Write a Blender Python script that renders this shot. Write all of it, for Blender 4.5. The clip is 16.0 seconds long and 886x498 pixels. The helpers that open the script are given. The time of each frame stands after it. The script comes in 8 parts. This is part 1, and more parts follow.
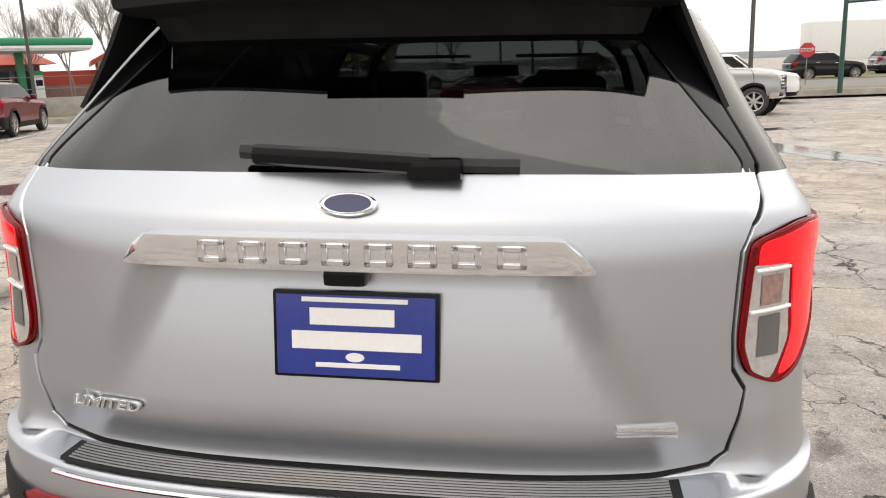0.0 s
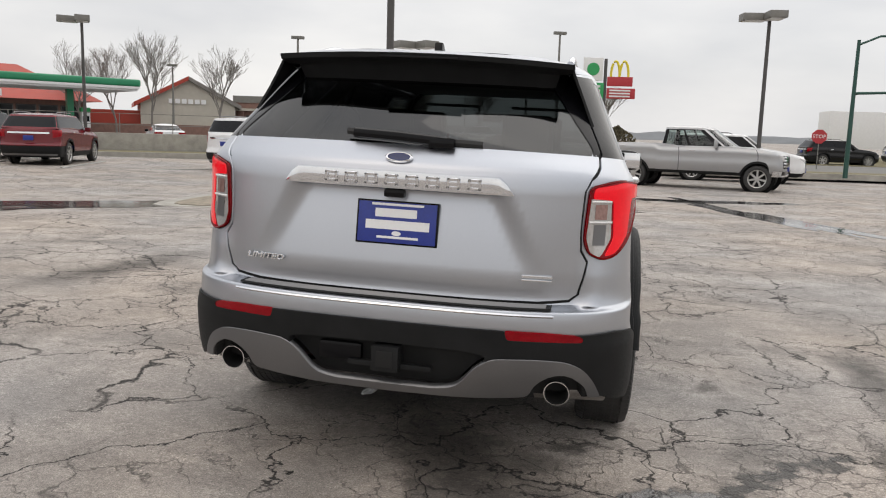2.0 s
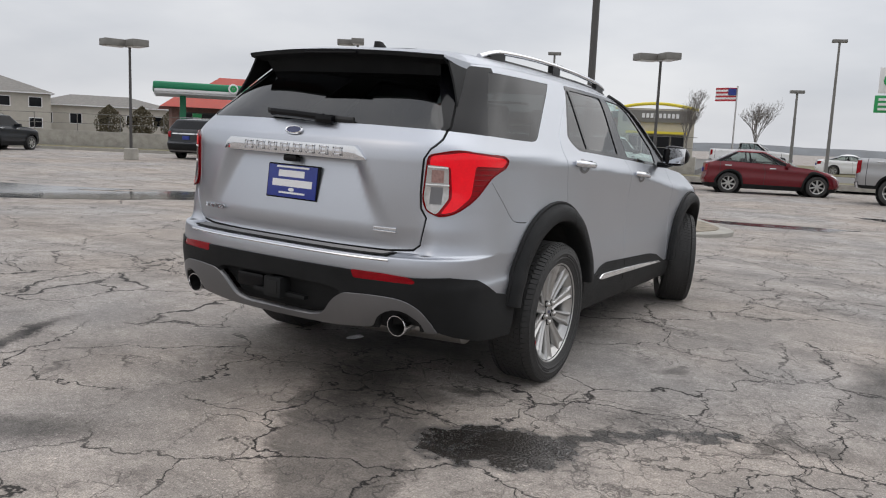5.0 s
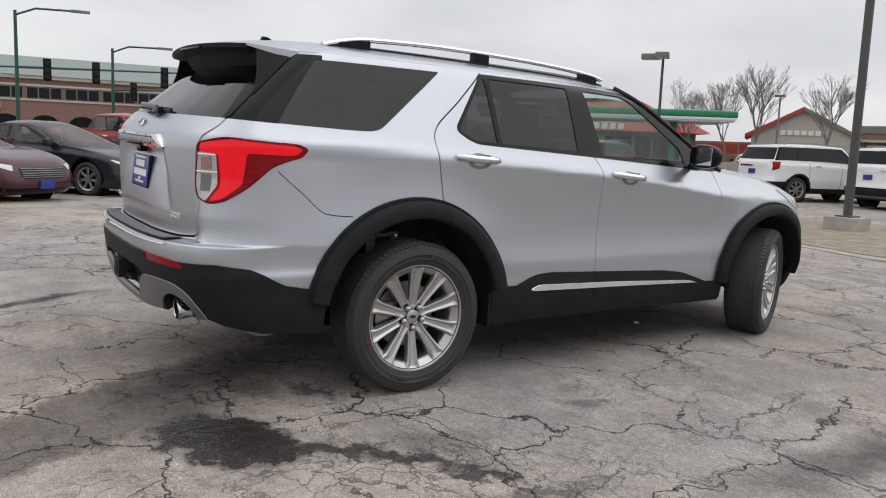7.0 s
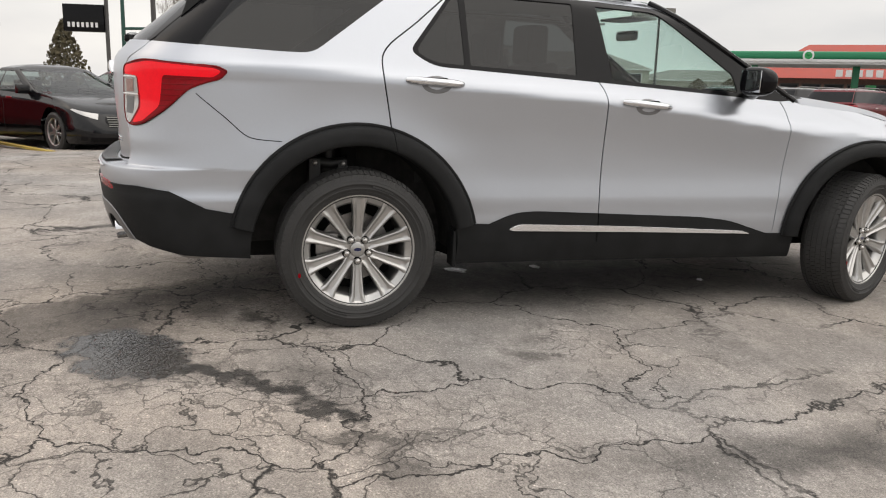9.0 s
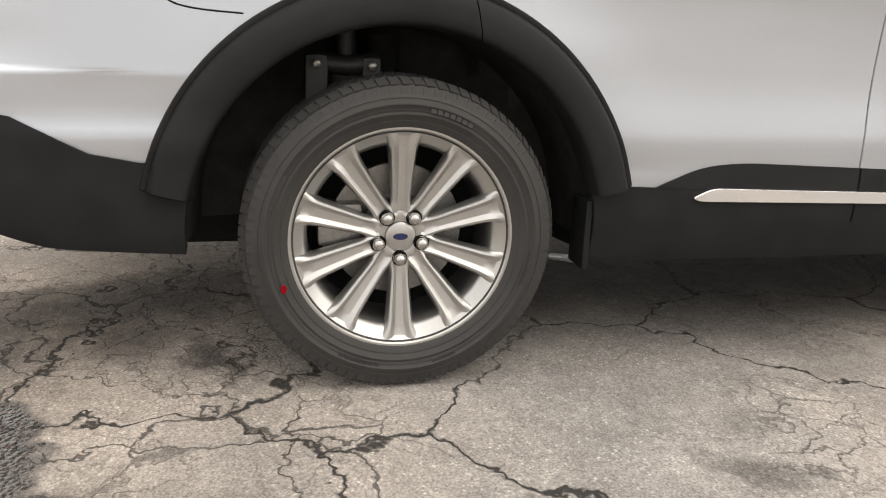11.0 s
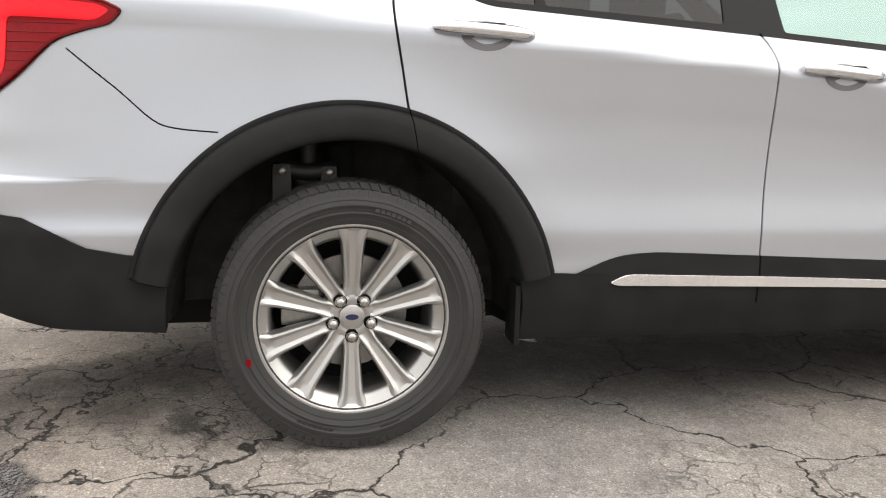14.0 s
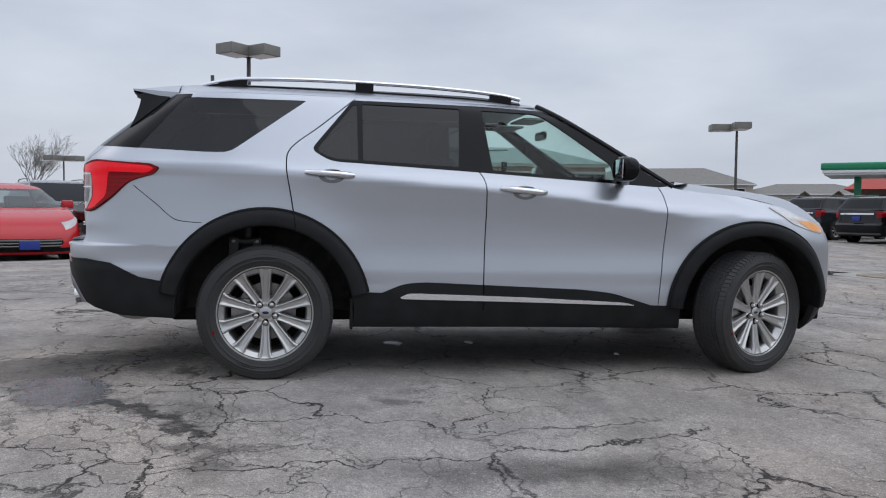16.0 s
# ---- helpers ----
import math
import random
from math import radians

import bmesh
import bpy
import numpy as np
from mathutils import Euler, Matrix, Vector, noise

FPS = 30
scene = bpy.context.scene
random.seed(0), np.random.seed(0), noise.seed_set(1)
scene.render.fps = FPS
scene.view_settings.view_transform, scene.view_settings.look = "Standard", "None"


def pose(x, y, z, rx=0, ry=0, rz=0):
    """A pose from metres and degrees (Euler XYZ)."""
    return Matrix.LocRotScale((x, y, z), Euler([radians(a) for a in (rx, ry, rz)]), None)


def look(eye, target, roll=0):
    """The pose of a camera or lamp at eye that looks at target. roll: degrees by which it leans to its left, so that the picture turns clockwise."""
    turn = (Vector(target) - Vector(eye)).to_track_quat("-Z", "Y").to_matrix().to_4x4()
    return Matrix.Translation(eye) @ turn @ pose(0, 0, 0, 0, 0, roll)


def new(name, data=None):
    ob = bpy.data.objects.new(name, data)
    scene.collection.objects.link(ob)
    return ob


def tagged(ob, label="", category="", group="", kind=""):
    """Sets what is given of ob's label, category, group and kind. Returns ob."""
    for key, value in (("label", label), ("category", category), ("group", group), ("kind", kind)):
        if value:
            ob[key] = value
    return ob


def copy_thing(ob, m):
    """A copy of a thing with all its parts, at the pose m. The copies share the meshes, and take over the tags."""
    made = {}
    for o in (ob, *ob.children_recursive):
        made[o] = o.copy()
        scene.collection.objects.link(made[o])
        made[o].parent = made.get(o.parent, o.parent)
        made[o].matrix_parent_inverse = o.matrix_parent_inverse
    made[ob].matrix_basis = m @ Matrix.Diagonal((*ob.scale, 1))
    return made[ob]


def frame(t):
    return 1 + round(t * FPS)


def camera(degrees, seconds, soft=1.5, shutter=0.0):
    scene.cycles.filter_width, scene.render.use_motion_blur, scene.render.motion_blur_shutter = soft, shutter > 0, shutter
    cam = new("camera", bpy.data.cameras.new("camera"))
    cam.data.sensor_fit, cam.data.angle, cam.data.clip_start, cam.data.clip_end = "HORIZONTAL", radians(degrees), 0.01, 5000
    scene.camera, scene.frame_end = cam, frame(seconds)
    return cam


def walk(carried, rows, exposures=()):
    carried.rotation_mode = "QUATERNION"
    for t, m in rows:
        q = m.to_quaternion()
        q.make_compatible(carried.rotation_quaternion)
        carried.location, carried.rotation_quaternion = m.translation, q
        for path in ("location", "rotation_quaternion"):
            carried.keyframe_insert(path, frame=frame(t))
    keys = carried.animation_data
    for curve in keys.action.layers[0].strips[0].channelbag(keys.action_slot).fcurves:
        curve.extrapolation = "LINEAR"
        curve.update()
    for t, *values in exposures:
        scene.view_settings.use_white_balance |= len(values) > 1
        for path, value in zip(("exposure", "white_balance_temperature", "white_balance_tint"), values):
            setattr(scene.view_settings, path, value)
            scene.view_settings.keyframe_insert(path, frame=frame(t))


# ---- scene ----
cam = camera(59.0, 16.0, soft=1.1)
PATH = [
    (0, (0.446, -2.435, 1.552), (0.114, -0.514, 1.104), -2.2),
    (0.5, (0.472, -2.862, 1.535), (0.154, -0.93, 1.124), 0.7),
    (1, (0.55, -3.216, 1.492), (0.235, -1.271, 1.148), 1.8),
    (1.5, (0.679, -3.559, 1.457), (0.335, -1.613, 1.146), 1.8),
    (2, (0.777, -3.937, 1.419), (0.398, -1.996, 1.125), 1.7),
    (2.5, (0.934, -4.242, 1.406), (0.512, -2.307, 1.128), 1.9),
    (3, (1.076, -4.443, 1.397), (0.593, -2.52, 1.134), 2.2),
    (3.2, (1.152, -4.506, 1.38), (0.636, -2.592, 1.119), 2.5),
    (5.3, (2.898, -3.754, 1.296), (1.776, -2.121, 1.022), 2.3),
    (5.5, (3.097, -3.612, 1.286), (1.905, -2.028, 1.016), 2.3),
    (6, (3.506, -3.089, 1.276), (2.14, -1.652, 1.011), 2.2),
    (6.5, (3.896, -2.603, 1.282), (2.381, -1.325, 1.018), 2.2),
    (7, (4.239, -2.078, 1.263), (2.599, -0.964, 1.0), 2.2),
    (7.5, (4.526, -1.619, 1.264), (2.792, -0.665, 0.976), 2.6),
    (8, (4.649, -1.161, 1.253), (2.843, -0.365, 0.928), 2.5),
    (8.5, (4.781, -0.826, 1.192), (2.92, -0.184, 0.839), 1.9),
    (9, (4.627, -0.636, 1.149), (2.742, -0.091, 0.758), 1.6),
    (9.5, (4.134, -0.456, 1.075), (2.236, 0.005, 0.641), 1.2),
    (10, (3.624, -0.401, 0.972), (1.718, 0.009, 0.527), 1.0),
    (12.3, (2.306, -0.165, 0.818), (0.442, 0.224, 0.207), 2.2),
    (12.5, (2.318, -0.167, 0.814), (0.454, 0.212, 0.196), 2.3),
    (13, (2.406, -0.178, 0.837), (0.521, 0.196, 0.281), 1.9),
    (13.5, (2.665, -0.196, 0.879), (0.746, 0.178, 0.458), 1.5),
    (14, (3.122, -0.162, 0.925), (1.181, 0.215, 0.624), 0.9),
    (14.5, (3.718, -0.146, 0.951), (1.768, 0.245, 0.737), 0.5),
    (15, (4.33, -0.045, 0.984), (2.372, 0.334, 0.82), 0.6),
    (15.5, (4.959, 0.134, 0.965), (2.99, 0.464, 0.852), 0.5),
    (16, (5.535, 0.395, 0.988), (3.557, 0.67, 0.892), 0.6),
]
EXPOSURES = [(0, 0.98, 7300, 10), (0.5, 0.98, 7300, 10), (1.0, 0.80, 7200, 10), (1.5, 0.62, 7100, 10), (2.0, 0.46, 6900, 10), (3.0, 0.24, 6650, 10), (5.5, 0.27, 6550, 10), (7.0, 0.33, 6650, 10), (8.0, 0.42, 6750, 10), (9.0, 0.53, 7100, 10), (10.0, 0.74, 7350, 10), (12.5, 1.50, 7500, 10),
             (13.5, 1.28, 7250, 10), (14.5, 0.84, 7000, 10), (15.2, 0.34, 6400, 10), (16.0, 0.10, 6000, 10)]
walk(cam, [(t, look(e, a, r)) for t, e, a, r in PATH], EXPOSURES)

# ---- world ----
SUN_EL, SUN_ROT = radians(48), radians(200)


def nodes_of(tree):
    tree.nodes.clear()
    return tree.nodes, tree.links


world = bpy.data.worlds.new("overcast_sky")
scene.world = world
world.use_nodes = True
wn, wl = nodes_of(world.node_tree)
sky = wn.new("ShaderNodeTexSky")
sky.sky_type, sky.sun_disc, sky.sun_elevation, sky.sun_rotation = "NISHITA", False, SUN_EL, SUN_ROT
sky.air_density, sky.dust_density = 1.0, 4.0
sky_level = wn.new("ShaderNodeVectorMath")
sky_level.operation = "SCALE"
sky_level.inputs["Scale"].default_value = 0.10
wl.new(sky.outputs["Color"], sky_level.inputs[0])
# the cloud deck: stretched soft noise between two greys
geo = wn.new("ShaderNodeTexCoord")
cmap = wn.new("ShaderNodeMapping")
cmap.inputs["Scale"].default_value = (1.6, 1.6, 5.0)
wl.new(geo.outputs["Generated"], cmap.inputs["Vector"])
cn = wn.new("ShaderNodeTexNoise")
cn.inputs["Scale"].default_value, cn.inputs["Detail"].default_value, cn.inputs["Roughness"].default_value = 1.7, 5.0, 0.5
wl.new(cmap.outputs["Vector"], cn.inputs["Vector"])
cr = wn.new("ShaderNodeValToRGB")
cr.color_ramp.elements[0].position, cr.color_ramp.elements[0].color = 0.30, (0.52, 0.54, 0.585, 1)
cr.color_ramp.elements[1].position, cr.color_ramp.elements[1].color = 0.70, (0.72, 0.73, 0.755, 1)
wl.new(cn.outputs["Fac"], cr.inputs["Fac"])
cmix = wn.new("ShaderNodeMixRGB")
cmix.inputs["Fac"].default_value = 0.88
wl.new(sky_level.outputs["Vector"], cmix.inputs["Color1"])
wl.new(cr.outputs["Color"], cmix.inputs["Color2"])
# an overcast sky is brighter overhead than at the horizon
axes = wn.new("ShaderNodeSeparateXYZ")
wl.new(geo.outputs["Generated"], axes.inputs[0])
zenith = wn.new("ShaderNodeMapRange")
zenith.inputs["From Min"].default_value, zenith.inputs["From Max"].default_value = 0.30, 1.0
zenith.inputs["To Min"].default_value, zenith.inputs["To Max"].default_value = 1.0, 1.6
wl.new(axes.outputs["Z"], zenith.inputs["Value"])
dome = wn.new("ShaderNodeVectorMath")
dome.operation = "SCALE"
wl.new(cmix.outputs["Color"], dome.inputs[0])
wl.new(zenith.outputs[0], dome.inputs["Scale"])
bg = wn.new("ShaderNodeBackground")
bg.inputs["Strength"].default_value = 1.0
wl.new(dome.outputs["Vector"], bg.inputs["Color"])
wout = wn.new("ShaderNodeOutputWorld")
wl.new(bg.outputs["Background"], wout.inputs["Surface"])

sun = new("sun", bpy.data.lights.new("sun", "SUN"))
sun.data.energy, sun.data.angle, sun.data.color = 0.7, radians(80), (1.0, 0.97, 0.93)
sun.matrix_world = look((0, 0, 30), (-6, -10, 30 - 13))

# ---- materials ----
def rgb(r, g, b):
    return (r, g, b, 1)


def material(name, color, rough=0.5, metal=0.0, coat=0.0, vary=0.12, scale=6.0, bump=0.0, bump_scale=120.0, spec=0.5, emit=None, alpha_rnd=False, rough_vary=0.08):
    """Principled surface with slow and fine variation of its colour and gloss."""
    m = bpy.data.materials.new(name)
    m.use_nodes = True
    n, l = m.node_tree.nodes, m.node_tree.links
    p = n["Principled BSDF"]
    p.inputs["Roughness"].default_value, p.inputs["Metallic"].default_value = rough, metal
    p.inputs["Coat Weight"].default_value, p.inputs["Coat Roughness"].default_value = coat, 0.04
    p.inputs["Specular IOR Level"].default_value = spec
    tc = n.new("ShaderNodeTexCoord")
    big, fine = n.new("ShaderNodeTexNoise"), n.new("ShaderNodeTexNoise")
    big.inputs["Scale"].default_value, big.inputs["Detail"].default_value = scale, 4.0
    fine.inputs["Scale"].default_value, fine.inputs["Detail"].default_value = bump_scale, 3.0
    l.new(tc.outputs["Object"], big.inputs["Vector"])
    l.new(tc.outputs["Object"], fine.inputs["Vector"])
    both = n.new("ShaderNodeMath")
    both.operation = "MULTIPLY_ADD"
    both.inputs[1].default_value = 0.45
    l.new(fine.outputs["Fac"], both.inputs[0])
    half = n.new("ShaderNodeMath")
    half.operation = "MULTIPLY"
    half.inputs[1].default_value = 0.55
    l.new(big.outputs["Fac"], half.inputs[0])
    l.new(half.outputs[0], both.inputs[2])
    ramp = n.new("ShaderNodeMapRange")
    ramp.inputs["From Min"].default_value, ramp.inputs["From Max"].default_value = 0.3, 0.7
    ramp.inputs["To Min"].default_value, ramp.inputs["To Max"].default_value = 1 - vary, 1 + vary
    l.new(both.outputs[0], ramp.inputs["Value"])
    mul = n.new("ShaderNodeVectorMath")
    mul.operation = "SCALE"
    mul.inputs[0].default_value = color[:3]
    l.new(ramp.outputs[0], mul.inputs["Scale"])
    if alpha_rnd:
        info = n.new("ShaderNodeObjectInfo")
        rr = n.new("ShaderNodeMapRange")
        rr.inputs["To Min"].default_value, rr.inputs["To Max"].default_value = 0.75, 1.2
        l.new(info.outputs["Random"], rr.inputs["Value"])
        mul2 = n.new("ShaderNodeVectorMath")
        mul2.operation = "SCALE"
        l.new(mul.outputs["Vector"], mul2.inputs[0])
        l.new(rr.outputs[0], mul2.inputs["Scale"])
        mul = mul2
    l.new(mul.outputs["Vector"], p.inputs["Base Color"])
    if rough_vary:
        rv = n.new("ShaderNodeMapRange")
        rv.inputs["To Min"].default_value, rv.inputs["To Max"].default_value = max(0.02, rough - rough_vary), min(1, rough + rough_vary)
        l.new(big.outputs["Fac"], rv.inputs["Value"])
        l.new(rv.outputs[0], p.inputs["Roughness"])
    if bump:
        b = n.new("ShaderNodeBump")
        b.inputs["Strength"].default_value, b.inputs["Distance"].default_value = 1.0, bump
        l.new(fine.outputs["Fac"], b.inputs["Height"])
        l.new(b.outputs["Normal"], p.inputs["Normal"])
    if emit:
        p.inputs["Emission Color"].default_value, p.inputs["Emission Strength"].default_value = rgb(*emit[:3]), emit[3]
    return m


def glass(name, tint, gloss_rough=0.02, ior=1.5):
    """Thin tinted pane: what is seen through it is tinted, the gloss follows Fresnel."""
    m = bpy.data.materials.new(name)
    m.use_nodes = True
    n, l = nodes_of(m.node_tree)
    tr, gl, mx, out = (n.new("ShaderNode" + k) for k in ("BsdfTransparent", "BsdfGlossy", "MixShader", "OutputMaterial"))
    tr.inputs["Color"].default_value = rgb(*tint)
    gl.inputs["Roughness"].default_value = gloss_rough
    # Schlick's curve, the same from both sides of the pane
    lw = n.new("ShaderNodeLayerWeight")
    lw.inputs["Blend"].default_value = 0.5
    pw, ma = n.new("ShaderNodeMath"), n.new("ShaderNodeMath")
    pw.operation, pw.inputs[1].default_value = "POWER", 5.0
    f0 = ((ior - 1) / (ior + 1)) ** 2
    ma.operation, ma.inputs[1].default_value, ma.inputs[2].default_value = "MULTIPLY_ADD", 1 - f0, f0
    l.new(lw.outputs["Facing"], pw.inputs[0])
    l.new(pw.outputs[0], ma.inputs[0])
    l.new(ma.outputs[0], mx.inputs["Fac"])
    l.new(tr.outputs[0], mx.inputs[1])
    l.new(gl.outputs[0], mx.inputs[2])
    l.new(mx.outputs[0], out.inputs["Surface"])
    return m


M = {}
M["silver"] = material("silver_metallic_paint", (0.478, 0.50, 0.54), 0.33, 0.92, 0.20, 0.02, 3, rough_vary=0.02)
M["cladding"] = material("black_grained_plastic", (0.0150, 0.0155, 0.0160), 0.55, 0, 0, 0.35, 9, 0.0006, 900, spec=0.14)
M["gloss_black"] = material("gloss_black_trim", (0.004, 0.004, 0.005), 0.12, 0, 0.0, 0.05, spec=0.20)
M["gap"] = material("shut_gap", (0.006, 0.006, 0.006), 0.8)
M["rubber_seal"] = material("rubber_seal", (0.012, 0.012, 0.012), 0.6)
M["chrome"] = material("chrome", (0.75, 0.76, 0.78), 0.07, 1.0, 0, 0.03, rough_vary=0.03)
M["bright_strip"] = material("bright_chrome_strip", (0.90, 0.91, 0.93), 0.20, 0.95, 0.3, 0.03)
M["satin"] = material("satin_silver_plastic", (0.19, 0.19, 0.195), 0.36, 0.75, 0, 0.04)
M["alloy"] = material("painted_alloy", (0.49, 0.485, 0.475), 0.31, 0.90, 0.25, 0.05, 9, rough_vary=0.03)
M["tyre"] = material("tyre_rubber", (0.030, 0.0295, 0.029), 0.66, 0, 0, 0.3, 14, 0.0008, 260)
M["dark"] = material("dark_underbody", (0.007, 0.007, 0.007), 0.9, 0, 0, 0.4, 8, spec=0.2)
M["nut"] = material("plated_lug_nut", (0.52, 0.51, 0.49), 0.24, 1.0, 0, 0.05)
M["felt"] = material("wheel_well_felt", (0.030, 0.029, 0.028), 0.95, 0, 0, 0.55, 18, 0.002, 220, spec=0.1)
M["steel"] = material("brake_steel", (0.30, 0.29, 0.28), 0.4, 0.9, 0, 0.25, 12)
M["strut"] = material("black_cast_iron", (0.010, 0.010, 0.010), 0.5, 0.1, 0, 0.3, 20, 0.001, 300)
M["red_lens"] = material("red_lamp_lens", (0.25, 0.001, 0.006), 0.10, 0, 0.0, 0.2, 20, spec=0.25)
M["red_lit"] = material("red_lamp_bar", (0.56, 0.001, 0.008), 0.10, 0, 0.2, 0.10, 30, spec=0.3, emit=(1.0, 0.006, 0.020, 0.26))
M["clear_lens"] = material("clear_lamp_lens", (0.48, 0.47, 0.46), 0.12, 0.4, 1.0, 0.2, 40)
M["pink_cell"] = material("unlit_indicator_cell", (0.36, 0.22, 0.20), 0.18, 0.4, 0.6, 0.2, 60)
M["red_dark"] = material("dark_red_rib", (0.16, 0.001, 0.002), 0.2, 0, 0, 0.1, spec=0.2)
M["amber"] = material("amber_lens", (0.85, 0.32, 0.03), 0.15, 0, 0.8, 0.1)
M["plate_blue"] = material("blue_plate", (0.012, 0.03, 0.24), 0.35, 0, 0.2, 0.12, 30)
M["navy"] = material("navy_enamel", (0.008, 0.014, 0.07), 0.15, 0, 0.3, 0.1)
M["white"] = material("white_paint", (0.78, 0.78, 0.78), 0.4, 0, 0, 0.05)
M["tint_glass"] = glass("privacy_glass", (0.05, 0.052, 0.055), ior=1.58)
M["rear_glass"] = glass("rear_privacy_glass", (0.05, 0.052, 0.055), ior=1.85)
M["door_glass"] = glass("green_door_glass", (0.74, 0.87, 0.83), ior=1.45)
M["clear_car_glass"] = glass("clear_car_glass", (0.60, 0.67, 0.65), ior=1.62)
M["bg_glass"] = material("dark_car_glass", (0.008, 0.009, 0.011), 0.06, 0, 0.0, 0.1, spec=0.2)
M["fabric"] = material("black_seat_leather", (0.018, 0.018, 0.020), 0.55, 0, 0, 0.2, 8, 0.001, 300)
M["headliner"] = material("grey_headliner", (0.42, 0.42, 0.42), 0.9, 0, 0, 0.08, 8)
M["carpet"] = material("black_cargo_carpet", (0.020, 0.020, 0.022), 0.95, 0, 0, 0.3, 30, 0.002, 500)
M["cardboard"] = material("brown_cardboard", (0.40, 0.25, 0.13), 0.8, 0, 0, 0.15, 20)
M["concrete"] = material("kerb_concrete", (0.34, 0.325, 0.29), 0.85, 0, 0, 0.32, 3, 0.003, 90)
M["pole"] = material("bronze_pole_paint", (0.075, 0.072, 0.070), 0.45, 0.2, 0, 0.15)
M["lamp_head"] = material("grey_lamp_head", (0.19, 0.185, 0.17), 0.5, 0.2, 0, 0.15)
M["bark"] = material("grey_bark", (0.20, 0.185, 0.17), 0.9, 0, 0, 0.3, 10)
M["brick"] = material("red_brown_brick", (0.23, 0.135, 0.11), 0.85, 0, 0, 0.25, 4, 0.004, 30)
M["beige"] = material("beige_siding", (0.47, 0.44, 0.38), 0.8, 0, 0, 0.1, 2)
M["roof_grey"] = material("grey_shingles", (0.21, 0.20, 0.185), 0.9, 0, 0, 0.25, 3, 0.004, 40)
M["roof_red"] = material("red_metal_roof", (0.38, 0.05, 0.03), 0.5, 0, 0, 0.12, 2)
M["canopy_green"] = material("green_canopy_band", (0.012, 0.22, 0.10), 0.4, 0, 0.1, 0.08)
M["yellow"] = material("yellow_trim", (0.75, 0.62, 0.05), 0.4, 0, 0, 0.05)
M["sign_green"] = material("sign_green", (0.02, 0.33, 0.10), 0.4)
M["sign_red"] = material("sign_red", (0.45, 0.03, 0.04), 0.4)
M["signal_green"] = material("green_signal_pole", (0.018, 0.07, 0.055), 0.45, 0.1)
M["bush"] = material("dormant_shrub", (0.10, 0.085, 0.05), 0.9, 0, 0, 0.4, 8)
M["canopy_teal"] = material("pale_green_metal_roof", (0.21, 0.25, 0.235), 0.5, 0.2, 0, 0.1, 1)
M["hill"] = material("far_hill_woods", (0.16, 0.17, 0.18), 0.95, 0, 0, 0.3, 0.05)


# centre x, y, half sizes, turn of drip marks and of damp ones; the car-sized ones paint shade under the SUV
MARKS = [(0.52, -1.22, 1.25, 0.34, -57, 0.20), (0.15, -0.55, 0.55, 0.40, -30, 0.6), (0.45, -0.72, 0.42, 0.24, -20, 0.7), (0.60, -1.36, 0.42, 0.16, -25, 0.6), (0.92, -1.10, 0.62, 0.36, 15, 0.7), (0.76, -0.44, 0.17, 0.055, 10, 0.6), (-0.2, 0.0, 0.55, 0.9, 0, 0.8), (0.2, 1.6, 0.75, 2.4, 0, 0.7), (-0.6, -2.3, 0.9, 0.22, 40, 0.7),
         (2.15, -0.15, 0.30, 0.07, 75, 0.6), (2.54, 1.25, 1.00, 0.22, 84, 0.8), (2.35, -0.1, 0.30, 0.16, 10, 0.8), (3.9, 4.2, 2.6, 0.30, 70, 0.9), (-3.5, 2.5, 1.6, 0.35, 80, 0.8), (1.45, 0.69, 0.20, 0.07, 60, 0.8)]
# darker hearts of the drips; the last two deepen the painted under-car shade
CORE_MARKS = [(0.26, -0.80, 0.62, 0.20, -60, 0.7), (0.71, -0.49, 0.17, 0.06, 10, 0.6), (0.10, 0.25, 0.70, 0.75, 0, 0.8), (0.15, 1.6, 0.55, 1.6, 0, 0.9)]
POOL_MARKS = [(1.17, -1.02, 0.35, 0.24, 28, 0.16), (1.00, -1.14, 0.26, 0.17, -30, 0.25)]
WET_MARKS = [(1.44, -0.68, 0.28, 0.085, 55, 0.4), (1.66, -0.44, 0.26, 0.070, 40, 0.45), (1.92, -0.26, 0.24, 0.055, 40, 0.5)]


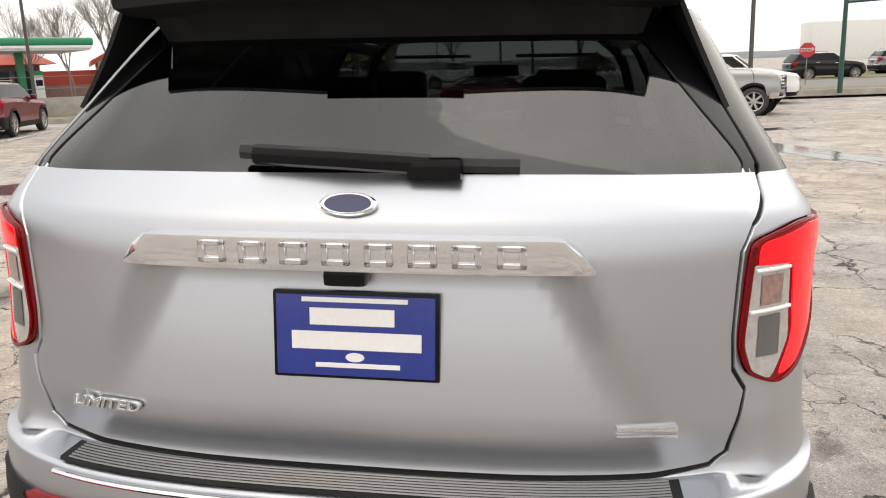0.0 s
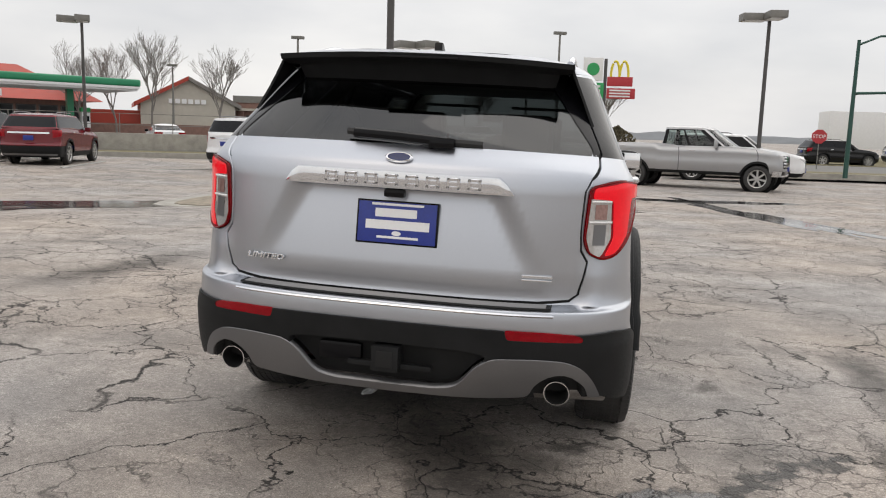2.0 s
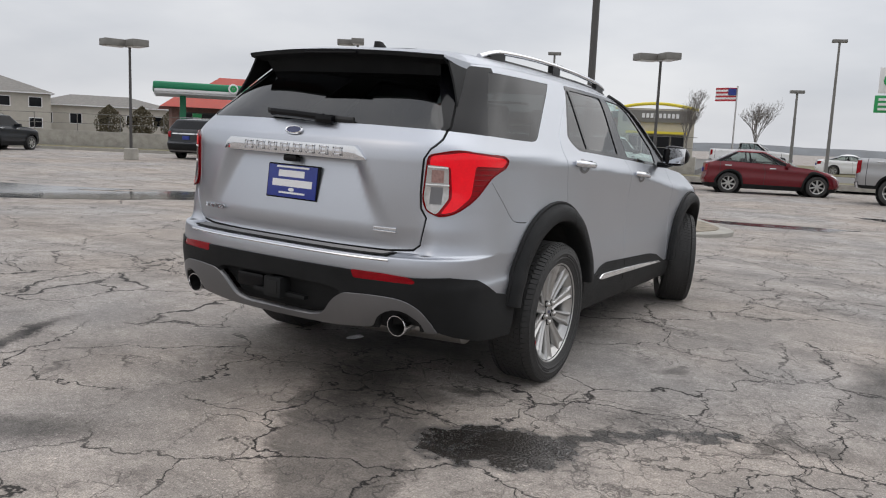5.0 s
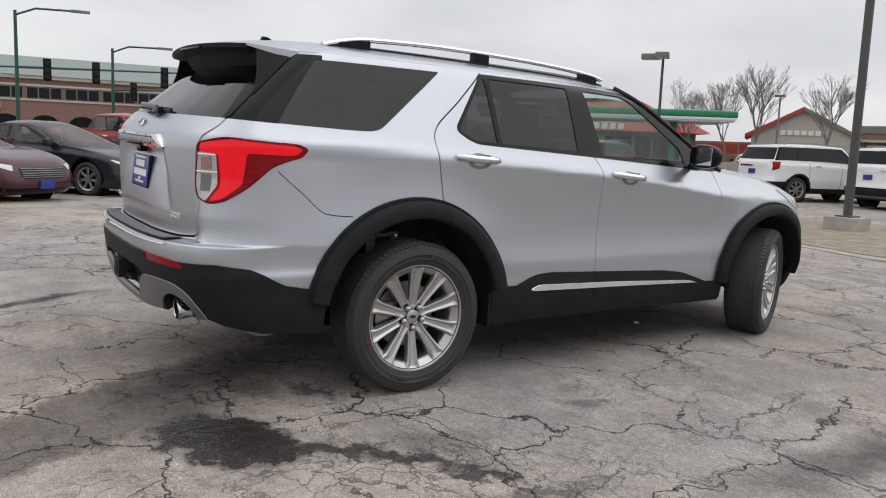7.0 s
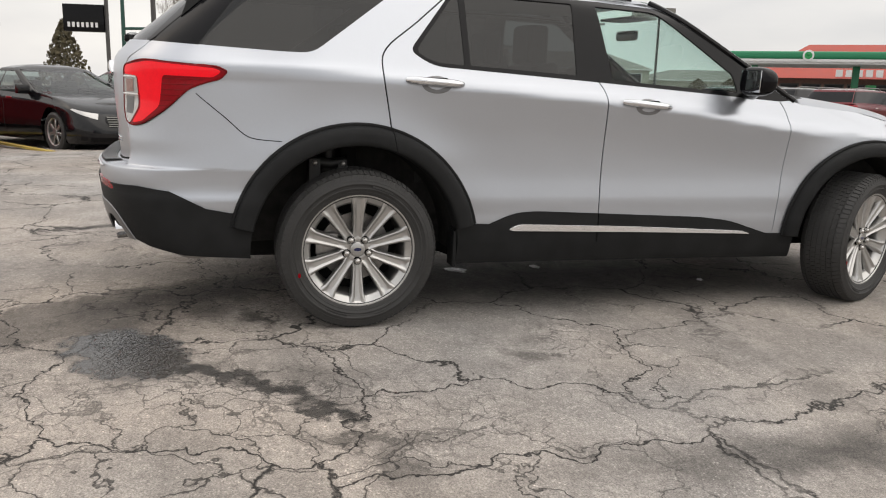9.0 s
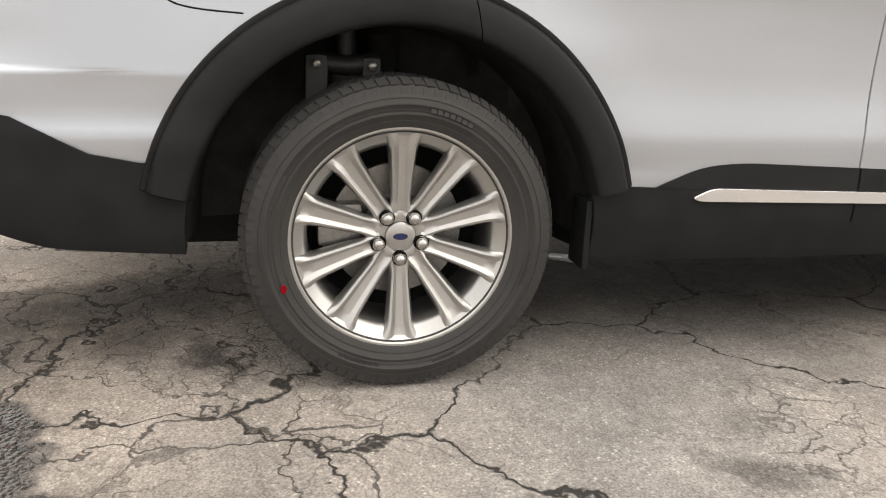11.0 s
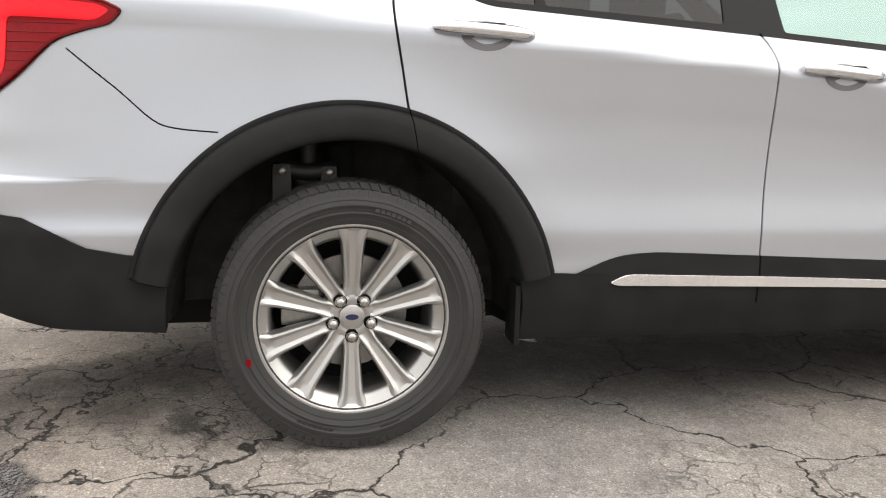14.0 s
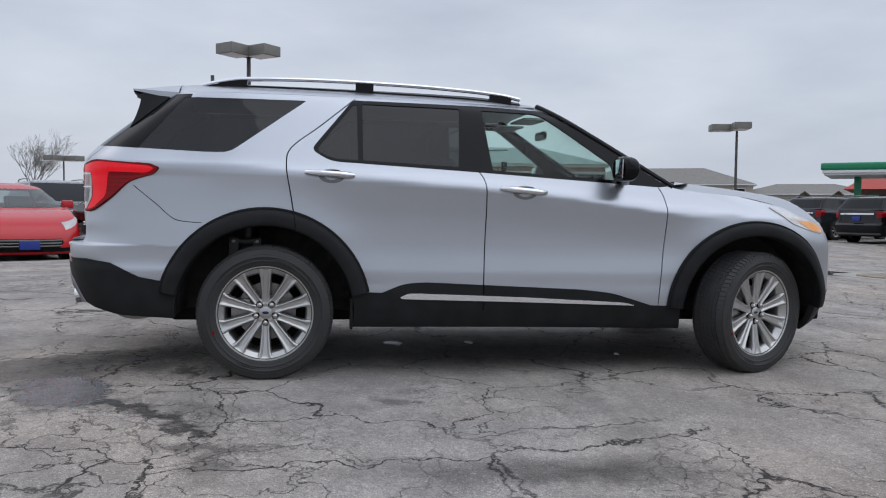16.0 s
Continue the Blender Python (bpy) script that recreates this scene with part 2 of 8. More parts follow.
def ground_material():
    """Worn, map-cracked asphalt with sealed patches, oily stains, puddled water and painted shade under the SUV."""
    m = bpy.data.materials.new("cracked_asphalt")
    m.use_nodes = True
    n, l = m.node_tree.nodes, m.node_tree.links
    p = n["Principled BSDF"]
    tc = n.new("ShaderNodeTexCoord")

    def noise_at(scale, detail=4.0, rough=0.55, vec=None):
        q = n.new("ShaderNodeTexNoise")
        q.inputs["Scale"].default_value, q.inputs["Detail"].default_value, q.inputs["Roughness"].default_value = scale, detail, rough
        l.new(vec or tc.outputs["Object"], q.inputs["Vector"])
        return q

    def maths(op, a, b=None, c=None, clamp=False):
        q = n.new("ShaderNodeMath")
        q.operation, q.use_clamp = op, clamp
        for i, v in enumerate((a, b, c)):
            if v is None:
                continue
            if isinstance(v, (int, float)):
                q.inputs[i].default_value = v
            else:
                l.new(v, q.inputs[i])
        return q.outputs[0]

    def step(v, lo, hi, to0=0.0, to1=1.0):
        q = n.new("ShaderNodeMapRange")
        q.inputs["From Min"].default_value, q.inputs["From Max"].default_value = lo, hi
        q.inputs["To Min"].default_value, q.inputs["To Max"].default_value = to0, to1
        l.new(v, q.inputs["Value"])
        return q.outputs[0]

    # warped coordinates, so that cracks wander
    warp = noise_at(2.2, 5.0, 0.6)
    wv = n.new("ShaderNodeVectorMath")
    wv.operation = "MULTIPLY_ADD"
    wv.inputs[1].default_value = (0.55, 0.55, 0)
    l.new(warp.outputs["Color"], wv.inputs[0])
    l.new(tc.outputs["Object"], wv.inputs[2])
    warp2 = noise_at(9.0, 3.0, 0.6)
    wv2 = n.new("ShaderNodeVectorMath")
    wv2.operation = "MULTIPLY_ADD"
    wv2.inputs[1].default_value = (0.12, 0.12, 0)
    l.new(warp2.outputs["Color"], wv2.inputs[0])
    l.new(wv.outputs["Vector"], wv2.inputs[2])

    crumble = noise_at(38, 4.0, 0.7)

    def cracks(scale, width, keep_scale, lo, hi):
        v = n.new("ShaderNodeTexVoronoi")
        v.feature = "DISTANCE_TO_EDGE"
        v.inputs["Scale"].default_value = scale
        l.new(wv2.outputs["Vector"], v.inputs["Vector"])
        line = step(maths("MULTIPLY_ADD", maths("SUBTRACT", crumble.outputs["Fac"], 0.5), -width * 1.5, v.outputs["Distance"]), width * 0.30, width, 1.0, 0.0)
        keep = step(noise_at(keep_scale, 3.0).outputs["Fac"], lo, hi)
        return maths("MULTIPLY", line, keep, clamp=True)

    c1 = cracks(1.15, 0.0090, 0.7, 0.34, 0.46)
    c2 = cracks(3.1, 0.016, 0.6, 0.45, 0.58)
    c3 = cracks(7.5, 0.034, 0.8, 0.50, 0.62)
    crack = maths("MAXIMUM", maths("MAXIMUM", c1, maths("MULTIPLY", c2, 0.8)), maths("MULTIPLY", c3, 0.55))
    grain, grit = noise_at(150, 3.0, 0.75), noise_at(30, 6.0, 0.75)
    patch, wide = noise_at(0.45, 4.0), noise_at(0.08, 3.0)
    blotch = step(noise_at(1.5, 9.0, 0.68).outputs["Fac"], 0.42, 0.58)
    pebble = n.new("ShaderNodeTexVoronoi")
    pebble.inputs["Scale"].default_value = 95.0
    l.new(tc.outputs["Object"], pebble.inputs["Vector"])
    stone = maths("MULTIPLY", step(pebble.outputs["Distance"], 0.15, 0.45, 1.0, 0.0), step(noise_at(60, 1.0).outputs["Fac"], 0.50, 0.66))
    val = maths("MULTIPLY_ADD", patch.outputs["Fac"], 0.20, 0.17)
    val = maths("MULTIPLY_ADD", wide.outputs["Fac"], 0.14, val)
    val = maths("MULTIPLY", val, maths("MULTIPLY_ADD", blotch, 0.26, 0.87))
    val = maths("MULTIPLY", val, maths("MULTIPLY_ADD", maths("SUBTRACT", grain.outputs["Fac"], 0.5), 2.5, 1.0))
    val = maths("MULTIPLY", val, maths("MULTIPLY_ADD", maths("SUBTRACT", grit.outputs["Fac"], 0.5), 1.1, 1.0))
    val = maths("MULTIPLY_ADD", maths("MULTIPLY", stone, step(noise_at(2.6, 4.0, 0.65).outputs["Fac"], 0.40, 0.62, 0.35, 1.5)), 0.26, val)
    # dark, damp stains
    stain = step(noise_at(0.9, 5.0, 0.65).outputs["Fac"], 0.58, 0.68)
    val = maths("MULTIPLY", val, maths("MULTIPLY_ADD", stain, -0.35, 1.0))
    # drip and oily marks, and shade painted under the SUV, with ragged edges
    fray = noise_at(6.5, 8.0, 0.72)
    half = n.new("ShaderNodeVectorMath")
    half.operation = "SUBTRACT"
    half.inputs[1].default_value = (0.5, 0.5, 0.5)
    l.new(fray.outputs["Color"], half.inputs[0])
    ragged = n.new("ShaderNodeVectorMath")
    ragged.operation = "MULTIPLY_ADD"
    ragged.inputs[1].default_value = (0.40, 0.40, 0)
    l.new(half.outputs["Vector"], ragged.inputs[0])
    l.new(tc.outputs["Object"], ragged.inputs[2])
    def mark(cx, cy, rx, ry, turn, edge=0.5):
        mp = n.new("ShaderNodeMapping")
        mp.vector_type = "TEXTURE"
        mp.inputs["Location"].default_value, mp.inputs["Rotation"].default_value, mp.inputs["Scale"].default_value = (cx, cy, 0), (0, 0, radians(turn)), (rx, ry, 1)
        l.new(ragged.outputs["Vector"], mp.inputs["Vector"])
        ln = n.new("ShaderNodeVectorMath")
        ln.operation = "LENGTH"
        flat = n.new("ShaderNodeVectorMath")
        flat.operation = "MULTIPLY"
        flat.inputs[1].default_value = (1, 1, 0)
        l.new(mp.outputs["Vector"], flat.inputs[0])
        l.new(flat.outputs["Vector"], ln.inputs[0])
        return step(ln.outputs["Value"], 1.0 - edge, 1.0, 1.0, 0.0)

    oil_shade = None
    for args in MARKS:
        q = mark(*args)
        oil_shade = q if oil_shade is None else maths("MAXIMUM", oil_shade, q)
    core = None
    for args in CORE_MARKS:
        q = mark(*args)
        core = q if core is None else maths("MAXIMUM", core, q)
    wet = None
    for args in WET_MARKS:
        q = mark(*args)
        wet = q if wet is None else maths("MAXIMUM", wet, q)
    pool = None
    for args in POOL_MARKS:
        q = mark(*args)
        pool = q if pool is None else maths("MAXIMUM", pool, q)
    wet = maths("MAXIMUM", wet, pool)
    speck = step(noise_at(70, 2.0, 0.8).outputs["Fac"], 0.60, 0.72)
    val = maths("MULTIPLY_ADD", speck, 0.07, val)
    dirt = noise_at(5.0, 4.0, 0.7)
    val = maths("MULTIPLY", val, maths("MULTIPLY_ADD", dirt.outputs["Fac"], 0.5, 0.75))
    # stains and the under-car shade both darken the base colour here
    val = maths("MULTIPLY", val, maths("MULTIPLY_ADD", maths("MULTIPLY", oil_shade, step(dirt.outputs["Fac"], 0.35, 0.6, 0.7, 1.0)), -0.66, 1.0))
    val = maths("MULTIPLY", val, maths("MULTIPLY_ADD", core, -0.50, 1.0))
    val = maths("MULTIPLY", val, maths("MULTIPLY_ADD", wet, -0.84, 1.0))
    # long rubbed streaks
    sm = n.new("ShaderNodeMapping")
    sm.inputs["Scale"].default_value, sm.inputs["Rotation"].default_value = (0.25, 2.2, 1), (0, 0, 0.5)
    l.new(tc.outputs["Object"], sm.inputs["Vector"])
    streak = step(noise_at(1.0, 4.0, 0.6, sm.outputs["Vector"]).outputs["Fac"], 0.5, 0.72)
    val = maths("MULTIPLY", val, maths("MULTIPLY_ADD", streak, -0.25, 1.0))
    val = maths("MULTIPLY", val, maths("MULTIPLY_ADD", crack, -0.90, 1.0))
    val = maths("MULTIPLY", val, 0.90)
    tone = n.new("ShaderNodeCombineColor")
    hue = step(noise_at(0.35, 3.0).outputs["Fac"], 0.35, 0.65)
    l.new(maths("MULTIPLY", val, maths("MULTIPLY_ADD", hue, 0.09, 1.045)), tone.inputs[0])
    l.new(maths("MULTIPLY", val, 0.985), tone.inputs[1])
    l.new(maths("MULTIPLY", val, maths("MULTIPLY_ADD", hue, -0.08, 0.935)), tone.inputs[2])
    l.new(tone.outputs[0], p.inputs["Base Color"])
    l.new(maths("MULTIPLY_ADD", pool, 0.4, p.inputs["Specular IOR Level"].default_value), p.inputs["Specular IOR Level"])
    l.new(maths("MAXIMUM", maths("SUBTRACT", step(stain, 0, 1, 0.88, 0.70), maths("MAXIMUM", maths("MULTIPLY", wet, 0.30), maths("MULTIPLY", pool, 0.72))), 0.14), p.inputs["Roughness"])
    h = maths("MULTIPLY_ADD", crack, -0.012, maths("MULTIPLY_ADD", grain.outputs["Fac"], maths("MULTIPLY_ADD", pool, -0.0045, 0.005), maths("MULTIPLY", grit.outputs["Fac"], maths("MULTIPLY_ADD", pool, -0.0045, 0.005))))
    # wet aggregate stands out of its water film stone by stone
    bead = n.new("ShaderNodeTexVoronoi")
    bead.inputs["Scale"].default_value = 78.0
    l.new(tc.outputs["Object"], bead.inputs["Vector"])
    h = maths("MULTIPLY_ADD", maths("MULTIPLY", wet, bead.outputs["Distance"]), -0.0026, h)
    b = n.new("ShaderNodeBump")
    b.inputs["Strength"].default_value, b.inputs["Distance"].default_value = 0.9, 1.0
    l.new(h, b.inputs["Height"])
    l.new(b.outputs["Normal"], p.inputs["Normal"])
    return m


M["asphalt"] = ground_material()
M["puddle"] = material("shallow_puddle_water", (0.050, 0.049, 0.047), 0.09, 0, 0, 0.2, 3, spec=0.9, rough_vary=0.05)
M["street"] = material("street_asphalt", (0.15, 0.146, 0.138), 0.85, 0, 0, 0.2, 0.6, 0.003, 120)
M["grass"] = material("dormant_grass", (0.16, 0.14, 0.075), 0.95, 0, 0, 0.35, 2.5, 0.01, 60)


# ---- mesh helpers ----
def finish(bm, name, mat, smooth=True):
    me = bpy.data.meshes.new(name)
    bm.to_mesh(me)
    bm.free()
    for f in me.polygons:
        f.use_smooth = smooth
    if mat is not None:
        me.materials.append(mat)
    if smooth:
        me.set_sharp_from_angle(angle=radians(38))
    return me


def part(name, bm, mat, parent=None, label="", smooth=True):
    ob = new(name, finish(bm, name, mat, smooth) if isinstance(bm, bmesh.types.BMesh) else bm)
    if parent is not None:
        ob.parent = parent
    if label:
        tagged(ob, label)
    return ob


def thing(name, label, category, group="", kind="", m=None):
    ob = new(name)
    ob.empty_display_size = 0.1
    if m is not None:
        ob.matrix_world = m
    return tagged(ob, label, category, group, kind)


def box(x0, x1, y0, y1, z0, z1, bevel=0.0, bm=None, m=None, seg=2):
    own = bmesh.new()
    bmesh.ops.create_cube(own, size=1)
    for v in own.verts:
        v.co = Vector(((x0 + x1) / 2 + v.co.x * (x1 - x0), (y0 + y1) / 2 + v.co.y * (y1 - y0), (z0 + z1) / 2 + v.co.z * (z1 - z0)))
    if bevel:
        bmesh.ops.bevel(own, geom=own.edges[:], offset=bevel, segments=seg, profile=0.7, affect="EDGES")
    return merge(bm, own, m)


def merge(bm, own, m=None):
    if m is not None:
        bmesh.ops.transform(own, matrix=m, verts=own.verts[:])
    if bm is None:
        return own
    me = bpy.data.meshes.new("tmp")
    own.to_mesh(me)
    own.free()
    bm.from_mesh(me)
    bpy.data.meshes.remove(me)
    return bm


def lathe(profile, axis="X", seg=64, bm=None, m=None, closed=False, cap=True):
    """Turn a profile of (along, radius) round an axis."""
    own = bmesh.new()
    rings = []
    for a, r in profile:
        ring = []
        for k in range(seg):
            c, s = math.cos(2 * math.pi * k / seg) * r, math.sin(2 * math.pi * k / seg) * r
            ring.append(own.verts.new((a, c, s) if axis == "X" else (c, s, a) if axis == "Z" else (s, a, c)))
        rings.append(ring)
    pairs = list(zip(rings, rings[1:])) + ([(rings[-1], rings[0])] if closed else [])
    for a, b in pairs:
        for k in range(seg):
            own.faces.new((a[k], a[(k + 1) % seg], b[(k + 1) % seg], b[k]))
    if not closed and cap:
        for ring in (rings[0], rings[-1]):
            if (ring[0].co - ring[seg // 2].co).length > 1e-4:
                own.faces.new(ring)
    bmesh.ops.remove_doubles(own, verts=own.verts[:], dist=1e-5)
    bmesh.ops.recalc_face_normals(own, faces=own.faces[:])
    return merge(bm, own, m)


def tube(points, radius, sides=8, bm=None, flat=1.0, taper=None):
    """A round bar along a line of points."""
    own = bmesh.new()
    pts = [Vector(p) for p in points]
    rings = []
    for i, p in enumerate(pts):
        d = (pts[min(i + 1, len(pts) - 1)] - pts[max(i - 1, 0)]).normalized()
        ref = Vector((0, 0, 1)) if abs(d.z) < 0.9 else Vector((1, 0, 0))
        u = d.cross(ref).normalized()
        v = u.cross(d).normalized()
        r = radius if taper is None else radius * taper[i]
        rings.append([own.verts.new(p + (u * math.cos(2 * math.pi * k / sides) + v * math.sin(2 * math.pi * k / sides) * flat) * r) for k in range(sides)])
    for a, b in zip(rings, rings[1:]):
        for k in range(sides):
            own.faces.new((a[k], a[(k + 1) % sides], b[(k + 1) % sides], b[k]))
    own.faces.new(rings[0])
    own.faces.new(rings[-1][::-1])
    bmesh.ops.recalc_face_normals(own, faces=own.faces[:])
    return merge(bm, own)


def prism(outline, y0, y1, bevel=0.0, bm=None, m=None, plane="XZ"):
    """A flat outline with thickness. XZ: outline (x, z) from y0 to y1; XY: outline (x, y) from z0 to z1; YZ: outline (y, z) from x0 to x1."""
    own = bmesh.new()
    at = {"XZ": lambda a, b, c: (a, c, b), "XY": lambda a, b, c: (a, b, c), "YZ": lambda a, b, c: (c, a, b)}[plane]
    lo = [own.verts.new(at(a, b, y0)) for a, b in outline]
    hi = [own.verts.new(at(a, b, y1)) for a, b in outline]
    own.faces.new(lo)
    own.faces.new(hi[::-1])
    for k in range(len(lo)):
        j = (k + 1) % len(lo)
        own.faces.new((lo[k], hi[k], hi[j], lo[j]))
    bmesh.ops.recalc_face_normals(own, faces=own.faces[:])
    if bevel:
        bmesh.ops.bevel(own, geom=own.edges[:], offset=bevel, segments=2, profile=0.7, affect="EDGES")
    return merge(bm, own, m)


def text_mesh(body, size, depth, bevel=0.0, shear=0.0):
    """Lettering as a mesh in the XZ plane, centred, facing -y."""
    cu = bpy.data.curves.new("lettering", "FONT")
    cu.body, cu.size, cu.extrude, cu.align_x, cu.align_y, cu.shear, cu.bevel_depth = body, size, depth, "CENTER", "CENTER", shear, bevel
    cu.resolution_u = 3
    ob = bpy.data.objects.new("lettering", cu)
    scene.collection.objects.link(ob)
    me = bpy.data.meshes.new_from_object(ob.evaluated_get(bpy.context.evaluated_depsgraph_get()))
    bpy.data.objects.remove(ob)
    me.transform(pose(0, 0, 0, 90))
    return me

# ---- the silver SUV: its skin ----
def curve_of(pts):
    xs, ys = np.array([p[0] for p in pts], float), np.array([p[1] for p in pts], float)
    # monotone cubic through the given knots
    h, d = np.diff(xs), np.diff(ys) / np.diff(xs)
    m = np.zeros(len(xs))
    m[0], m[-1] = d[0], d[-1]
    for i in range(1, len(xs) - 1):
        m[i] = 0 if d[i - 1] * d[i] <= 0 else 2 * d[i - 1] * d[i] / (d[i - 1] + d[i])

    def f(x):
        x = min(max(x, xs[0]), xs[-1])
        i = min(max(int(np.searchsorted(xs, x)) - 1, 0), len(h) - 1)
        t = (x - xs[i]) / h[i]
        return float((2 * t**3 - 3 * t**2 + 1) * ys[i] + (t**3 - 2 * t**2 + t) * h[i] * m[i] + (3 * t**2 - 2 * t**3) * ys[i + 1] + (t**3 - t**2) * h[i] * m[i + 1])

    return f


WHEEL_R, WHEEL_F, ZR, ZF = 0.0, 3.045, 0.385, 0.378
crease_z = curve_of([(-1.3, 1.215), (-0.6, 1.205), (0.5, 1.165), (1.6, 1.10), (2.5, 1.00), (3.3, 0.93)])
low_x = curve_of([(0.22, 0.80), (0.30, 0.885), (0.36, 0.902), (0.43, 0.912), (0.50, 0.913), (0.56, 0.910), (0.62, 0.908), (0.68, 0.9015), (0.74, 0.8955), (0.80, 0.8925), (0.86, 0.8915), (0.94, 0.8915), (1.0, 0.892)])
high_x = curve_of([(-0.25, 0.0), (-0.19, 0.0015), (-0.11, 0.0065), (-0.04, 0.0125), (0.0, 0.016), (0.02, 0.011), (0.07, -0.02), (0.15, -0.058), (0.30, -0.125), (0.42, -0.18), (0.48, -0.215), (0.53, -0.27), (0.56, -0.33)])
REAR = curve_of([(0.22, -1.00), (0.30, -1.07), (0.36, -1.12), (0.45, -1.165), (0.55, -1.195), (0.66, -1.212), (0.72, -1.218), (0.757, -1.214), (0.768, -1.205), (0.772, -1.125), (0.80, -1.118),
                 (0.90, -1.135), (1.05, -1.140), (1.18, -1.138), (1.25, -1.125), (1.315, -1.072), (1.35, -1.040), (1.449, -0.925), (1.55, -0.805), (1.66, -0.665), (1.70, -0.61)])
REAR_A = curve_of([(0.22, 0.52), (0.8, 0.53), (1.2, 0.47), (1.32, 0.42), (1.7, 0.40)])
NOSE = curve_of([(0.22, 3.72), (0.35, 3.80), (0.55, 3.86), (0.75, 3.86), (0.95, 3.78), (1.05, 3.66), (1.15, 3.4), (1.7, 3.4)])
NOSE_A, NN = 0.72, 3.0
ARC = 1.05  # nominal length of the rear corner from the middle to the straight side


def half_width(y, z):
    yc = min(max(y, -0.75), 3.2)
    zc = crease_z(yc)
    u = z - zc
    x = low_x(z) if z < 1.0 else 0.892
    over = high_x(u) if u > -0.25 else 0.0
    # the overhang of the crease fades out towards the tail
    x += over * (0.35 + 0.65 * min(1.0, max(0.0, (yc + 0.3) / 1.1))) * min(1.0, max(0.0, (2.95 - yc) / 0.5)) if over > 0 else over
    x *= 1.0 - 0.018 * max(0.0, yc - 0.6) / 1.8
    if y < -0.15:
        # the haunch behind the rear wheel: widest at the bumper line, leaning in above and below it
        w = min(1.0, (-0.15 - y) / 0.40)
        w = w * w * (3 - 2 * w)
        x += w * (0.008 - 0.030 * min(1.0, (z - 0.765) / 0.40) if z > 0.765 else 0.008 - 0.010 * min(1.0, (0.765 - z) / 0.13))
        k = min(1.0, max(0.0, (0.675 - z) / 0.05))
        x += w * 0.009 * k * k * (3 - 2 * k)
    for wy, wz, up in ((WHEEL_R, ZR, 0.020), (WHEEL_F, ZF, 0.022)):
        r = math.hypot(y - wy, z - wz)
        x += up * math.exp(-(((r - 0.50) / 0.17) ** 2)) * min(1.0, max(0.0, (z - 0.55) / 0.30))
    return x


def recess(x, z):
    """The hollow round the number plate."""
    if not 0.85 < z < 1.19:
        return 0.0
    k = (z - 0.85) / 0.33
    edge = 0.60 - 0.17 * k
    side = min(1.0, max(0.0, (edge - abs(x)) / 0.11))
    top = min(1.0, max(0.0, (1.19 - z) / 0.03))
    return 0.055 * min(1.0, k * 1.15) * side * side * (3 - 2 * side) * top


def corner(s, z):
    """The angle round the rear corner (0 in the middle, 90 degrees at the straight side) and the start of the side."""
    y0 = REAR(z) + REAR_A(z)
    return y0, (s - (y0 - ARC)) / ARC


def skin(s, z):
    """A point of the right side of the skin: s runs along the side as y, and on round the rear corner."""
    y0, k = corner(s, z)
    y1 = NOSE(z) - NOSE_A
    if k < 1.0:
        k = max(k, 0.0)
        w = half_width(y0, z)
        f = (1 - (1 - k**1.5) ** 1.5) * math.pi / 2
        x, y = w * math.sin(f) ** (2 / NN), y0 - REAR_A(z) * math.cos(f) ** (2 / NN)
        # the bumper's corners swell out below the lamps, either side of the level step
        swell = min(1.0, max(0.0, (abs(x) - 0.66) / 0.12))
        fall = min(1.0, max(0.0, (z - 0.772) / 0.30)) if z > 0.7715 else 1.0
        if fall < 1.0:
            y -= 0.080 * swell * swell * (3 - 2 * swell) * (1 - fall) ** 1.15 * math.cos(f) ** (2 / NN)
        return Vector((x, y + recess(x, z), z))
    if s > y1:
        k = min((s - y1) / 1.02, 1.0)
        w, f = half_width(y1, z), k**1.3 * math.pi / 2
        return Vector((w * math.cos(f) ** (2 / 2.6), y1 + NOSE_A * math.sin(f) ** (2 / 2.6), z))
    return Vector((half_width(s, z), s, z))


def rear_s(x, z):
    """The run s of a point of the rear at half width x."""
    y0 = REAR(z) + REAR_A(z)
    w = half_width(y0, z)
    f = math.asin(min(1.0, (min(abs(x) / w, 1.0)) ** (NN / 2)))
    return y0 - ARC + ARC * (1 - (1 - 2 * f / math.pi) ** (2 / 3)) ** (2 / 3)


def side_s(y, z):
    """The run s of a point of the rounded corner at the run y."""
    y0 = REAR(z) + REAR_A(z)
    if y >= y0:
        return y
    f = math.acos(min(1.0, ((y0 - y) / REAR_A(z)) ** (NN / 2)))
    return y0 - ARC + ARC * (1 - (1 - 2 * f / math.pi) ** (2 / 3)) ** (2 / 3)


def skin_normal(s, z, e=0.006):
    lo = corner(0, z)[0] - ARC
    a, b = skin(s + e, z) - skin(max(s - e, lo), z), skin(s, z + e) - skin(s, z - e)
    n = a.cross(b)
    if n.length < 1e-12:
        return Vector((0, -1, 0))
    return n.normalized()


def arc_pts(cy, cz, r, a0, a1, n):
    return [(cy + r * math.cos(radians(a0 + (a1 - a0) * k / n)), cz + r * math.sin(radians(a0 + (a1 - a0) * k / n))) for k in range(n + 1)]


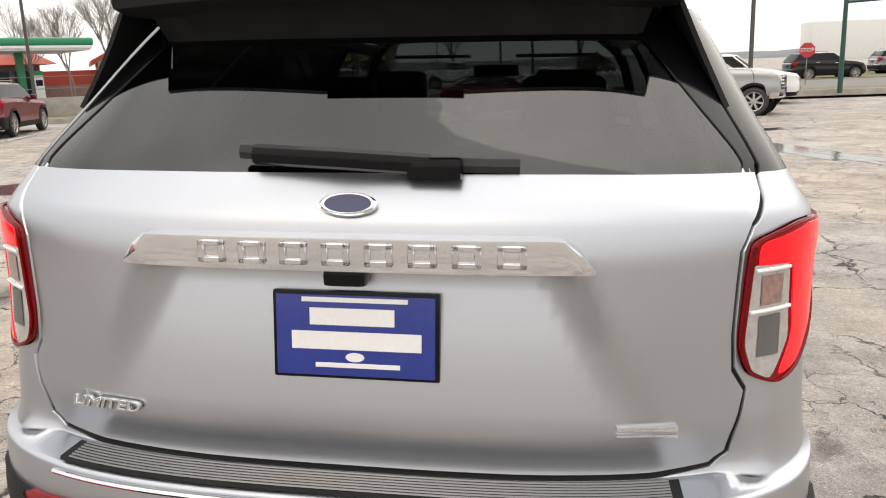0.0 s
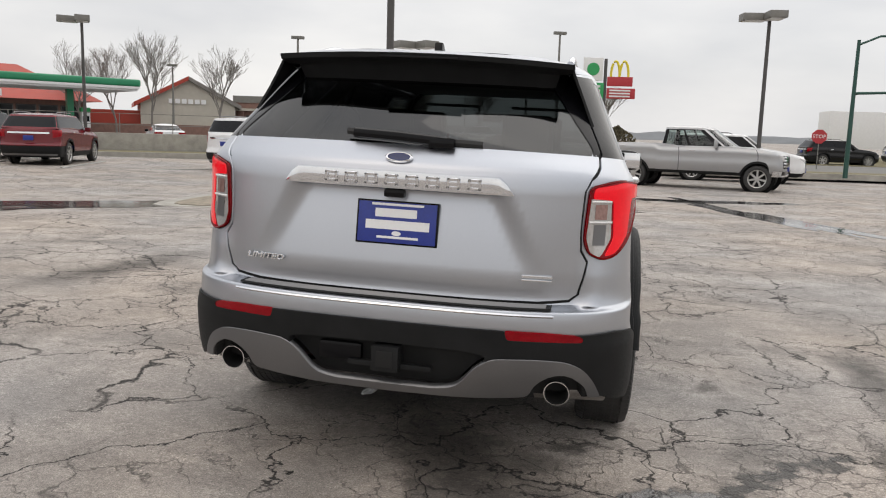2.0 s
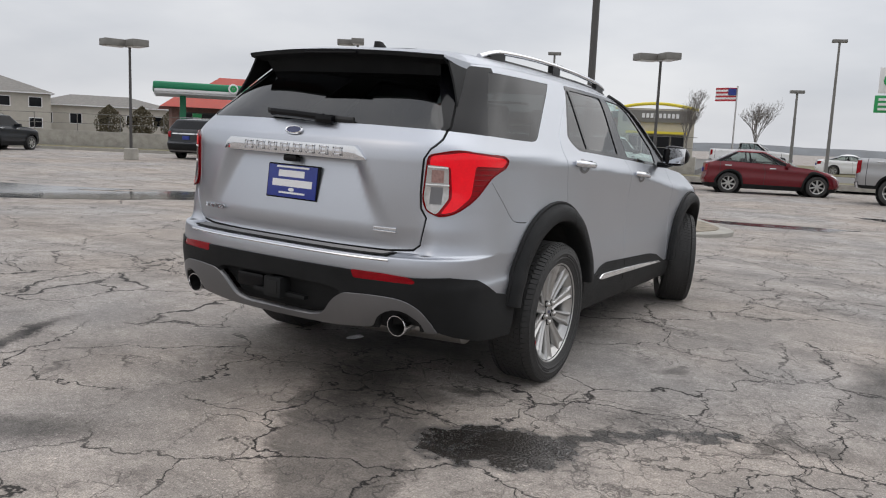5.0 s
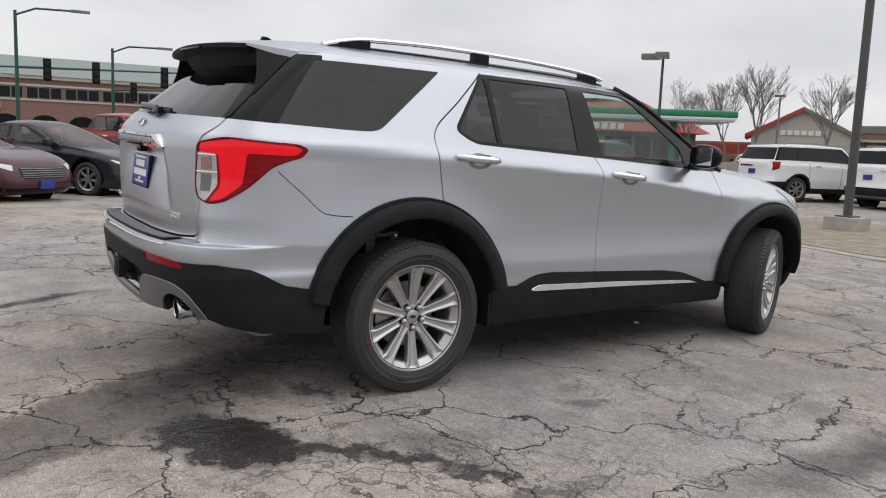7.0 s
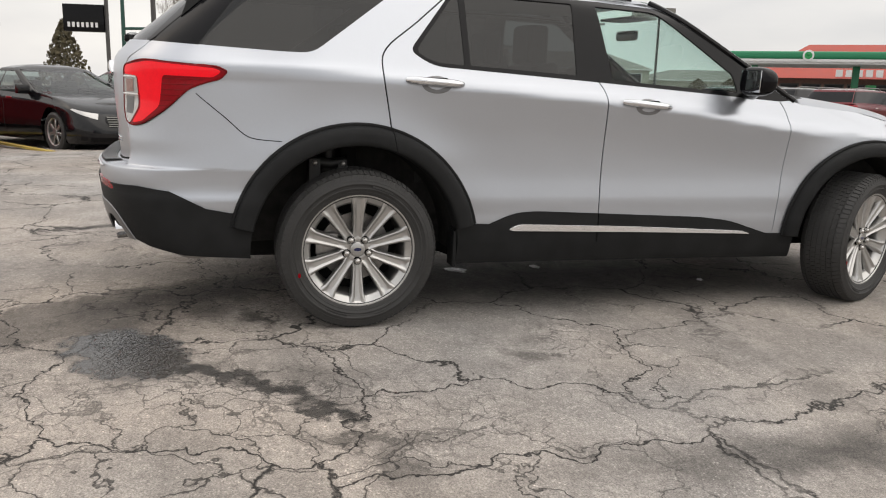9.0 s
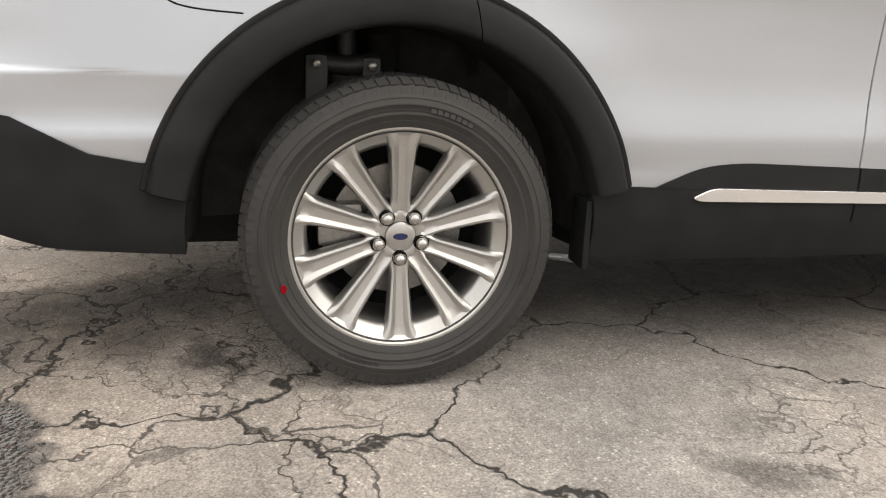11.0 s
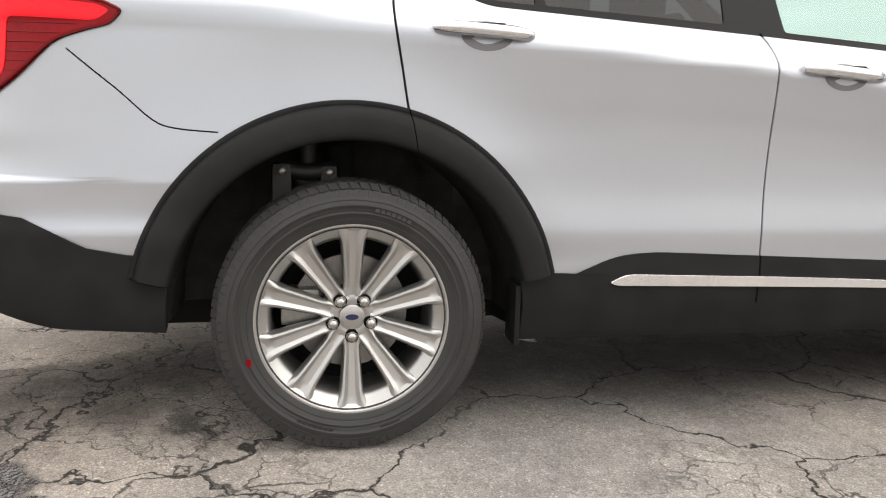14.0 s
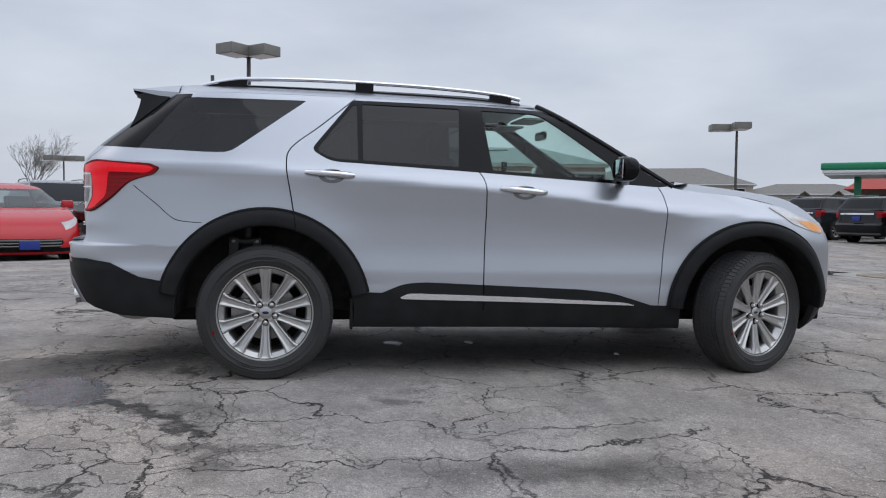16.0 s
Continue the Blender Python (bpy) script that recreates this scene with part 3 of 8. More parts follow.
def soft(pts, n=5, closed=True):
    """A smooth outline through a few knots; a knot with a third value stays a sharp corner."""
    out, k = [], len(pts)
    for i in range(k if closed else k - 1):
        p1, p2 = pts[i], pts[(i + 1) % k]
        p0 = pts[(i - 1) % k] if closed or i > 0 else p1
        p3 = pts[(i + 2) % k] if closed or i + 2 < k else p2
        t1 = (0, 0) if len(p1) > 2 else ((p2[0] - p0[0]) / 2, (p2[1] - p0[1]) / 2)
        t2 = (0, 0) if len(p2) > 2 else ((p3[0] - p1[0]) / 2, (p3[1] - p1[1]) / 2)
        straight = len(p1) > 2 and len(p2) > 2
        for j in range(1 if straight else n):
            t = j / n
            h = (2 * t**3 - 3 * t**2 + 1, t**3 - 2 * t**2 + t, 3 * t**2 - 2 * t**3, t**3 - t**2)
            out.append(tuple(h[0] * p1[c] + h[1] * t1[c] + h[2] * p2[c] + h[3] * t2[c] for c in (0, 1)))
    if not closed:
        out.append(tuple(pts[-1][:2]))
    return out


def rounded(pts, r, n=4):
    """A polygon with rounded corners; r is one radius or one per corner."""
    out, k = [], len(pts)
    for i in range(k):
        p = Vector(pts[i][:2])
        a, b = Vector(pts[i - 1][:2]) - p, Vector(pts[(i + 1) % k][:2]) - p
        q = min(r[i] if isinstance(r, (list, tuple)) else r, a.length * 0.45, b.length * 0.45)
        if q < 1e-4:
            out.append(tuple(p))
            continue
        s, e = p + a.normalized() * q, p + b.normalized() * q
        for j in range(n + 1):
            t = j / n
            v = s * (1 - t) ** 2 + p * 2 * t * (1 - t) + e * t**2
            out.append((v.x, v.y))
    return out


def strip(line, width):
    """A narrow band round a line, as an outline."""
    pts, left, right = [Vector(p) for p in line], [], []
    for i, p in enumerate(pts):
        d = pts[min(i + 1, len(pts) - 1)] - pts[max(i - 1, 0)]
        n = Vector((-d.y, d.x)).normalized() * width / 2
        left.append(tuple(p + n))
        right.append(tuple(p - n))
    return left + right[::-1]


def inside(poly, x, y):
    hit, k = False, len(poly)
    for i in range(k):
        (x1, y1), (x2, y2) = poly[i], poly[i - 1]
        if (y1 > y) != (y2 > y) and x < (x2 - x1) * (y - y1) / (y2 - y1) + x1:
            hit = not hit
    return hit


def flat_grid():
    """The unrolled side: columns round the corner, along the side and round the nose; rows of height."""
    bm = bmesh.new()
    zs = [0.24 + 0.027 * k for k in range(20)] + [0.757, 0.763, 0.768, 0.773, 0.779]
    zs = [z for z in zs if z < 0.757 or z in (0.757, 0.763, 0.768, 0.773, 0.779)] + [0.80 + 0.025 * k for k in range(36)]
    zs = sorted(set(round(z, 4) for z in zs if z <= 1.69))
    kc, ks, kn = 64, 150, 22
    rows = []
    for z in zs:
        y0, _ = corner(0, z)
        y1 = NOSE(z) - NOSE_A
        ss = [y0 - ARC + ARC * k / kc for k in range(kc)] + [y0 + (y1 - y0) * k / ks for k in range(ks)] + [y1 + 1.02 * k / kn for k in range(kn + 1)]
        rows.append([bm.verts.new((s, z, 0)) for s in ss])
    for a, b in zip(rows, rows[1:]):
        for k in range(len(a) - 1):
            bm.faces.new((a[k], a[k + 1], b[k + 1], b[k]))
    return bm


def cut(bm, poly):
    """Cut the unrolled sheet along an outline."""
    k = len(poly)
    lo = [min(p[c] for p in poly) for c in (0, 1)]
    hi = [max(p[c] for p in poly) for c in (0, 1)]
    near = []
    for f in bm.faces:
        c = f.calc_center_median()
        if lo[0] - 0.12 < c.x < hi[0] + 0.12 and lo[1] - 0.12 < c.y < hi[1] + 0.12:
            near.append(f)
    for i in range(k):
        a, b = Vector((*poly[i - 1], 0)), Vector((*poly[i], 0))
        d = b - a
        if d.length < 1e-6:
            continue
        x0, x1, y0, y1 = min(a.x, b.x), max(a.x, b.x), min(a.y, b.y), max(a.y, b.y)
        some = set()
        for f in near:
            vs = [v.co for v in f.verts]
            if max(v.x for v in vs) >= x0 and min(v.x for v in vs) <= x1 and max(v.y for v in vs) >= y0 and min(v.y for v in vs) <= y1:
                some.add(f)
        if not some:
            continue
        before = len(bm.faces)
        geom = list(some) + list({e for f in some for e in f.edges}) + list({v for f in some for v in f.verts})
        got = bmesh.ops.bisect_plane(bm, geom=geom, plane_co=a, plane_no=Vector((-d.y, d.x, 0)).normalized(), dist=1e-5)
        if len(bm.faces) != before:
            have = set(near)
            for g in got["geom"]:
                if isinstance(g, bmesh.types.BMFace) and g not in have:
                    near.append(g)
                    have.add(g)
            near = [f for f in near if f.is_valid]
    return poly


def panel_mesh(name, polys, mat, offset=0.0, skirt=0.012, mirror=False):
    """Faces of the unrolled sheet, wrapped on the skin, set off from it by offset, with an edge of its own thickness."""
    if mirror is None:
        right, left = (panel_data(polys, offset, skirt, m) for m in (False, True))
        k = len(right[0])
        verts, norms, faces = right[0] + left[0], right[1] + left[1], right[2] + [[i + k for i in f] for f in left[2]]
    else:
        verts, norms, faces = panel_data(polys, offset, skirt, mirror)
    me = bpy.data.meshes.new(name)
    me.from_pydata(verts, [], faces)
    me.polygons.foreach_set("use_smooth", [True] * len(me.polygons))
    me.normals_split_custom_set_from_vertices(norms)
    me.materials.append(mat)
    return me


def panel_data(polys, offset, skirt, mirror):
    side = -1 if mirror else 1
    index, verts, norms, faces = {}, [], [], []
    edges = {}
    for poly in polys:
        ids = []
        for p in poly:
            key = (round(p[0], 6), round(p[1], 6))
            if key not in index:
                n = skin_normal(*p)
                q = skin(*p) + n * offset
                if q.x < 0.004 and p[0] < 0:
                    q.x, n = 0.0, Vector((0, n.y, n.z)).normalized()
                index[key] = len(verts)
                verts.append((q.x * side, q.y, q.z))
                norms.append((n.x * side, n.y, n.z))
            ids.append(index[key])
        ids = ids[::-1] if mirror else ids
        faces.append(ids)
        for a, b in zip(ids, ids[1:] + ids[:1]):
            edges[(a, b)] = edges.get((a, b), 0) + 1
    if skirt:
        for (a, b) in list(edges):
            if (b, a) in edges:
                continue
            na, nb = Vector(norms[a]), Vector(norms[b])
            va, vb = Vector(verts[a]), Vector(verts[b])
            if abs(va.x) < 1e-5 and abs(vb.x) < 1e-5:
                continue
            out = (vb - va).cross(na).normalized()
            k = len(verts)
            verts += [tuple(va), tuple(vb), tuple(vb - nb * skirt), tuple(va - na * skirt)]
            norms += [tuple((out + na).normalized()), tuple((out + nb).normalized()), tuple(out), tuple(out)]
            faces.append([k + 1, k, k + 3, k + 2])
    return verts, norms, faces


# outlines on the unrolled side (y or s, z)
def ring(cy, cz, r0, r1, a0, a1, n=46):
    return arc_pts(cy, cz, r1, a0, a1, n) + arc_pts(cy, cz, r0, a1, a0, n)


def S(x, z):
    return (rear_s(x, z) - (0.12 if x == 0 else 0.0), z)


def Y(y, z):
    return (side_s(y, z), z)


R_IN, R_OUT = 0.505, 0.612
ARCH_R = arc_pts(WHEEL_R, ZR, R_IN + 0.003, -25, 205, 72)
ARCH_F = arc_pts(WHEEL_F, ZF, 0.498, -25, 205, 72)
CLAD_R = ring(WHEEL_R, ZR, R_IN, R_OUT, 12, 163)
CLAD_F = ring(WHEEL_F, ZF, 0.495, 0.59, 3, 171)
QUARTER_GLASS = rounded([Y(-0.722, 1.318), Y(-0.482, 1.628), (0.218, 1.632), Y(-0.215, 1.305), Y(-0.33, 1.304)], [0.004, 0.01, 0.015, 0.06, 0.10])
BLACK_QUARTER = [Y(-0.935, 1.327), Y(-0.60, 1.676), Y(-0.44, 1.660), Y(-0.452, 1.622), Y(-0.718, 1.316)]
REAR_FRAME = rounded([(0.248, 1.338), (0.493, 1.648), (1.32, 1.645), (1.70, 1.632), (2.47, 1.172), (2.40, 1.166), (1.28, 1.226), (0.36, 1.270)], [0.04, 0.02, 0.02, 0.04, 0.01, 0.01, 0.03, 0.06])
DOOR_VENT = rounded([(0.275, 1.336), (0.492, 1.618), (0.515, 1.622), (0.523, 1.281), (0.37, 1.288)], [0.04, 0.02, 0.01, 0.01, 0.05])
REAR_GLASS_S = rounded([(0.548, 1.625), (1.145, 1.622), (1.128, 1.258), (0.552, 1.281)], 0.012)
FRONT_GLASS = rounded([(1.285, 1.618), (1.655, 1.610), (2.10, 1.300), (2.12, 1.203), (1.335, 1.243)], [0.012, 0.05, 0.02, 0.02, 0.012])
SEAM_R = soft([(0.505, 1.655), (0.30, 1.48), (0.135, 1.345), (0.110, 1.24), (0.135, 1.08), (0.165, 0.90), (0.172, 0.85)], 5, False)
SEAM_M = soft([(1.245, 1.235), (1.283, 1.17), (1.292, 1.02), (1.286, 0.75), (1.283, 0.55), (1.283, 0.40)], 5, False)
SEAM_F = soft([(2.40, 1.165), (2.432, 1.10), (2.440, 0.97), (2.42, 0.70), (2.40, 0.44)], 5, False)
SEAM_Q = soft([Y(-0.735, 1.105), Y(-0.62, 1.01), Y(-0.53, 0.930), Y(-0.47, 0.908), Y(-0.36, 0.900)], 4, False)
SILL = [(0.45, 0.20), (0.49, 0.505), (0.60, 0.507), (1.3, 0.478), (2.36, 0.430), (2.56, 0.425), (2.60, 0.20)]
DOOR_CLAD = rounded([(0.66, 0.500), (0.80, 0.558), (0.92, 0.568), (1.9, 0.528), (2.10, 0.506), (2.36, 0.428), (1.3, 0.470)], [0.02, 0.08, 0.06, 0.05, 0.06, 0.01, 0.0])
CHROME_STRIP = rounded([(0.775, 0.476), (0.83, 0.502), (1.5, 0.482), (2.18, 0.448), (2.245, 0.430), (1.5, 0.452), (0.80, 0.468)], [0.02, 0.05, 0.2, 0.05, 0.015, 0.2, 0.02])


TAIL = [S(0.705, 1.215), Y(-0.955, 1.243), Y(-0.64, 1.224), Y(-0.597, 1.206), Y(-0.625, 1.172), Y(-0.70, 1.150), Y(-0.765, 1.125), Y(-0.87, 1.02), Y(-0.945, 0.962), S(0.765, 0.950), S(0.715, 0.972), S(0.695, 1.02)]
TAIL = rounded(TAIL, [0.020, 0.05, 0.012, 0.010, 0.02, 0.035, 0.05, 0.05, 0.05, 0.02, 0.02, 0.03], 3)
TAIL_CLEAR = rounded([S(0.703, 1.176), S(0.778, 1.172), S(0.785, 1.03), S(0.752, 0.958), S(0.716, 0.978), S(0.699, 1.03)], 0.012, 2)
TAIL_LOOP = rounded([S(0.715, 1.213), Y(-0.93, 1.235), Y(-0.655, 1.216), Y(-0.62, 1.204), Y(-0.66, 1.176), Y(-0.87, 1.180), Y(-0.885, 1.04), Y(-0.945, 0.974), S(0.765, 0.960), S(0.795, 1.03), S(0.785, 1.172), S(0.712, 1.170)], 0.015, 2)
GATE_LINE = [S(0.0, 0.778), S(0.3, 0.778), S(0.55, 0.780), S(0.66, 0.790), S(0.69, 0.815), S(0.705, 0.88), S(0.715, 0.94), S(0.69, 0.98), S(0.685, 1.05), S(0.69, 1.20), S(0.71, 1.245), S(0.735, 1.29), S(0.730, 1.326), Y(-0.905, 1.340), Y(-0.70, 1.53), Y(-0.565, 1.658)]
REAR_GLASS = [S(0, 1.335), S(0.4, 1.333), S(0.70, 1.328), S(0.705, 1.345), S(0.60, 1.53), S(0.53, 1.62), S(0.3, 1.63), S(0, 1.63)]
BUMPER_TOP = [S(0, 0.690), S(0.4, 0.690), S(0.72, 0.680), Y(-1.0, 0.685), Y(-0.86, 0.668), Y(-0.80, 0.640), Y(-0.70, 0.590), Y(-0.60, 0.571), Y(-0.47, 0.563), Y(-0.44, 0.20)]
BUMPER = BUMPER_TOP + [S(0.7, 0.235), S(0, 0.235)]
ABOVE_HOOD = [(2.47, 1.172), (2.56, 1.152), (2.95, 1.120), (3.25, 1.062), (3.45, 0.995), (3.75, 0.94), (4.65, 0.91), (4.65, 1.75), (1.70, 1.75), (1.70, 1.645)]
HEADLAMP = rounded([(3.14, 1.058), (3.38, 0.99), (3.62, 0.945), (3.60, 0.885), (3.45, 0.908), (3.30, 0.952)], 0.02, 2)
AMBER = rounded([(3.33, 0.975), (3.50, 0.958), (3.60, 0.930), (3.60, 0.892), (3.45, 0.912)], 0.01, 2)
NOSE_BLACK = [(3.38, 0.18), (3.38, 0.40), (3.56, 0.46), (3.80, 0.50), (4.60, 0.52), (4.60, 0.18)]
SKID = rounded([S(0, 0.445), S(0.20, 0.445), S(0.27, 0.46), S(0.335, 0.540), S(0.395, 0.582), S(0.55, 0.590), S(0.665, 0.582), S(0.725, 0.552), S(0.765, 0.500), S(0.795, 0.430), S(0.752, 0.430), S(0.738, 0.480), S(0.690, 0.522), S(0.60, 0.524), S(0.555, 0.490), S(0.535, 0.440), S(0.30, 0.418), S(0, 0.412)],
               [0, 0.03, 0.04, 0.04, 0.03, 0.08, 0.04, 0.04, 0.04, 0.01, 0.01, 0.03, 0.04, 0.04, 0.03, 0.02, 0.05, 0], 3)
TIP_HOLE = [S(0.645 + 0.088 * math.cos(radians(a)), 0.452 + 0.080 * math.sin(radians(a))) for a in range(0, 360, 20)]
REFLECTOR = rounded([S(0.440, 0.692), S(0.58, 0.690), S(0.705, 0.680), S(0.722, 0.664), S(0.715, 0.652), S(0.58, 0.656), S(0.452, 0.656)], 0.008, 2)
HOLLOW = rounded([S(0, 0.61), S(0.30, 0.605), S(0.385, 0.59), S(0.30, 0.46), S(0.24, 0.435), S(0, 0.435)], [0, 0.03, 0.02, 0.03, 0.03, 0], 2)
UNDER = [(-2.5, 0.20), (-2.5, 0.40), S(0, 0.412), S(0.30, 0.418), S(0.535, 0.436), S(0.70, 0.440), S(0.80, 0.432), Y(-0.95, 0.412), Y(-0.80, 0.376), (-0.45, 0.352), (-0.45, 0.20)]
SILL_UNDER = [(0.40, 0.20), (0.45, 0.300), (1.5, 0.295), (2.70, 0.280), (2.70, 0.20)]
ROOF_CUT = [(-0.53, 1.662), (0.3, 1.668), (1.2, 1.665), (1.75, 1.648), (1.75, 1.80), (-2.2, 1.80), (-2.2, 1.655), S(0, 1.655), S(0.45, 1.655)]

suv = thing("silver_suv", "silver metallic SUV with black cladding parked on cracked asphalt", "car", m=pose(0.006, -0.0087, 0.0295, -0.5, 1.49, 0.48))
sheet = flat_grid()
seams = [cut(sheet, strip(line, 0.0075)) for line in (SEAM_R, SEAM_M, SEAM_F)]
seam_q = cut(sheet, strip(SEAM_Q, 0.0045))
gate_seam = cut(sheet, strip(GATE_LINE, 0.010))
tail_gap = cut(sheet, strip(TAIL + TAIL[:1], 0.008))
ORDER = [("gone", ARCH_R), ("gone", ARCH_F), ("gone", ABOVE_HOOD), ("gone", ROOF_CUT), ("gone", UNDER), ("gone", SILL_UNDER),
         ("arch_rear", CLAD_R), ("arch_front", CLAD_F), ("chrome", CHROME_STRIP), ("reflector", REFLECTOR), ("tip_hole", TIP_HOLE), ("skid", SKID), ("hollow", HOLLOW), ("sill", SILL), ("door_clad", DOOR_CLAD), ("bumper", BUMPER), ("nose", NOSE_BLACK),
         ("tail_clear", TAIL_CLEAR), ("tail_loop", TAIL_LOOP), ("tail", TAIL), ("amber", AMBER), ("headlamp", HEADLAMP),
         ("quarter_glass", QUARTER_GLASS), ("black_quarter", BLACK_QUARTER), ("vent", DOOR_VENT), ("rear_glass_s", REAR_GLASS_S), ("front_glass", FRONT_GLASS), ("frame", REAR_FRAME), ("rear_glass", REAR_GLASS)]
for _, outline in ORDER:
    cut(sheet, outline)
DOORS_CUT = [[(0.5, 1.66)] + SEAM_R + [(0.2, 0.60), (0.55, 0.42), (1.283, 0.40)] + SEAM_M[::-1], SEAM_M + [(2.40, 0.40)] + SEAM_F[::-1]]
GATE = GATE_LINE + [(-0.55, 1.75), (-2.5, 1.75), (-2.5, 0.778)]
panels = {}
for f in sheet.faces:
    c = f.calc_center_median()
    key = None
    for name, outline in ORDER:
        if inside(outline, c.x, c.y):
            key = name
            break
    if key not in ("gone", "arch_rear", "arch_front", "chrome", "bumper", "tail_clear", "tail_loop") and any(inside(g, c.x, c.y) for g in seams):
        key = "gap" + str(next(i for i, g in enumerate(seams) if inside(g, c.x, c.y)))
    if key in (None, "tail", "rear_glass", "black_quarter", "frame") and (inside(gate_seam, c.x, c.y) or (key != "tail" and inside(tail_gap, c.x, c.y))):
        key = "gap"
    if key is None and inside(seam_q, c.x, c.y):
        key = "gap3"
    if key is None:
        if inside(GATE, c.x, c.y):
            key = "gate" if c.y <= 1.331 else "gate_black" if skin(c.x, c.y).x < 0.57 else "black_quarter"
        else:
            key = next((d for d, o in zip(("rear_door", "front_door"), DOORS_CUT) if inside(o, c.x, c.y)), "body")
    if key == "black_quarter" and c.y > 1.650:
        key = "body"
    if key == "gone":
        continue
    panels.setdefault(key, []).append([(v.co.x, v.co.y) for v in f.verts])
sheet.free()

#        key: (part name, material, offset, skirt, parent key, label)
LOOK = {
    "body": ("body_side", "silver", 0.0, 0.014, None, "silver metallic painted body side"),
    "gap": ("tailgate_shut_line", "gap", -0.010, 0.0, None, "dark shut line round the tailgate"),
    "gap0": ("shut_line", "gap", -0.010, 0.0, None, "dark shut line between panels"),
    "gap1": ("shut_line", "gap", -0.010, 0.0, None, "dark shut line between panels"),
    "gap2": ("shut_line", "gap", -0.010, 0.0, None, "dark shut line between panels"),
    "gap3": ("shut_line", "gap", -0.010, 0.0, None, "dark shut line between panels"),
    "rear_door": ("rear_door", "silver", 0.0, 0.014, None, "silver rear passenger door"),
    "front_door": ("front_door", "silver", 0.0, 0.014, None, "silver front door"),
    "frame": ("window_surround", "gloss_black", 0.0, 0.010, "rear_door", "gloss black window surround"),
    "vent": ("quarter_vent_glass", "tint_glass", -0.005, 0.0, "rear_door", "dark privacy glass"),
    "rear_glass_s": ("rear_door_glass", "tint_glass", -0.005, 0.0, "rear_door", "dark privacy glass"),
    "front_glass": ("front_door_glass", "door_glass", -0.005, 0.0, "front_door", "green-tinted clear glass"),
    "quarter_glass": ("quarter_glass", "tint_glass", -0.002, 0.0, None, "dark privacy quarter glass"),
    "black_quarter": ("rear_pillar_trim", "gloss_black", 0.0, 0.010, None, "gloss black pillar trim"),
    "sill": ("sill_cladding", "cladding", 0.004, 0.05, None, "black sill cladding"),
    "door_clad": ("door_cladding", "cladding", 0.006, 0.018, None, "black lower door cladding"),
    "chrome": ("chrome_strip", "bright_strip", 0.014, 0.012, None, "bright chrome strip"),
    "nose": ("front_bumper_lower", "cladding", 0.004, 0.04, None, "black lower front bumper"),
    "reflector": ("bumper_reflector", "red_lens", 0.007, 0.01, None, "red bumper reflector"),
    "tip_hole": ("exhaust_recess", "gap", -0.03, 0.0, None, ""),
    "tail": ("taillight_lens", "red_lens", 0.010, 0.02, None, "red tail lamp lens"),
    "headlamp": ("headlight", "clear_lens", 0.006, 0.02, None, "clear headlamp with amber marker"),
}
made = {}
for mirror in (False, True):
    for key, (nm, mt, off, sk, par, lab) in LOOK.items():
        if key in panels:
            parent = made.get((par, mirror), suv) if par else suv
            made[(key, mirror)] = part(nm, panel_mesh(nm, panels[key], M[mt], off, sk, mirror), None, parent, lab)
    part("amber_marker", panel_mesh("amber_marker", panels["amber"], M["amber"], 0.008, 0.01, mirror), None, made[("headlamp", mirror)], "amber side marker")
    made[("tail_loop", mirror)] = part("lamp_loop", panel_mesh("lamp_loop", panels["tail_loop"], M["red_lit"], 0.013, 0.006, mirror), None, made[("tail", mirror)], "bright red lamp loop")
    made[("tail_clear", mirror)] = part("reversing_lamp", panel_mesh("reversing_lamp", panels["tail_clear"], M["clear_lens"], 0.012, 0.004, mirror), None, made[("tail", mirror)], "clear reversing lamp")


def both_sides(key, nm, mat, off, sk, parent, label=""):
    """A part across the middle: right and left halves in one mesh."""
    return part(nm, panel_mesh(nm, panels[key], mat, off, sk, None), None, parent, label)


tailgate = both_sides("gate", "tailgate", M["silver"], 0.0, 0.014, suv, "closed silver tailgate")
both_sides("gate_black", "tailgate_upper_trim", M["gloss_black"], 0.0, 0.01, tailgate, "gloss black upper tailgate trim")
both_sides("rear_glass", "rear_window", M["rear_glass"], -0.003, 0.0, tailgate, "dark rear window")
both_sides("bumper", "rear_bumper_lower", M["cladding"], 0.010, 0.05, suv, "black lower rear bumper")
both_sides("skid", "skid_trim", M["satin"], 0.016, 0.03, suv, "satin silver skid trim across the bumper")
both_sides("hollow", "bumper_hollow", M["cladding"], -0.035, 0.0, suv, "recessed centre of the lower bumper")

# ---- the silver SUV: roof, glass, wheels and fittings ----
def sheet_mesh(rows, mat, name, parent, label="", thick=0.0, close=False):
    """A smooth sheet through rows of points."""
    bm = bmesh.new()
    grid = [[bm.verts.new(p) for p in row] for row in rows]
    for a, b in zip(grid, grid[1:]):
        for k in range(len(a) - 1):
            bm.faces.new((a[k], a[k + 1], b[k + 1], b[k]))
    bmesh.ops.remove_doubles(bm, verts=bm.verts[:], dist=1e-4)
    if thick:
        bmesh.ops.solidify(bm, geom=bm.faces[:], thickness=thick)
    bmesh.ops.recalc_face_normals(bm, faces=bm.faces[:])
    return part(name, bm, mat, parent, label)


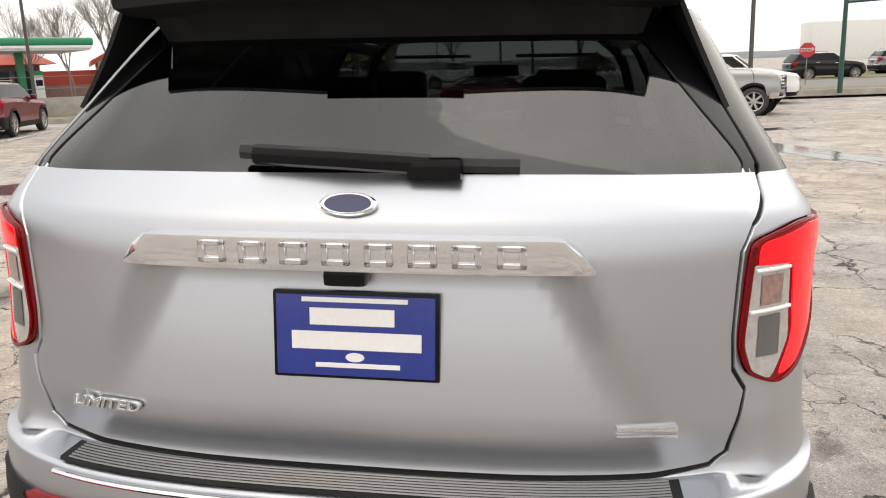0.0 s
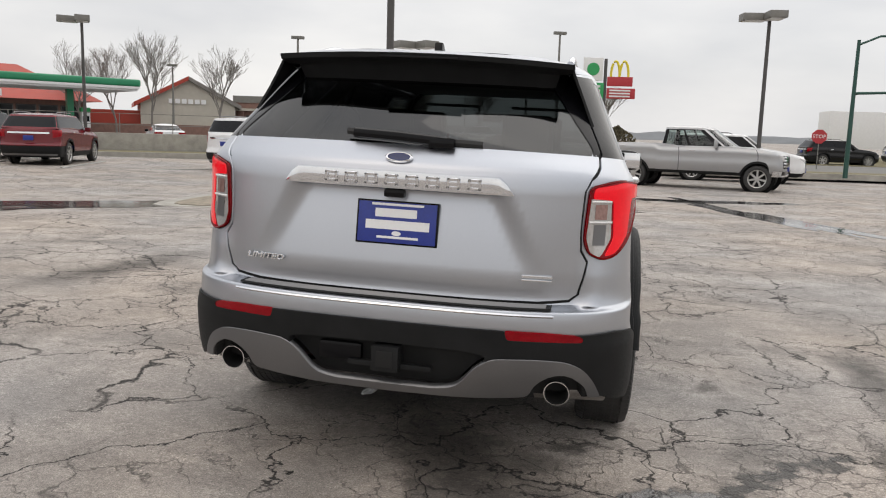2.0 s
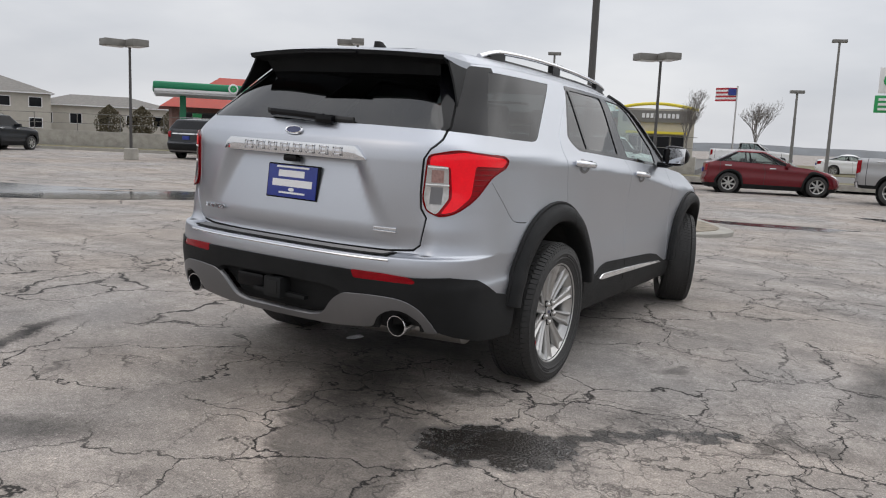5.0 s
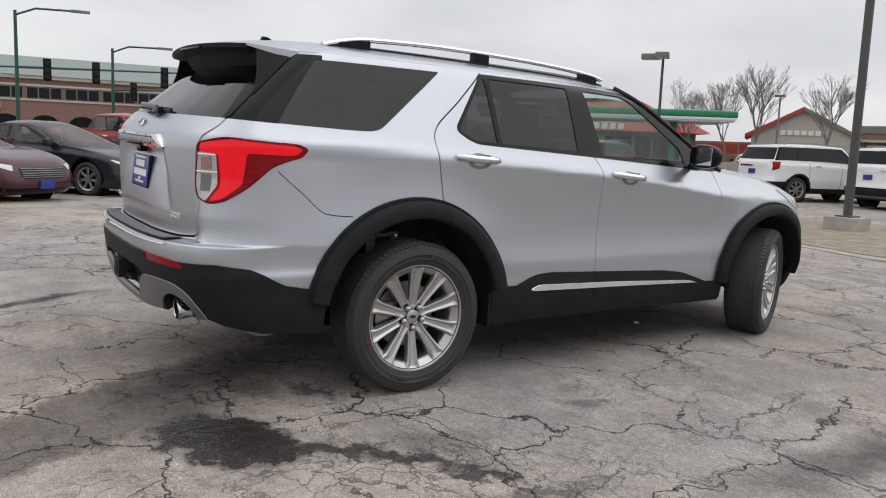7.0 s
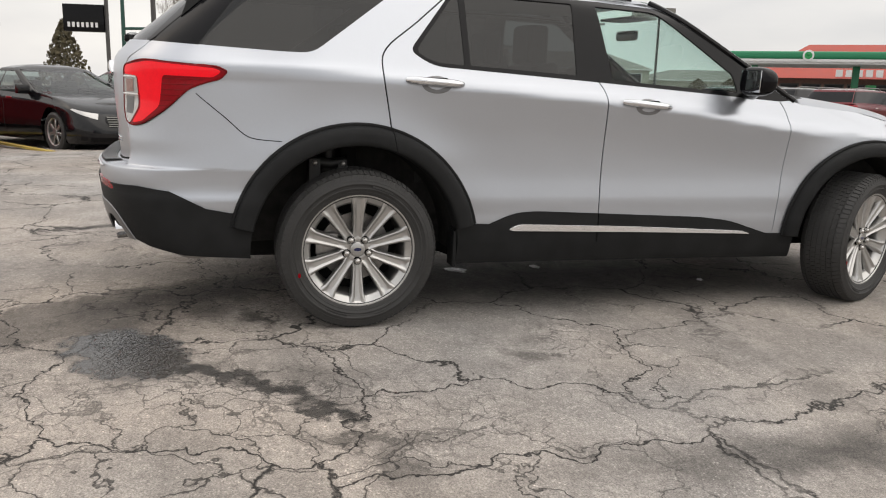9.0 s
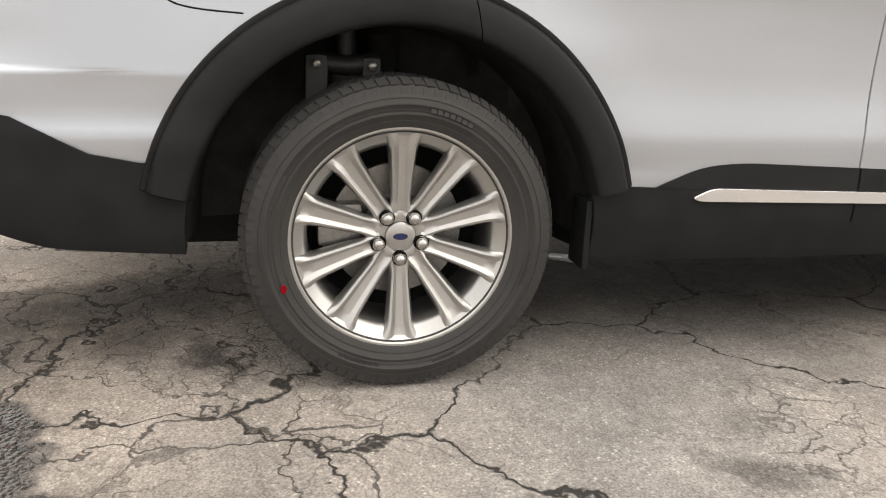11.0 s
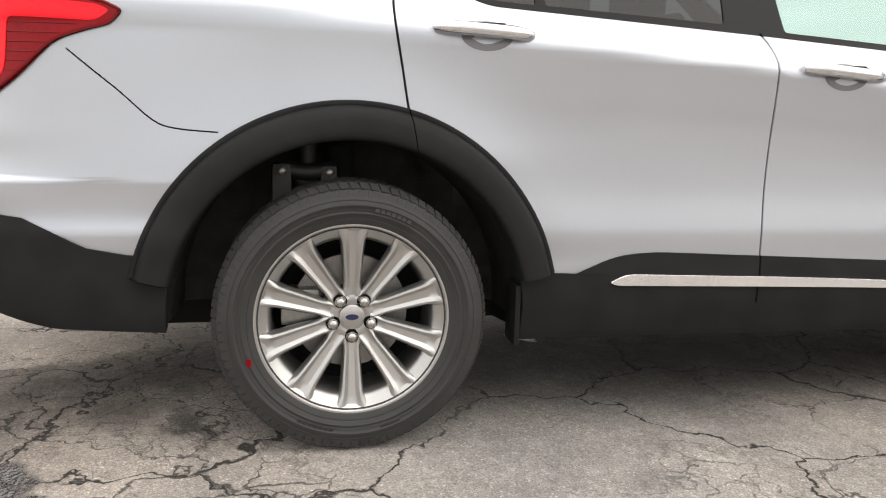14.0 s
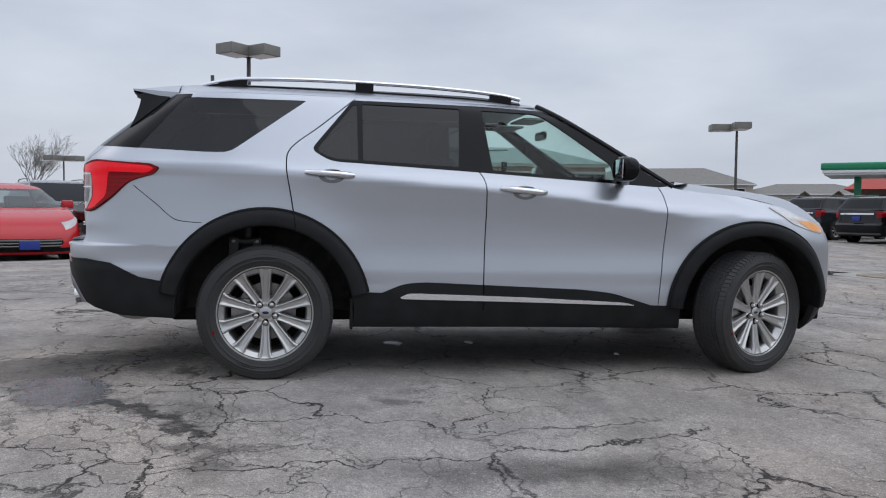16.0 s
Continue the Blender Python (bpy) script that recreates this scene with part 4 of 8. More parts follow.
US = [math.sin(math.pi / 2 * k / 14) for k in range(-14, 15)]
roof_edge = curve_of([(-0.9, 1.658), (-0.53, 1.662), (0.3, 1.668), (1.2, 1.665), (1.70, 1.650), (1.75, 1.648)])
def top_x(y, z):
    """Half width of the skin at a point of its upper edge, round the rear corner too."""
    return skin(side_s(max(y, REAR(z) + 0.02), z), z).x if y < 0 else half_width(y, z)


rows = []
for k in range(33):
    y = -0.62 + 2.36 * k / 32
    z = roof_edge(y)
    xe = top_x(y, z) + 0.001
    crown = 0.064 * (1 - max(0, (y - 1.2) / 0.55) ** 2 * 0.75)
    rows.append([(u * xe, y, z + crown * (1 - abs(u) ** 9)) for u in US])
sheet_mesh(rows, M["silver"], "roof", suv, "silver roof panel")
rows = []
for k in range(13):
    q = k / 12
    s_, z_ = 2.47 + (1.70 - 2.47) * q, 1.172 + (1.648 - 1.172) * q
    e = skin(s_, z_)
    rows.append([(u * e.x, e.y + (0.30 - 0.21 * q) * (1 - u * u), e.z + (0.02 + 0.045 * q) * (1 - abs(u) ** 2.4)) for u in US])
sheet_mesh(rows, M["door_glass"], "windscreen", suv, "clear windscreen")
rows = []
hood_line = curve_of([(2.47, 1.172), (2.56, 1.152), (2.95, 1.120), (3.25, 1.062), (3.45, 0.995), (3.75, 0.94), (4.65, 0.91)])
for k in range(21):
    q = k / 20
    s_ = 2.47 + (4.25 - 2.47) * q
    e = skin(s_, hood_line(s_))
    yc, zc = 2.77 + (3.84 - 2.77) * q, 1.215 - 0.11 * q - 0.17 * max(0, q - 0.72) / 0.28
    rows.append([(u * e.x, e.y + (yc - e.y) * (1 - u * u), e.z + (zc - e.z) * (1 - abs(u) ** 3)) for u in US])
sheet_mesh(rows, M["silver"], "bonnet", suv, "silver bonnet")
for sx in (1, -1):
    pts = [skin(1.66 + 0.83 * k / 12, 1.660 + (1.168 - 1.660) * k / 12) for k in range(13)]
    part("windscreen_pillar", tube([(sx * (p.x - 0.012), p.y + 0.012, p.z + 0.004) for p in pts], 0.024, 8, flat=0.8), M["gloss_black"], suv, "gloss black windscreen pillar")
rows = [[(u * 0.80, 2.46 + 0.31 * (1 - u * u) + d, 1.176 + 0.02 * (1 - u * u) + h) for u in US] for d, h in ((-0.03, 0.012), (0.03, 0.004), (0.10, 0.012))]
sheet_mesh(rows, M["cladding"], "cowl_panel", suv, "black cowl panel below the windscreen")

# spoiler: silver top, black underside and side fins
def roof_z(x, y):
    u = min(1.0, abs(x) / (top_x(y, roof_edge(y)) + 0.001))
    return roof_edge(y) + 0.064 * (1 - max(0, (y - 1.2) / 0.55) ** 2 * 0.75) * (1 - u**9)


def spoiler_at(u, q):
    xe = top_x(-0.53, 1.662) + 0.002
    y = -0.535 + q * (-0.335 + 0.075 * u * u)
    z = (roof_edge(-0.535) + 0.064 * (1 - abs(u) ** 9)) * (1 - q) + (1.690 - 0.016 * u * u) * q + 0.010 * math.sin(math.pi * q) * (1 - u * u)
    return Vector((u * (xe + (0.605 - xe) * q), y, z))


def under_at(u, q):
    e = spoiler_at(u, 1.0)
    g = skin(rear_s(min(0.53, abs(u) * 0.56), 1.60), 1.60)
    steps = [e, e + Vector((0, 0.006, -0.020)), e + Vector((-0.01 * u, 0.055, -0.034)), e.lerp(Vector((math.copysign(g.x, u), g.y - 0.02, 1.625)), 0.75), Vector((math.copysign(g.x, u), g.y - 0.004, 1.575))]
    return steps[q]


sheet_mesh([[spoiler_at(u, q / 10) for u in US] for q in range(11)], M["silver"], "spoiler_top", tailgate, "silver roof spoiler")
sheet_mesh([[under_at(u, q) for u in US] for q in range(5)], M["cladding"], "spoiler_underside", tailgate, "black spoiler underside")
part("brake_light_bar", box(-0.16, 0.16, -0.876, -0.858, 1.668, 1.678, 0.003), M["gloss_black"], tailgate, "slim dark high-level brake light")
for sx in (1, -1):
    rows = []
    for j in range(7):
        v = j / 6
        a = skin(side_s(-0.555 - 0.225 * v, 1.655 - 0.205 * v), 1.655 - 0.205 * v)
        c = spoiler_at(1.0, 0.80) + Vector((-0.006, 0, -0.012))
        e = skin(side_s(-0.79, 1.44), 1.44)
        o = c.lerp(e, v) + Vector((0, 0.012 * math.sin(math.pi * v), 0))
        rows.append([Vector((sx * p.x, p.y, p.z)) for p in (a.lerp(o, k / 4) + Vector((0.003, -0.003, 0.001)) for k in range(5))])
    sheet_mesh(rows, M["cladding"], "spoiler_fin", tailgate, "black spoiler side fin", 0.010)
    rows = [[Vector((sx * p.x, p.y, p.z)) for p in (spoiler_at(1.0, k / 10) + Vector((0.002, 0, -d * (0.010 + 0.034 * (1 - k / 10)))) for d in (0, 1))] for k in range(11)]
    sheet_mesh(rows, M["silver"], "spoiler_edge", tailgate, "silver spoiler edge")
    # ribs and dividers of the tail lamp
    lens = made[("tail", sx < 0)]
    for j in range(6):
        z = 1.165 - 0.024 * j
        y1 = -0.72 - 0.024 * j if j > 0 else -0.70
        pts = []
        for k in range(9):
            s_ = side_s(-0.915 + (y1 + 0.915) * k / 8, z)
            p = skin(s_, z) + skin_normal(s_, z) * 0.0105
            pts.append((sx * p.x, p.y, p.z))
        part("lens_rib", tube(pts, 0.0016, 5), M["red_dark"], lens, "dark rib in the lens")
    rim_pts = [skin(s_, z_) + skin_normal(s_, z_) * 0.0105 for s_, z_ in TAIL + TAIL[:1]]
    part("lens_edge", tube([(sx * p.x, p.y, p.z) for p in rim_pts], 0.0042, 5), M["red_dark"], lens, "dark edge of the lens")
    clear = made[("tail_clear", sx < 0)]
    for z, x0, x1 in ((1.090, 0.702, 0.782), (1.166, 0.708, 0.776)):
        pts = [skin(rear_s(x0 + (x1 - x0) * k / 5, z), z) + skin_normal(rear_s(x0 + (x1 - x0) * k / 5, z), z) * 0.014 for k in range(6)]
        part("lamp_divider", tube([(sx * p.x, p.y, p.z) for p in pts], 0.004, 6), M["white"], clear, "pale divider of the lamp")
    for z0, z1, cell in ((1.10, 1.155, "pink_cell"), (1.005, 1.08, "satin")):
        rows = [[(lambda p, n: (sx * (p.x + n.x * 0.0135), p.y + n.y * 0.0135, z))(skin(rear_s(x, z), z), skin_normal(rear_s(x, z), z)) for x in (0.722, 0.735, 0.75, 0.764)] for z in (z0, (z0 + z1) / 2, z1)]
        sheet_mesh(rows, M[cell], "lamp_cell", clear, "grey reflector cell")
part("aerial_fin", prism([(-0.50, 1.712), (-0.36, 1.718), (-0.455, 1.775), (-0.485, 1.778)], -0.018, 0.018, 0.008, plane="YZ"), M["gloss_black"], suv, "black shark-fin aerial")
wiper = part("rear_wiper", box(0.10, 0.20, -1.085, -1.03, 1.325, 1.365, 0.012), M["gloss_black"], tailgate, "black rear wiper")
part("wiper_arm", tube([(0.14, -1.07, 1.352), (-0.02, -1.075, 1.362), (-0.19, -1.058, 1.368)], 0.014, 8, flat=1.4), M["gloss_black"], wiper)
part("wiper_blade", tube([(0.30, -1.045, 1.347), (0.05, -1.062, 1.352), (-0.22, -1.05, 1.372)], 0.009, 6, flat=1.6), M["rubber_seal"], wiper)

# chrome bar over the plate, with raised lettering
rows = []
for k in range(-16, 17):
    u = k / 16
    x = 0.435 * u
    base = skin(rear_s(abs(x), 1.2), 1.2).y + 0.012
    lift = 0.008 if abs(u) < 0.98 else 0.0
    w0, w1 = (1.168, 1.238) if abs(u) < 0.9 else (1.168, 1.238 - 0.055 * (abs(u) - 0.9) / 0.1)
    rows.append([(x, base + 0.025, w1 + 0.004), (x, base - 0.020 - lift, w1 - 0.006), (x, base - 0.023 - lift, (w0 + w1) / 2), (x, base - 0.020 - lift, w0 + 0.004), (x, base + 0.035, w0)])
bar = sheet_mesh(rows, M["chrome"], "chrome_tailgate_bar", tailgate, "chrome bar with raised model lettering")
# the model name is drawn as plain raised blocks
for k in range(8):
    bm = bmesh.new()
    x = -0.27 + 0.077 * k
    base = skin(rear_s(abs(x + 0.025), 1.2), 1.2).y + 0.016
    for a, b, c, d in ((0, 0.05, 0, 0.010), (0, 0.05, 0.030, 0.040), (0, 0.012, 0, 0.04), (0.038, 0.05, 0, 0.04)):
        box(x + a, x + b, base - 0.040, base - 0.033, 1.184 + c, 1.184 + d, 0.0015, bm, seg=1)
    part("raised_block", bm, M["chrome"], bar, "raised chrome block of lettering")
part("reversing_camera", box(-0.05, 0.03, -1.125, -1.085, 1.135, 1.168, 0.012), M["gloss_black"], tailgate, "small black camera pod")
bp, bn = skin(rear_s(0.0, 1.280), 1.280), Vector((0, -0.80, 0.60))
bmx = look((0, bp.y - 0.004, 1.284), (0, bp.y - 0.004 + bn.y, 1.284 + bn.z))
badge = part("oval_badge", lathe([(0.004, 0.066), (-0.006, 0.066), (-0.010, 0.060), (-0.008, 0.054)], "Z", 40, m=bmx @ Matrix.Scale(0.8, 4) @ Matrix.Diagonal((1, 0.44, 1, 1))), M["chrome"], tailgate, "chrome oval maker's badge")
part("badge_field", lathe([(0.004, 0.056), (-0.008, 0.055), (-0.0085, 0.0)], "Z", 40, m=bmx @ Matrix.Scale(0.8, 4) @ Matrix.Diagonal((1, 0.42, 1, 1))), M["navy"], badge, "dark blue field of the badge")

# plate
tilt = pose(0.005, -1.108, 1.040, -5)
plate = part("plate_holder", box(-0.158, 0.158, -0.006, 0.012, -0.083, 0.083, 0.006, m=tilt), M["gloss_black"], tailgate, "black plate frame")
part("plate", box(-0.150, 0.150, -0.010, -0.004, -0.076, 0.076, 0.002, m=tilt), M["plate_blue"], plate, "blue dealer plate with white lettering")
for x0, x1, z0, z1 in ((-0.085, 0.075, 0.020, 0.052), (-0.120, 0.125, -0.026, 0.008), (-0.10, 0.10, 0.063, 0.072), (-0.075, 0.085, -0.060, -0.051)):
    part("plate_lettering", box(x0, x1, -0.0118, -0.0098, z0, z1, 0.0005, m=tilt, seg=1), M["white"], plate, "white bar of lettering")
part("plate_emblem", lathe([(0, 0.018), (0.002, 0.016)], "Y", 24, m=tilt @ pose(0.0, -0.010, -0.040, 0, 180, 0) @ Matrix.Diagonal((1, -1, 0.5, 1))), M["white"], plate)
me = text_mesh("LIMITED", 0.030, 0.003, 0.001, 0.2)
me.transform(Matrix.Translation((-0.52, -1.100, 0.872)) @ pose(0, 0, 0, 0, 0, -9) @ Matrix.Diagonal((1.5, 1, 1, 1)))
me.materials.append(M["chrome"])
part("trim_lettering", me, None, tailgate, "chrome trim-level lettering")
bm = box(0.480, 0.592, -1.088, -1.076, 0.862, 0.868, 0.002)
box(0.480, 0.592, -1.088, -1.076, 0.873, 0.884, 0.002, bm)
bmesh.ops.transform(bm, matrix=pose(0.537, -1.083, 0, 0, 0, 9) @ Matrix.Translation((-0.537, 1.076, 0)), verts=bm.verts[:])
part("hybrid_badge", bm, M["chrome"], tailgate, "small chrome badge")

# step pad on the bumper ledge with ribs, and its chrome line
def ledge(x, out=0.0, z=0.772):
    p = skin(rear_s(x, 0.765), 0.765)
    return Vector((x, p.y + out, z))


bm = bmesh.new()
pad_rows = [[ledge(0.60 * k / 24, d, 0.776 if 0 < j < 4 else 0.770) for k in range(-24, 25)] for j, d in enumerate((0.0, 0.004, 0.04, 0.074, 0.078))]
pad = sheet_mesh(pad_rows, M["cladding"], "step_pad", suv, "black ribbed bumper step pad")
for j in range(7):
    rib = tube([ledge(0.58 * k / 16, 0.010 + 0.010 * j, 0.7765) for k in range(-16, 17)], 0.0028, 5, bm)
    bm = rib
part("pad_rib_set", bm, M["satin"], pad, "pale ribs of the step pad")
part("step_chrome_line", tube([Vector((0.61 * k / 16, skin(rear_s(0.61 * abs(k) / 16, 0.742), 0.742).y - 0.004, 0.750)) for k in range(-16, 17)], 0.006, 6), M["chrome"], pad, "thin chrome line")

for sx in (1, -1):
    at_tip = pose(sx * 0.642, -1.108, 0.452, 0, 0, 180) @ pose(0, 0, 0, -6)
    tip = part("exhaust_tip", lathe([(-0.20, 0.045), (-0.01, 0.048), (0.0, 0.049), (0.004, 0.0475), (0.004, 0.0445), (0.0, 0.043)], "Y", 40, m=at_tip, cap=False), M["chrome"], suv, "polished exhaust tip")
    part("exhaust_inner", lathe([(0.0, 0.0428), (-0.10, 0.041), (-0.101, 0.0005)], "Y", 32, m=at_tip, cap=False), M["gap"], tip, "black inside of the tip")
hitch = part("tow_hitch", box(-0.042, 0.062, -1.235, -1.02, 0.498, 0.595, 0.008), M["cladding"], suv, "black square tow-hitch receiver")
part("hitch_socket", box(-0.022, 0.042, -1.238, -1.10, 0.516, 0.577, 0.003), M["gap"], hitch)
part("hitch_plate", box(-0.14, 0.18, -1.20, -1.17, 0.505, 0.525, 0.004), M["cladding"], hitch)
part("tow_plug_cover", box(-0.26, -0.09, -1.19, -1.15, 0.515, 0.585, 0.02), M["gloss_black"], suv, "black wiring plug cover")
for x in (0.26, 0.80, -0.26, -0.80):
    p = skin(rear_s(abs(x), 0.640), 0.640)
    n = skin_normal(rear_s(abs(x), 0.640), 0.640)
    m = look((math.copysign(p.x, x), p.y, p.z), (math.copysign(p.x, x) + math.copysign(n.x, x), p.y + n.y, p.z + n.z))
    part("parking_sensor", lathe([(0.0, 0.014), (-0.0045, 0.014), (-0.0055, 0.011)], "Z", 20, m=m), M["cladding"], suv, "round black parking sensor")

# arch trims: a narrow outer bead, a groove and a rounded face that turns in to the wheel well
def side_x(y, z):
    """Half width at a point of the side, in the rounded nose too."""
    y1 = NOSE(z) - NOSE_A
    if y <= y1:
        return half_width(y, z)
    return half_width(y1, z) * (1 - min(1.0, (y - y1) / NOSE_A) ** 2.6) ** (1 / 2.6)


TRIM = [(1.0, -0.010), (0.998, 0.010), (0.975, 0.0155), (0.90, 0.0165), (0.865, 0.0150), (0.845, 0.020), (0.80, 0.032), (0.70, 0.043), (0.50, 0.0485), (0.25, 0.0495), (0.10, 0.0475), (0.03, 0.0425), (0.0, 0.034), (-0.03, 0.0), (-0.05, -0.05)]


JOINT_Y = 0.152  # where the rear door's seam meets the arch


def arch_trim(cy, cz, r0, r1, a0, a1, sx, name):
    """a0, a1: the end angles as numbers, or as functions of the radius for a slanting joint."""
    at0, at1 = (e if callable(e) else (lambda r, e=e: e) for e in (a0, a1))
    n = max(4, int(abs(at1(r1) - at0(r1)) / 2.5))
    rows = []
    for k in [0, 0.06] + list(range(1, n)) + [n - 0.06, n]:
        row = []
        for q, off in TRIM:
            r = r0 + (r1 - r0) * q
            a = radians(at0(r) + (at1(r) - at0(r)) * k / n)
            y, z = cy + r * math.cos(a), cz + r * math.sin(a)
            row.append((sx * (side_x(y, z) + off), y, z))
        rows.append(row)
    for row, j in ((rows[0], 0), (rows[-1], len(rows))):
        cap = [(sx * (abs(x) - 0.05) if i in (0, len(row) - 1) else sx * min(abs(x), abs(row[0][0]) - 0.03), y, z) for i, (x, y, z) in enumerate(row)]
        rows.insert(j, cap)
    return sheet_mesh(rows, M["cladding"], name, suv, "grained black arch trim")


for sx in (1, -1):
    joint = lambda r: math.degrees(math.acos((JOINT_Y + 0.2 * (R_OUT - r)) / r))
    arch_trim(WHEEL_R, ZR, R_IN, R_OUT, 12, lambda r: joint(r) - 0.1, sx, "rear_arch_trim")
    arch_trim(WHEEL_R, ZR, R_IN, R_OUT, lambda r: joint(r) + 0.1, 168.0, sx, "rear_arch_trim")
    arch_trim(WHEEL_F, ZF, 0.495, 0.59, 3, 176, sx, "front_arch_trim")


# wheels
def build_wheel():
    bm = bmesh.new()
    prof = [(-0.105, 0.262), (-0.112, 0.285), (-0.122, 0.315), (-0.127, 0.335), (-0.124, 0.355), (-0.113, 0.372), (-0.095, 0.3815), (0.0, 0.385), (0.095, 0.3815), (0.113, 0.372), (0.118, 0.368), (0.121, 0.357),
            (0.1245, 0.352), (0.127, 0.335), (0.1285, 0.333), (0.1285, 0.329), (0.126, 0.327), (0.122, 0.312), (0.1235, 0.310), (0.1235, 0.306), (0.121, 0.304), (0.115, 0.287), (0.110, 0.278), (0.100, 0.262)]
    tyre = part("tyre", lathe(prof, "X", 96, cap=False), M["tyre"])
    bm = bmesh.new()
    for k in range(84):
        a = 2 * math.pi * k / 84
        for sx in (1, -1):
            box(-0.022, 0.013, -0.0115, 0.0115, -0.008, 0.0026, 0.0, bm, m=(Matrix.Identity(4) if sx > 0 else pose(0, 0, 0, 0, 0, 180)) @ pose(0, 0, 0, math.degrees(a) + (2.1 if sx < 0 else 0)) @ pose(0.103, 0, 0.3775, 0, 24, 9))
        # lugs that run down on to the shoulder of the sidewall
        box(-0.0045, 0.0016, -0.0095, 0.0095, -0.010, 0.010, 0.0, bm, m=pose(0, 0, 0, math.degrees(a) + 1.2) @ pose(0.1205, 0, 0.3600, 0, -14, 0))
        for x in (-0.062, -0.031, 0.0, 0.031, 0.062):
            box(x - 0.012, x + 0.012, -0.0125, 0.0125, 0.379, 0.3872, 0.0, bm, m=pose(0, 0, 0, math.degrees(a) + x * 30))
    tagged(part("tread", bm, M["tyre"], tyre, smooth=False), kind="stuff")
    # moulded sidewall: fine raised rings and blocks of lettering too small to read
    for r_, x_ in ((0.3445, 0.1256), (0.3185, 0.1238), (0.2915, 0.1165)):
        part("sidewall_ring", lathe([(x_ - 0.002, r_ - 0.0016), (x_ + 0.0012, r_ - 0.0008), (x_ + 0.0012, r_ + 0.0008), (x_ - 0.002, r_ + 0.0016)], "X", 96, cap=False), M["tyre"], tyre, "fine raised ring on the sidewall")
    for start, count, r_, size in ((62, 7, 0.3225, 0.015), (-118, 7, 0.3225, 0.015), (150, 11, 0.322, 0.008), (-20, 11, 0.322, 0.008), (-75, 6, 0.3235, 0.010)):
        for k in range(count):
            a = start + k * math.degrees(size * 1.05 / r_)
            part("sidewall_letter", box(-0.004, 0.0012, -size * 0.40, size * 0.40, -size * 0.5, size * 0.5, 0.0, m=pose(0, 0, 0, a - 90) @ pose(0.1252, 0, r_, 0, -12, 0)), M["tyre"], tyre)
    part("sidewall_mark", lathe([(0.1262, 0.009), (0.1275, 0.008)], "X", 16, m=pose(0, -0.286, -0.108) @ Matrix.Diagonal((1, 0.8, 1.3, 1))), M["red_lens"], tyre, "red paint mark on the sidewall")
    rim = part("rim", lathe([(0.098, 0.2775), (0.105, 0.2775), (0.108, 0.275), (0.1075, 0.270), (0.102, 0.266), (0.093, 0.258), (0.082, 0.242), (0.074, 0.234), (0.060, 0.228), (0.03, 0.226), (-0.02, 0.224), (-0.09, 0.222), (-0.10, 0.262)], "X", 96, cap=False), M["alloy"], None, "bright painted alloy rim")
    spoke = bmesh.new()
    us = [-1.0, -0.95, -0.8, -0.62, -0.42, -0.3, 0, 0.3, 0.42, 0.62, 0.8, 0.95, 1.0]
    hs = [-0.034, -0.007, 0.002, 0.004, -0.002, -0.0065, -0.0072, -0.0065, -0.002, 0.004, 0.002, -0.007, -0.034]
    rows = []
    for k in range(17):
        q = k / 16
        r = 0.048 + (0.264 - 0.048) * q
        wid = 0.0200 + 0.0195 * q + 0.013 * max(0, (q - 0.72) / 0.28) ** 2.2 + 0.010 * max(0, 0.22 - q) / 0.22
        face = 0.063 + 0.034 * q**1.3
        depth = 1.0 if q < 0.9 else 1.0 - 0.5 * (q - 0.9) / 0.1
        rows.append([spoke.verts.new((face + h * (0.5 + 0.5 * q) * (depth if h > -0.01 else 1), u * wid, r)) for u, h in zip(us, hs)])
    for a, b in zip(rows, rows[1:]):
        for k in range(len(us) - 1):
            spoke.faces.new((a[k], a[k + 1], b[k + 1], b[k]))
    bmesh.ops.recalc_face_normals(spoke, faces=spoke.faces[:])
    sme = finish(spoke, "spoke", M["alloy"])
    spokes = [part("spoke", sme, None, rim) for _ in range(10)]
    for k, s in enumerate(spokes):
        s.matrix_basis = pose(0, 0, 0, 36 * k)
    part("hub", lathe([(0.040, 0.085), (0.054, 0.082), (0.060, 0.066), (0.063, 0.050), (0.061, 0.041), (0.056, 0.041)], "X", 60), M["alloy"], rim)
    cap = part("centre_cap", lathe([(0.055, 0.037), (0.066, 0.036), (0.069, 0.030), (0.0695, 0.0)], "X", 40), M["alloy"], rim, "round centre cap with a blue oval badge")
    part("cap_badge", lathe([(0.069, 0.019), (0.071, 0.017), (0.0712, 0.0)], "X", 32, m=Matrix.Diagonal((1, 1, 0.46, 1))), M["navy"], cap)
    nut = finish(lathe([(0.045, 0.0158), (0.077, 0.0152), (0.0835, 0.0125), (0.0875, 0.007), (0.0885, 0.0)], "X", 24), "lug_nut", M["nut"])
    seat = finish(lathe([(0.0605, 0.0205), (0.0680, 0.0190), (0.062, 0.0150)], "X", 24), "nut_seat", M["dark"])
    for k in range(5):
        o = part("lug_nut", nut, None, rim, "chrome lug nut")
        o.matrix_basis = pose(0, 0, 0, 180 + 72 * k) @ Matrix.Translation((0, 0, 0.0572))
        o = part("nut_seat", seat, None, rim)
        o.matrix_basis = pose(0, 0, 0, 180 + 72 * k) @ Matrix.Translation((0, 0, 0.0572))
    disc = part("brake_disc", lathe([(-0.035, 0.170), (-0.012, 0.170), (-0.012, 0.095), (0.012, 0.09), (0.012, 0.0), (-0.035, 0.0)], "X", 60), M["steel"], None, "steel brake disc")
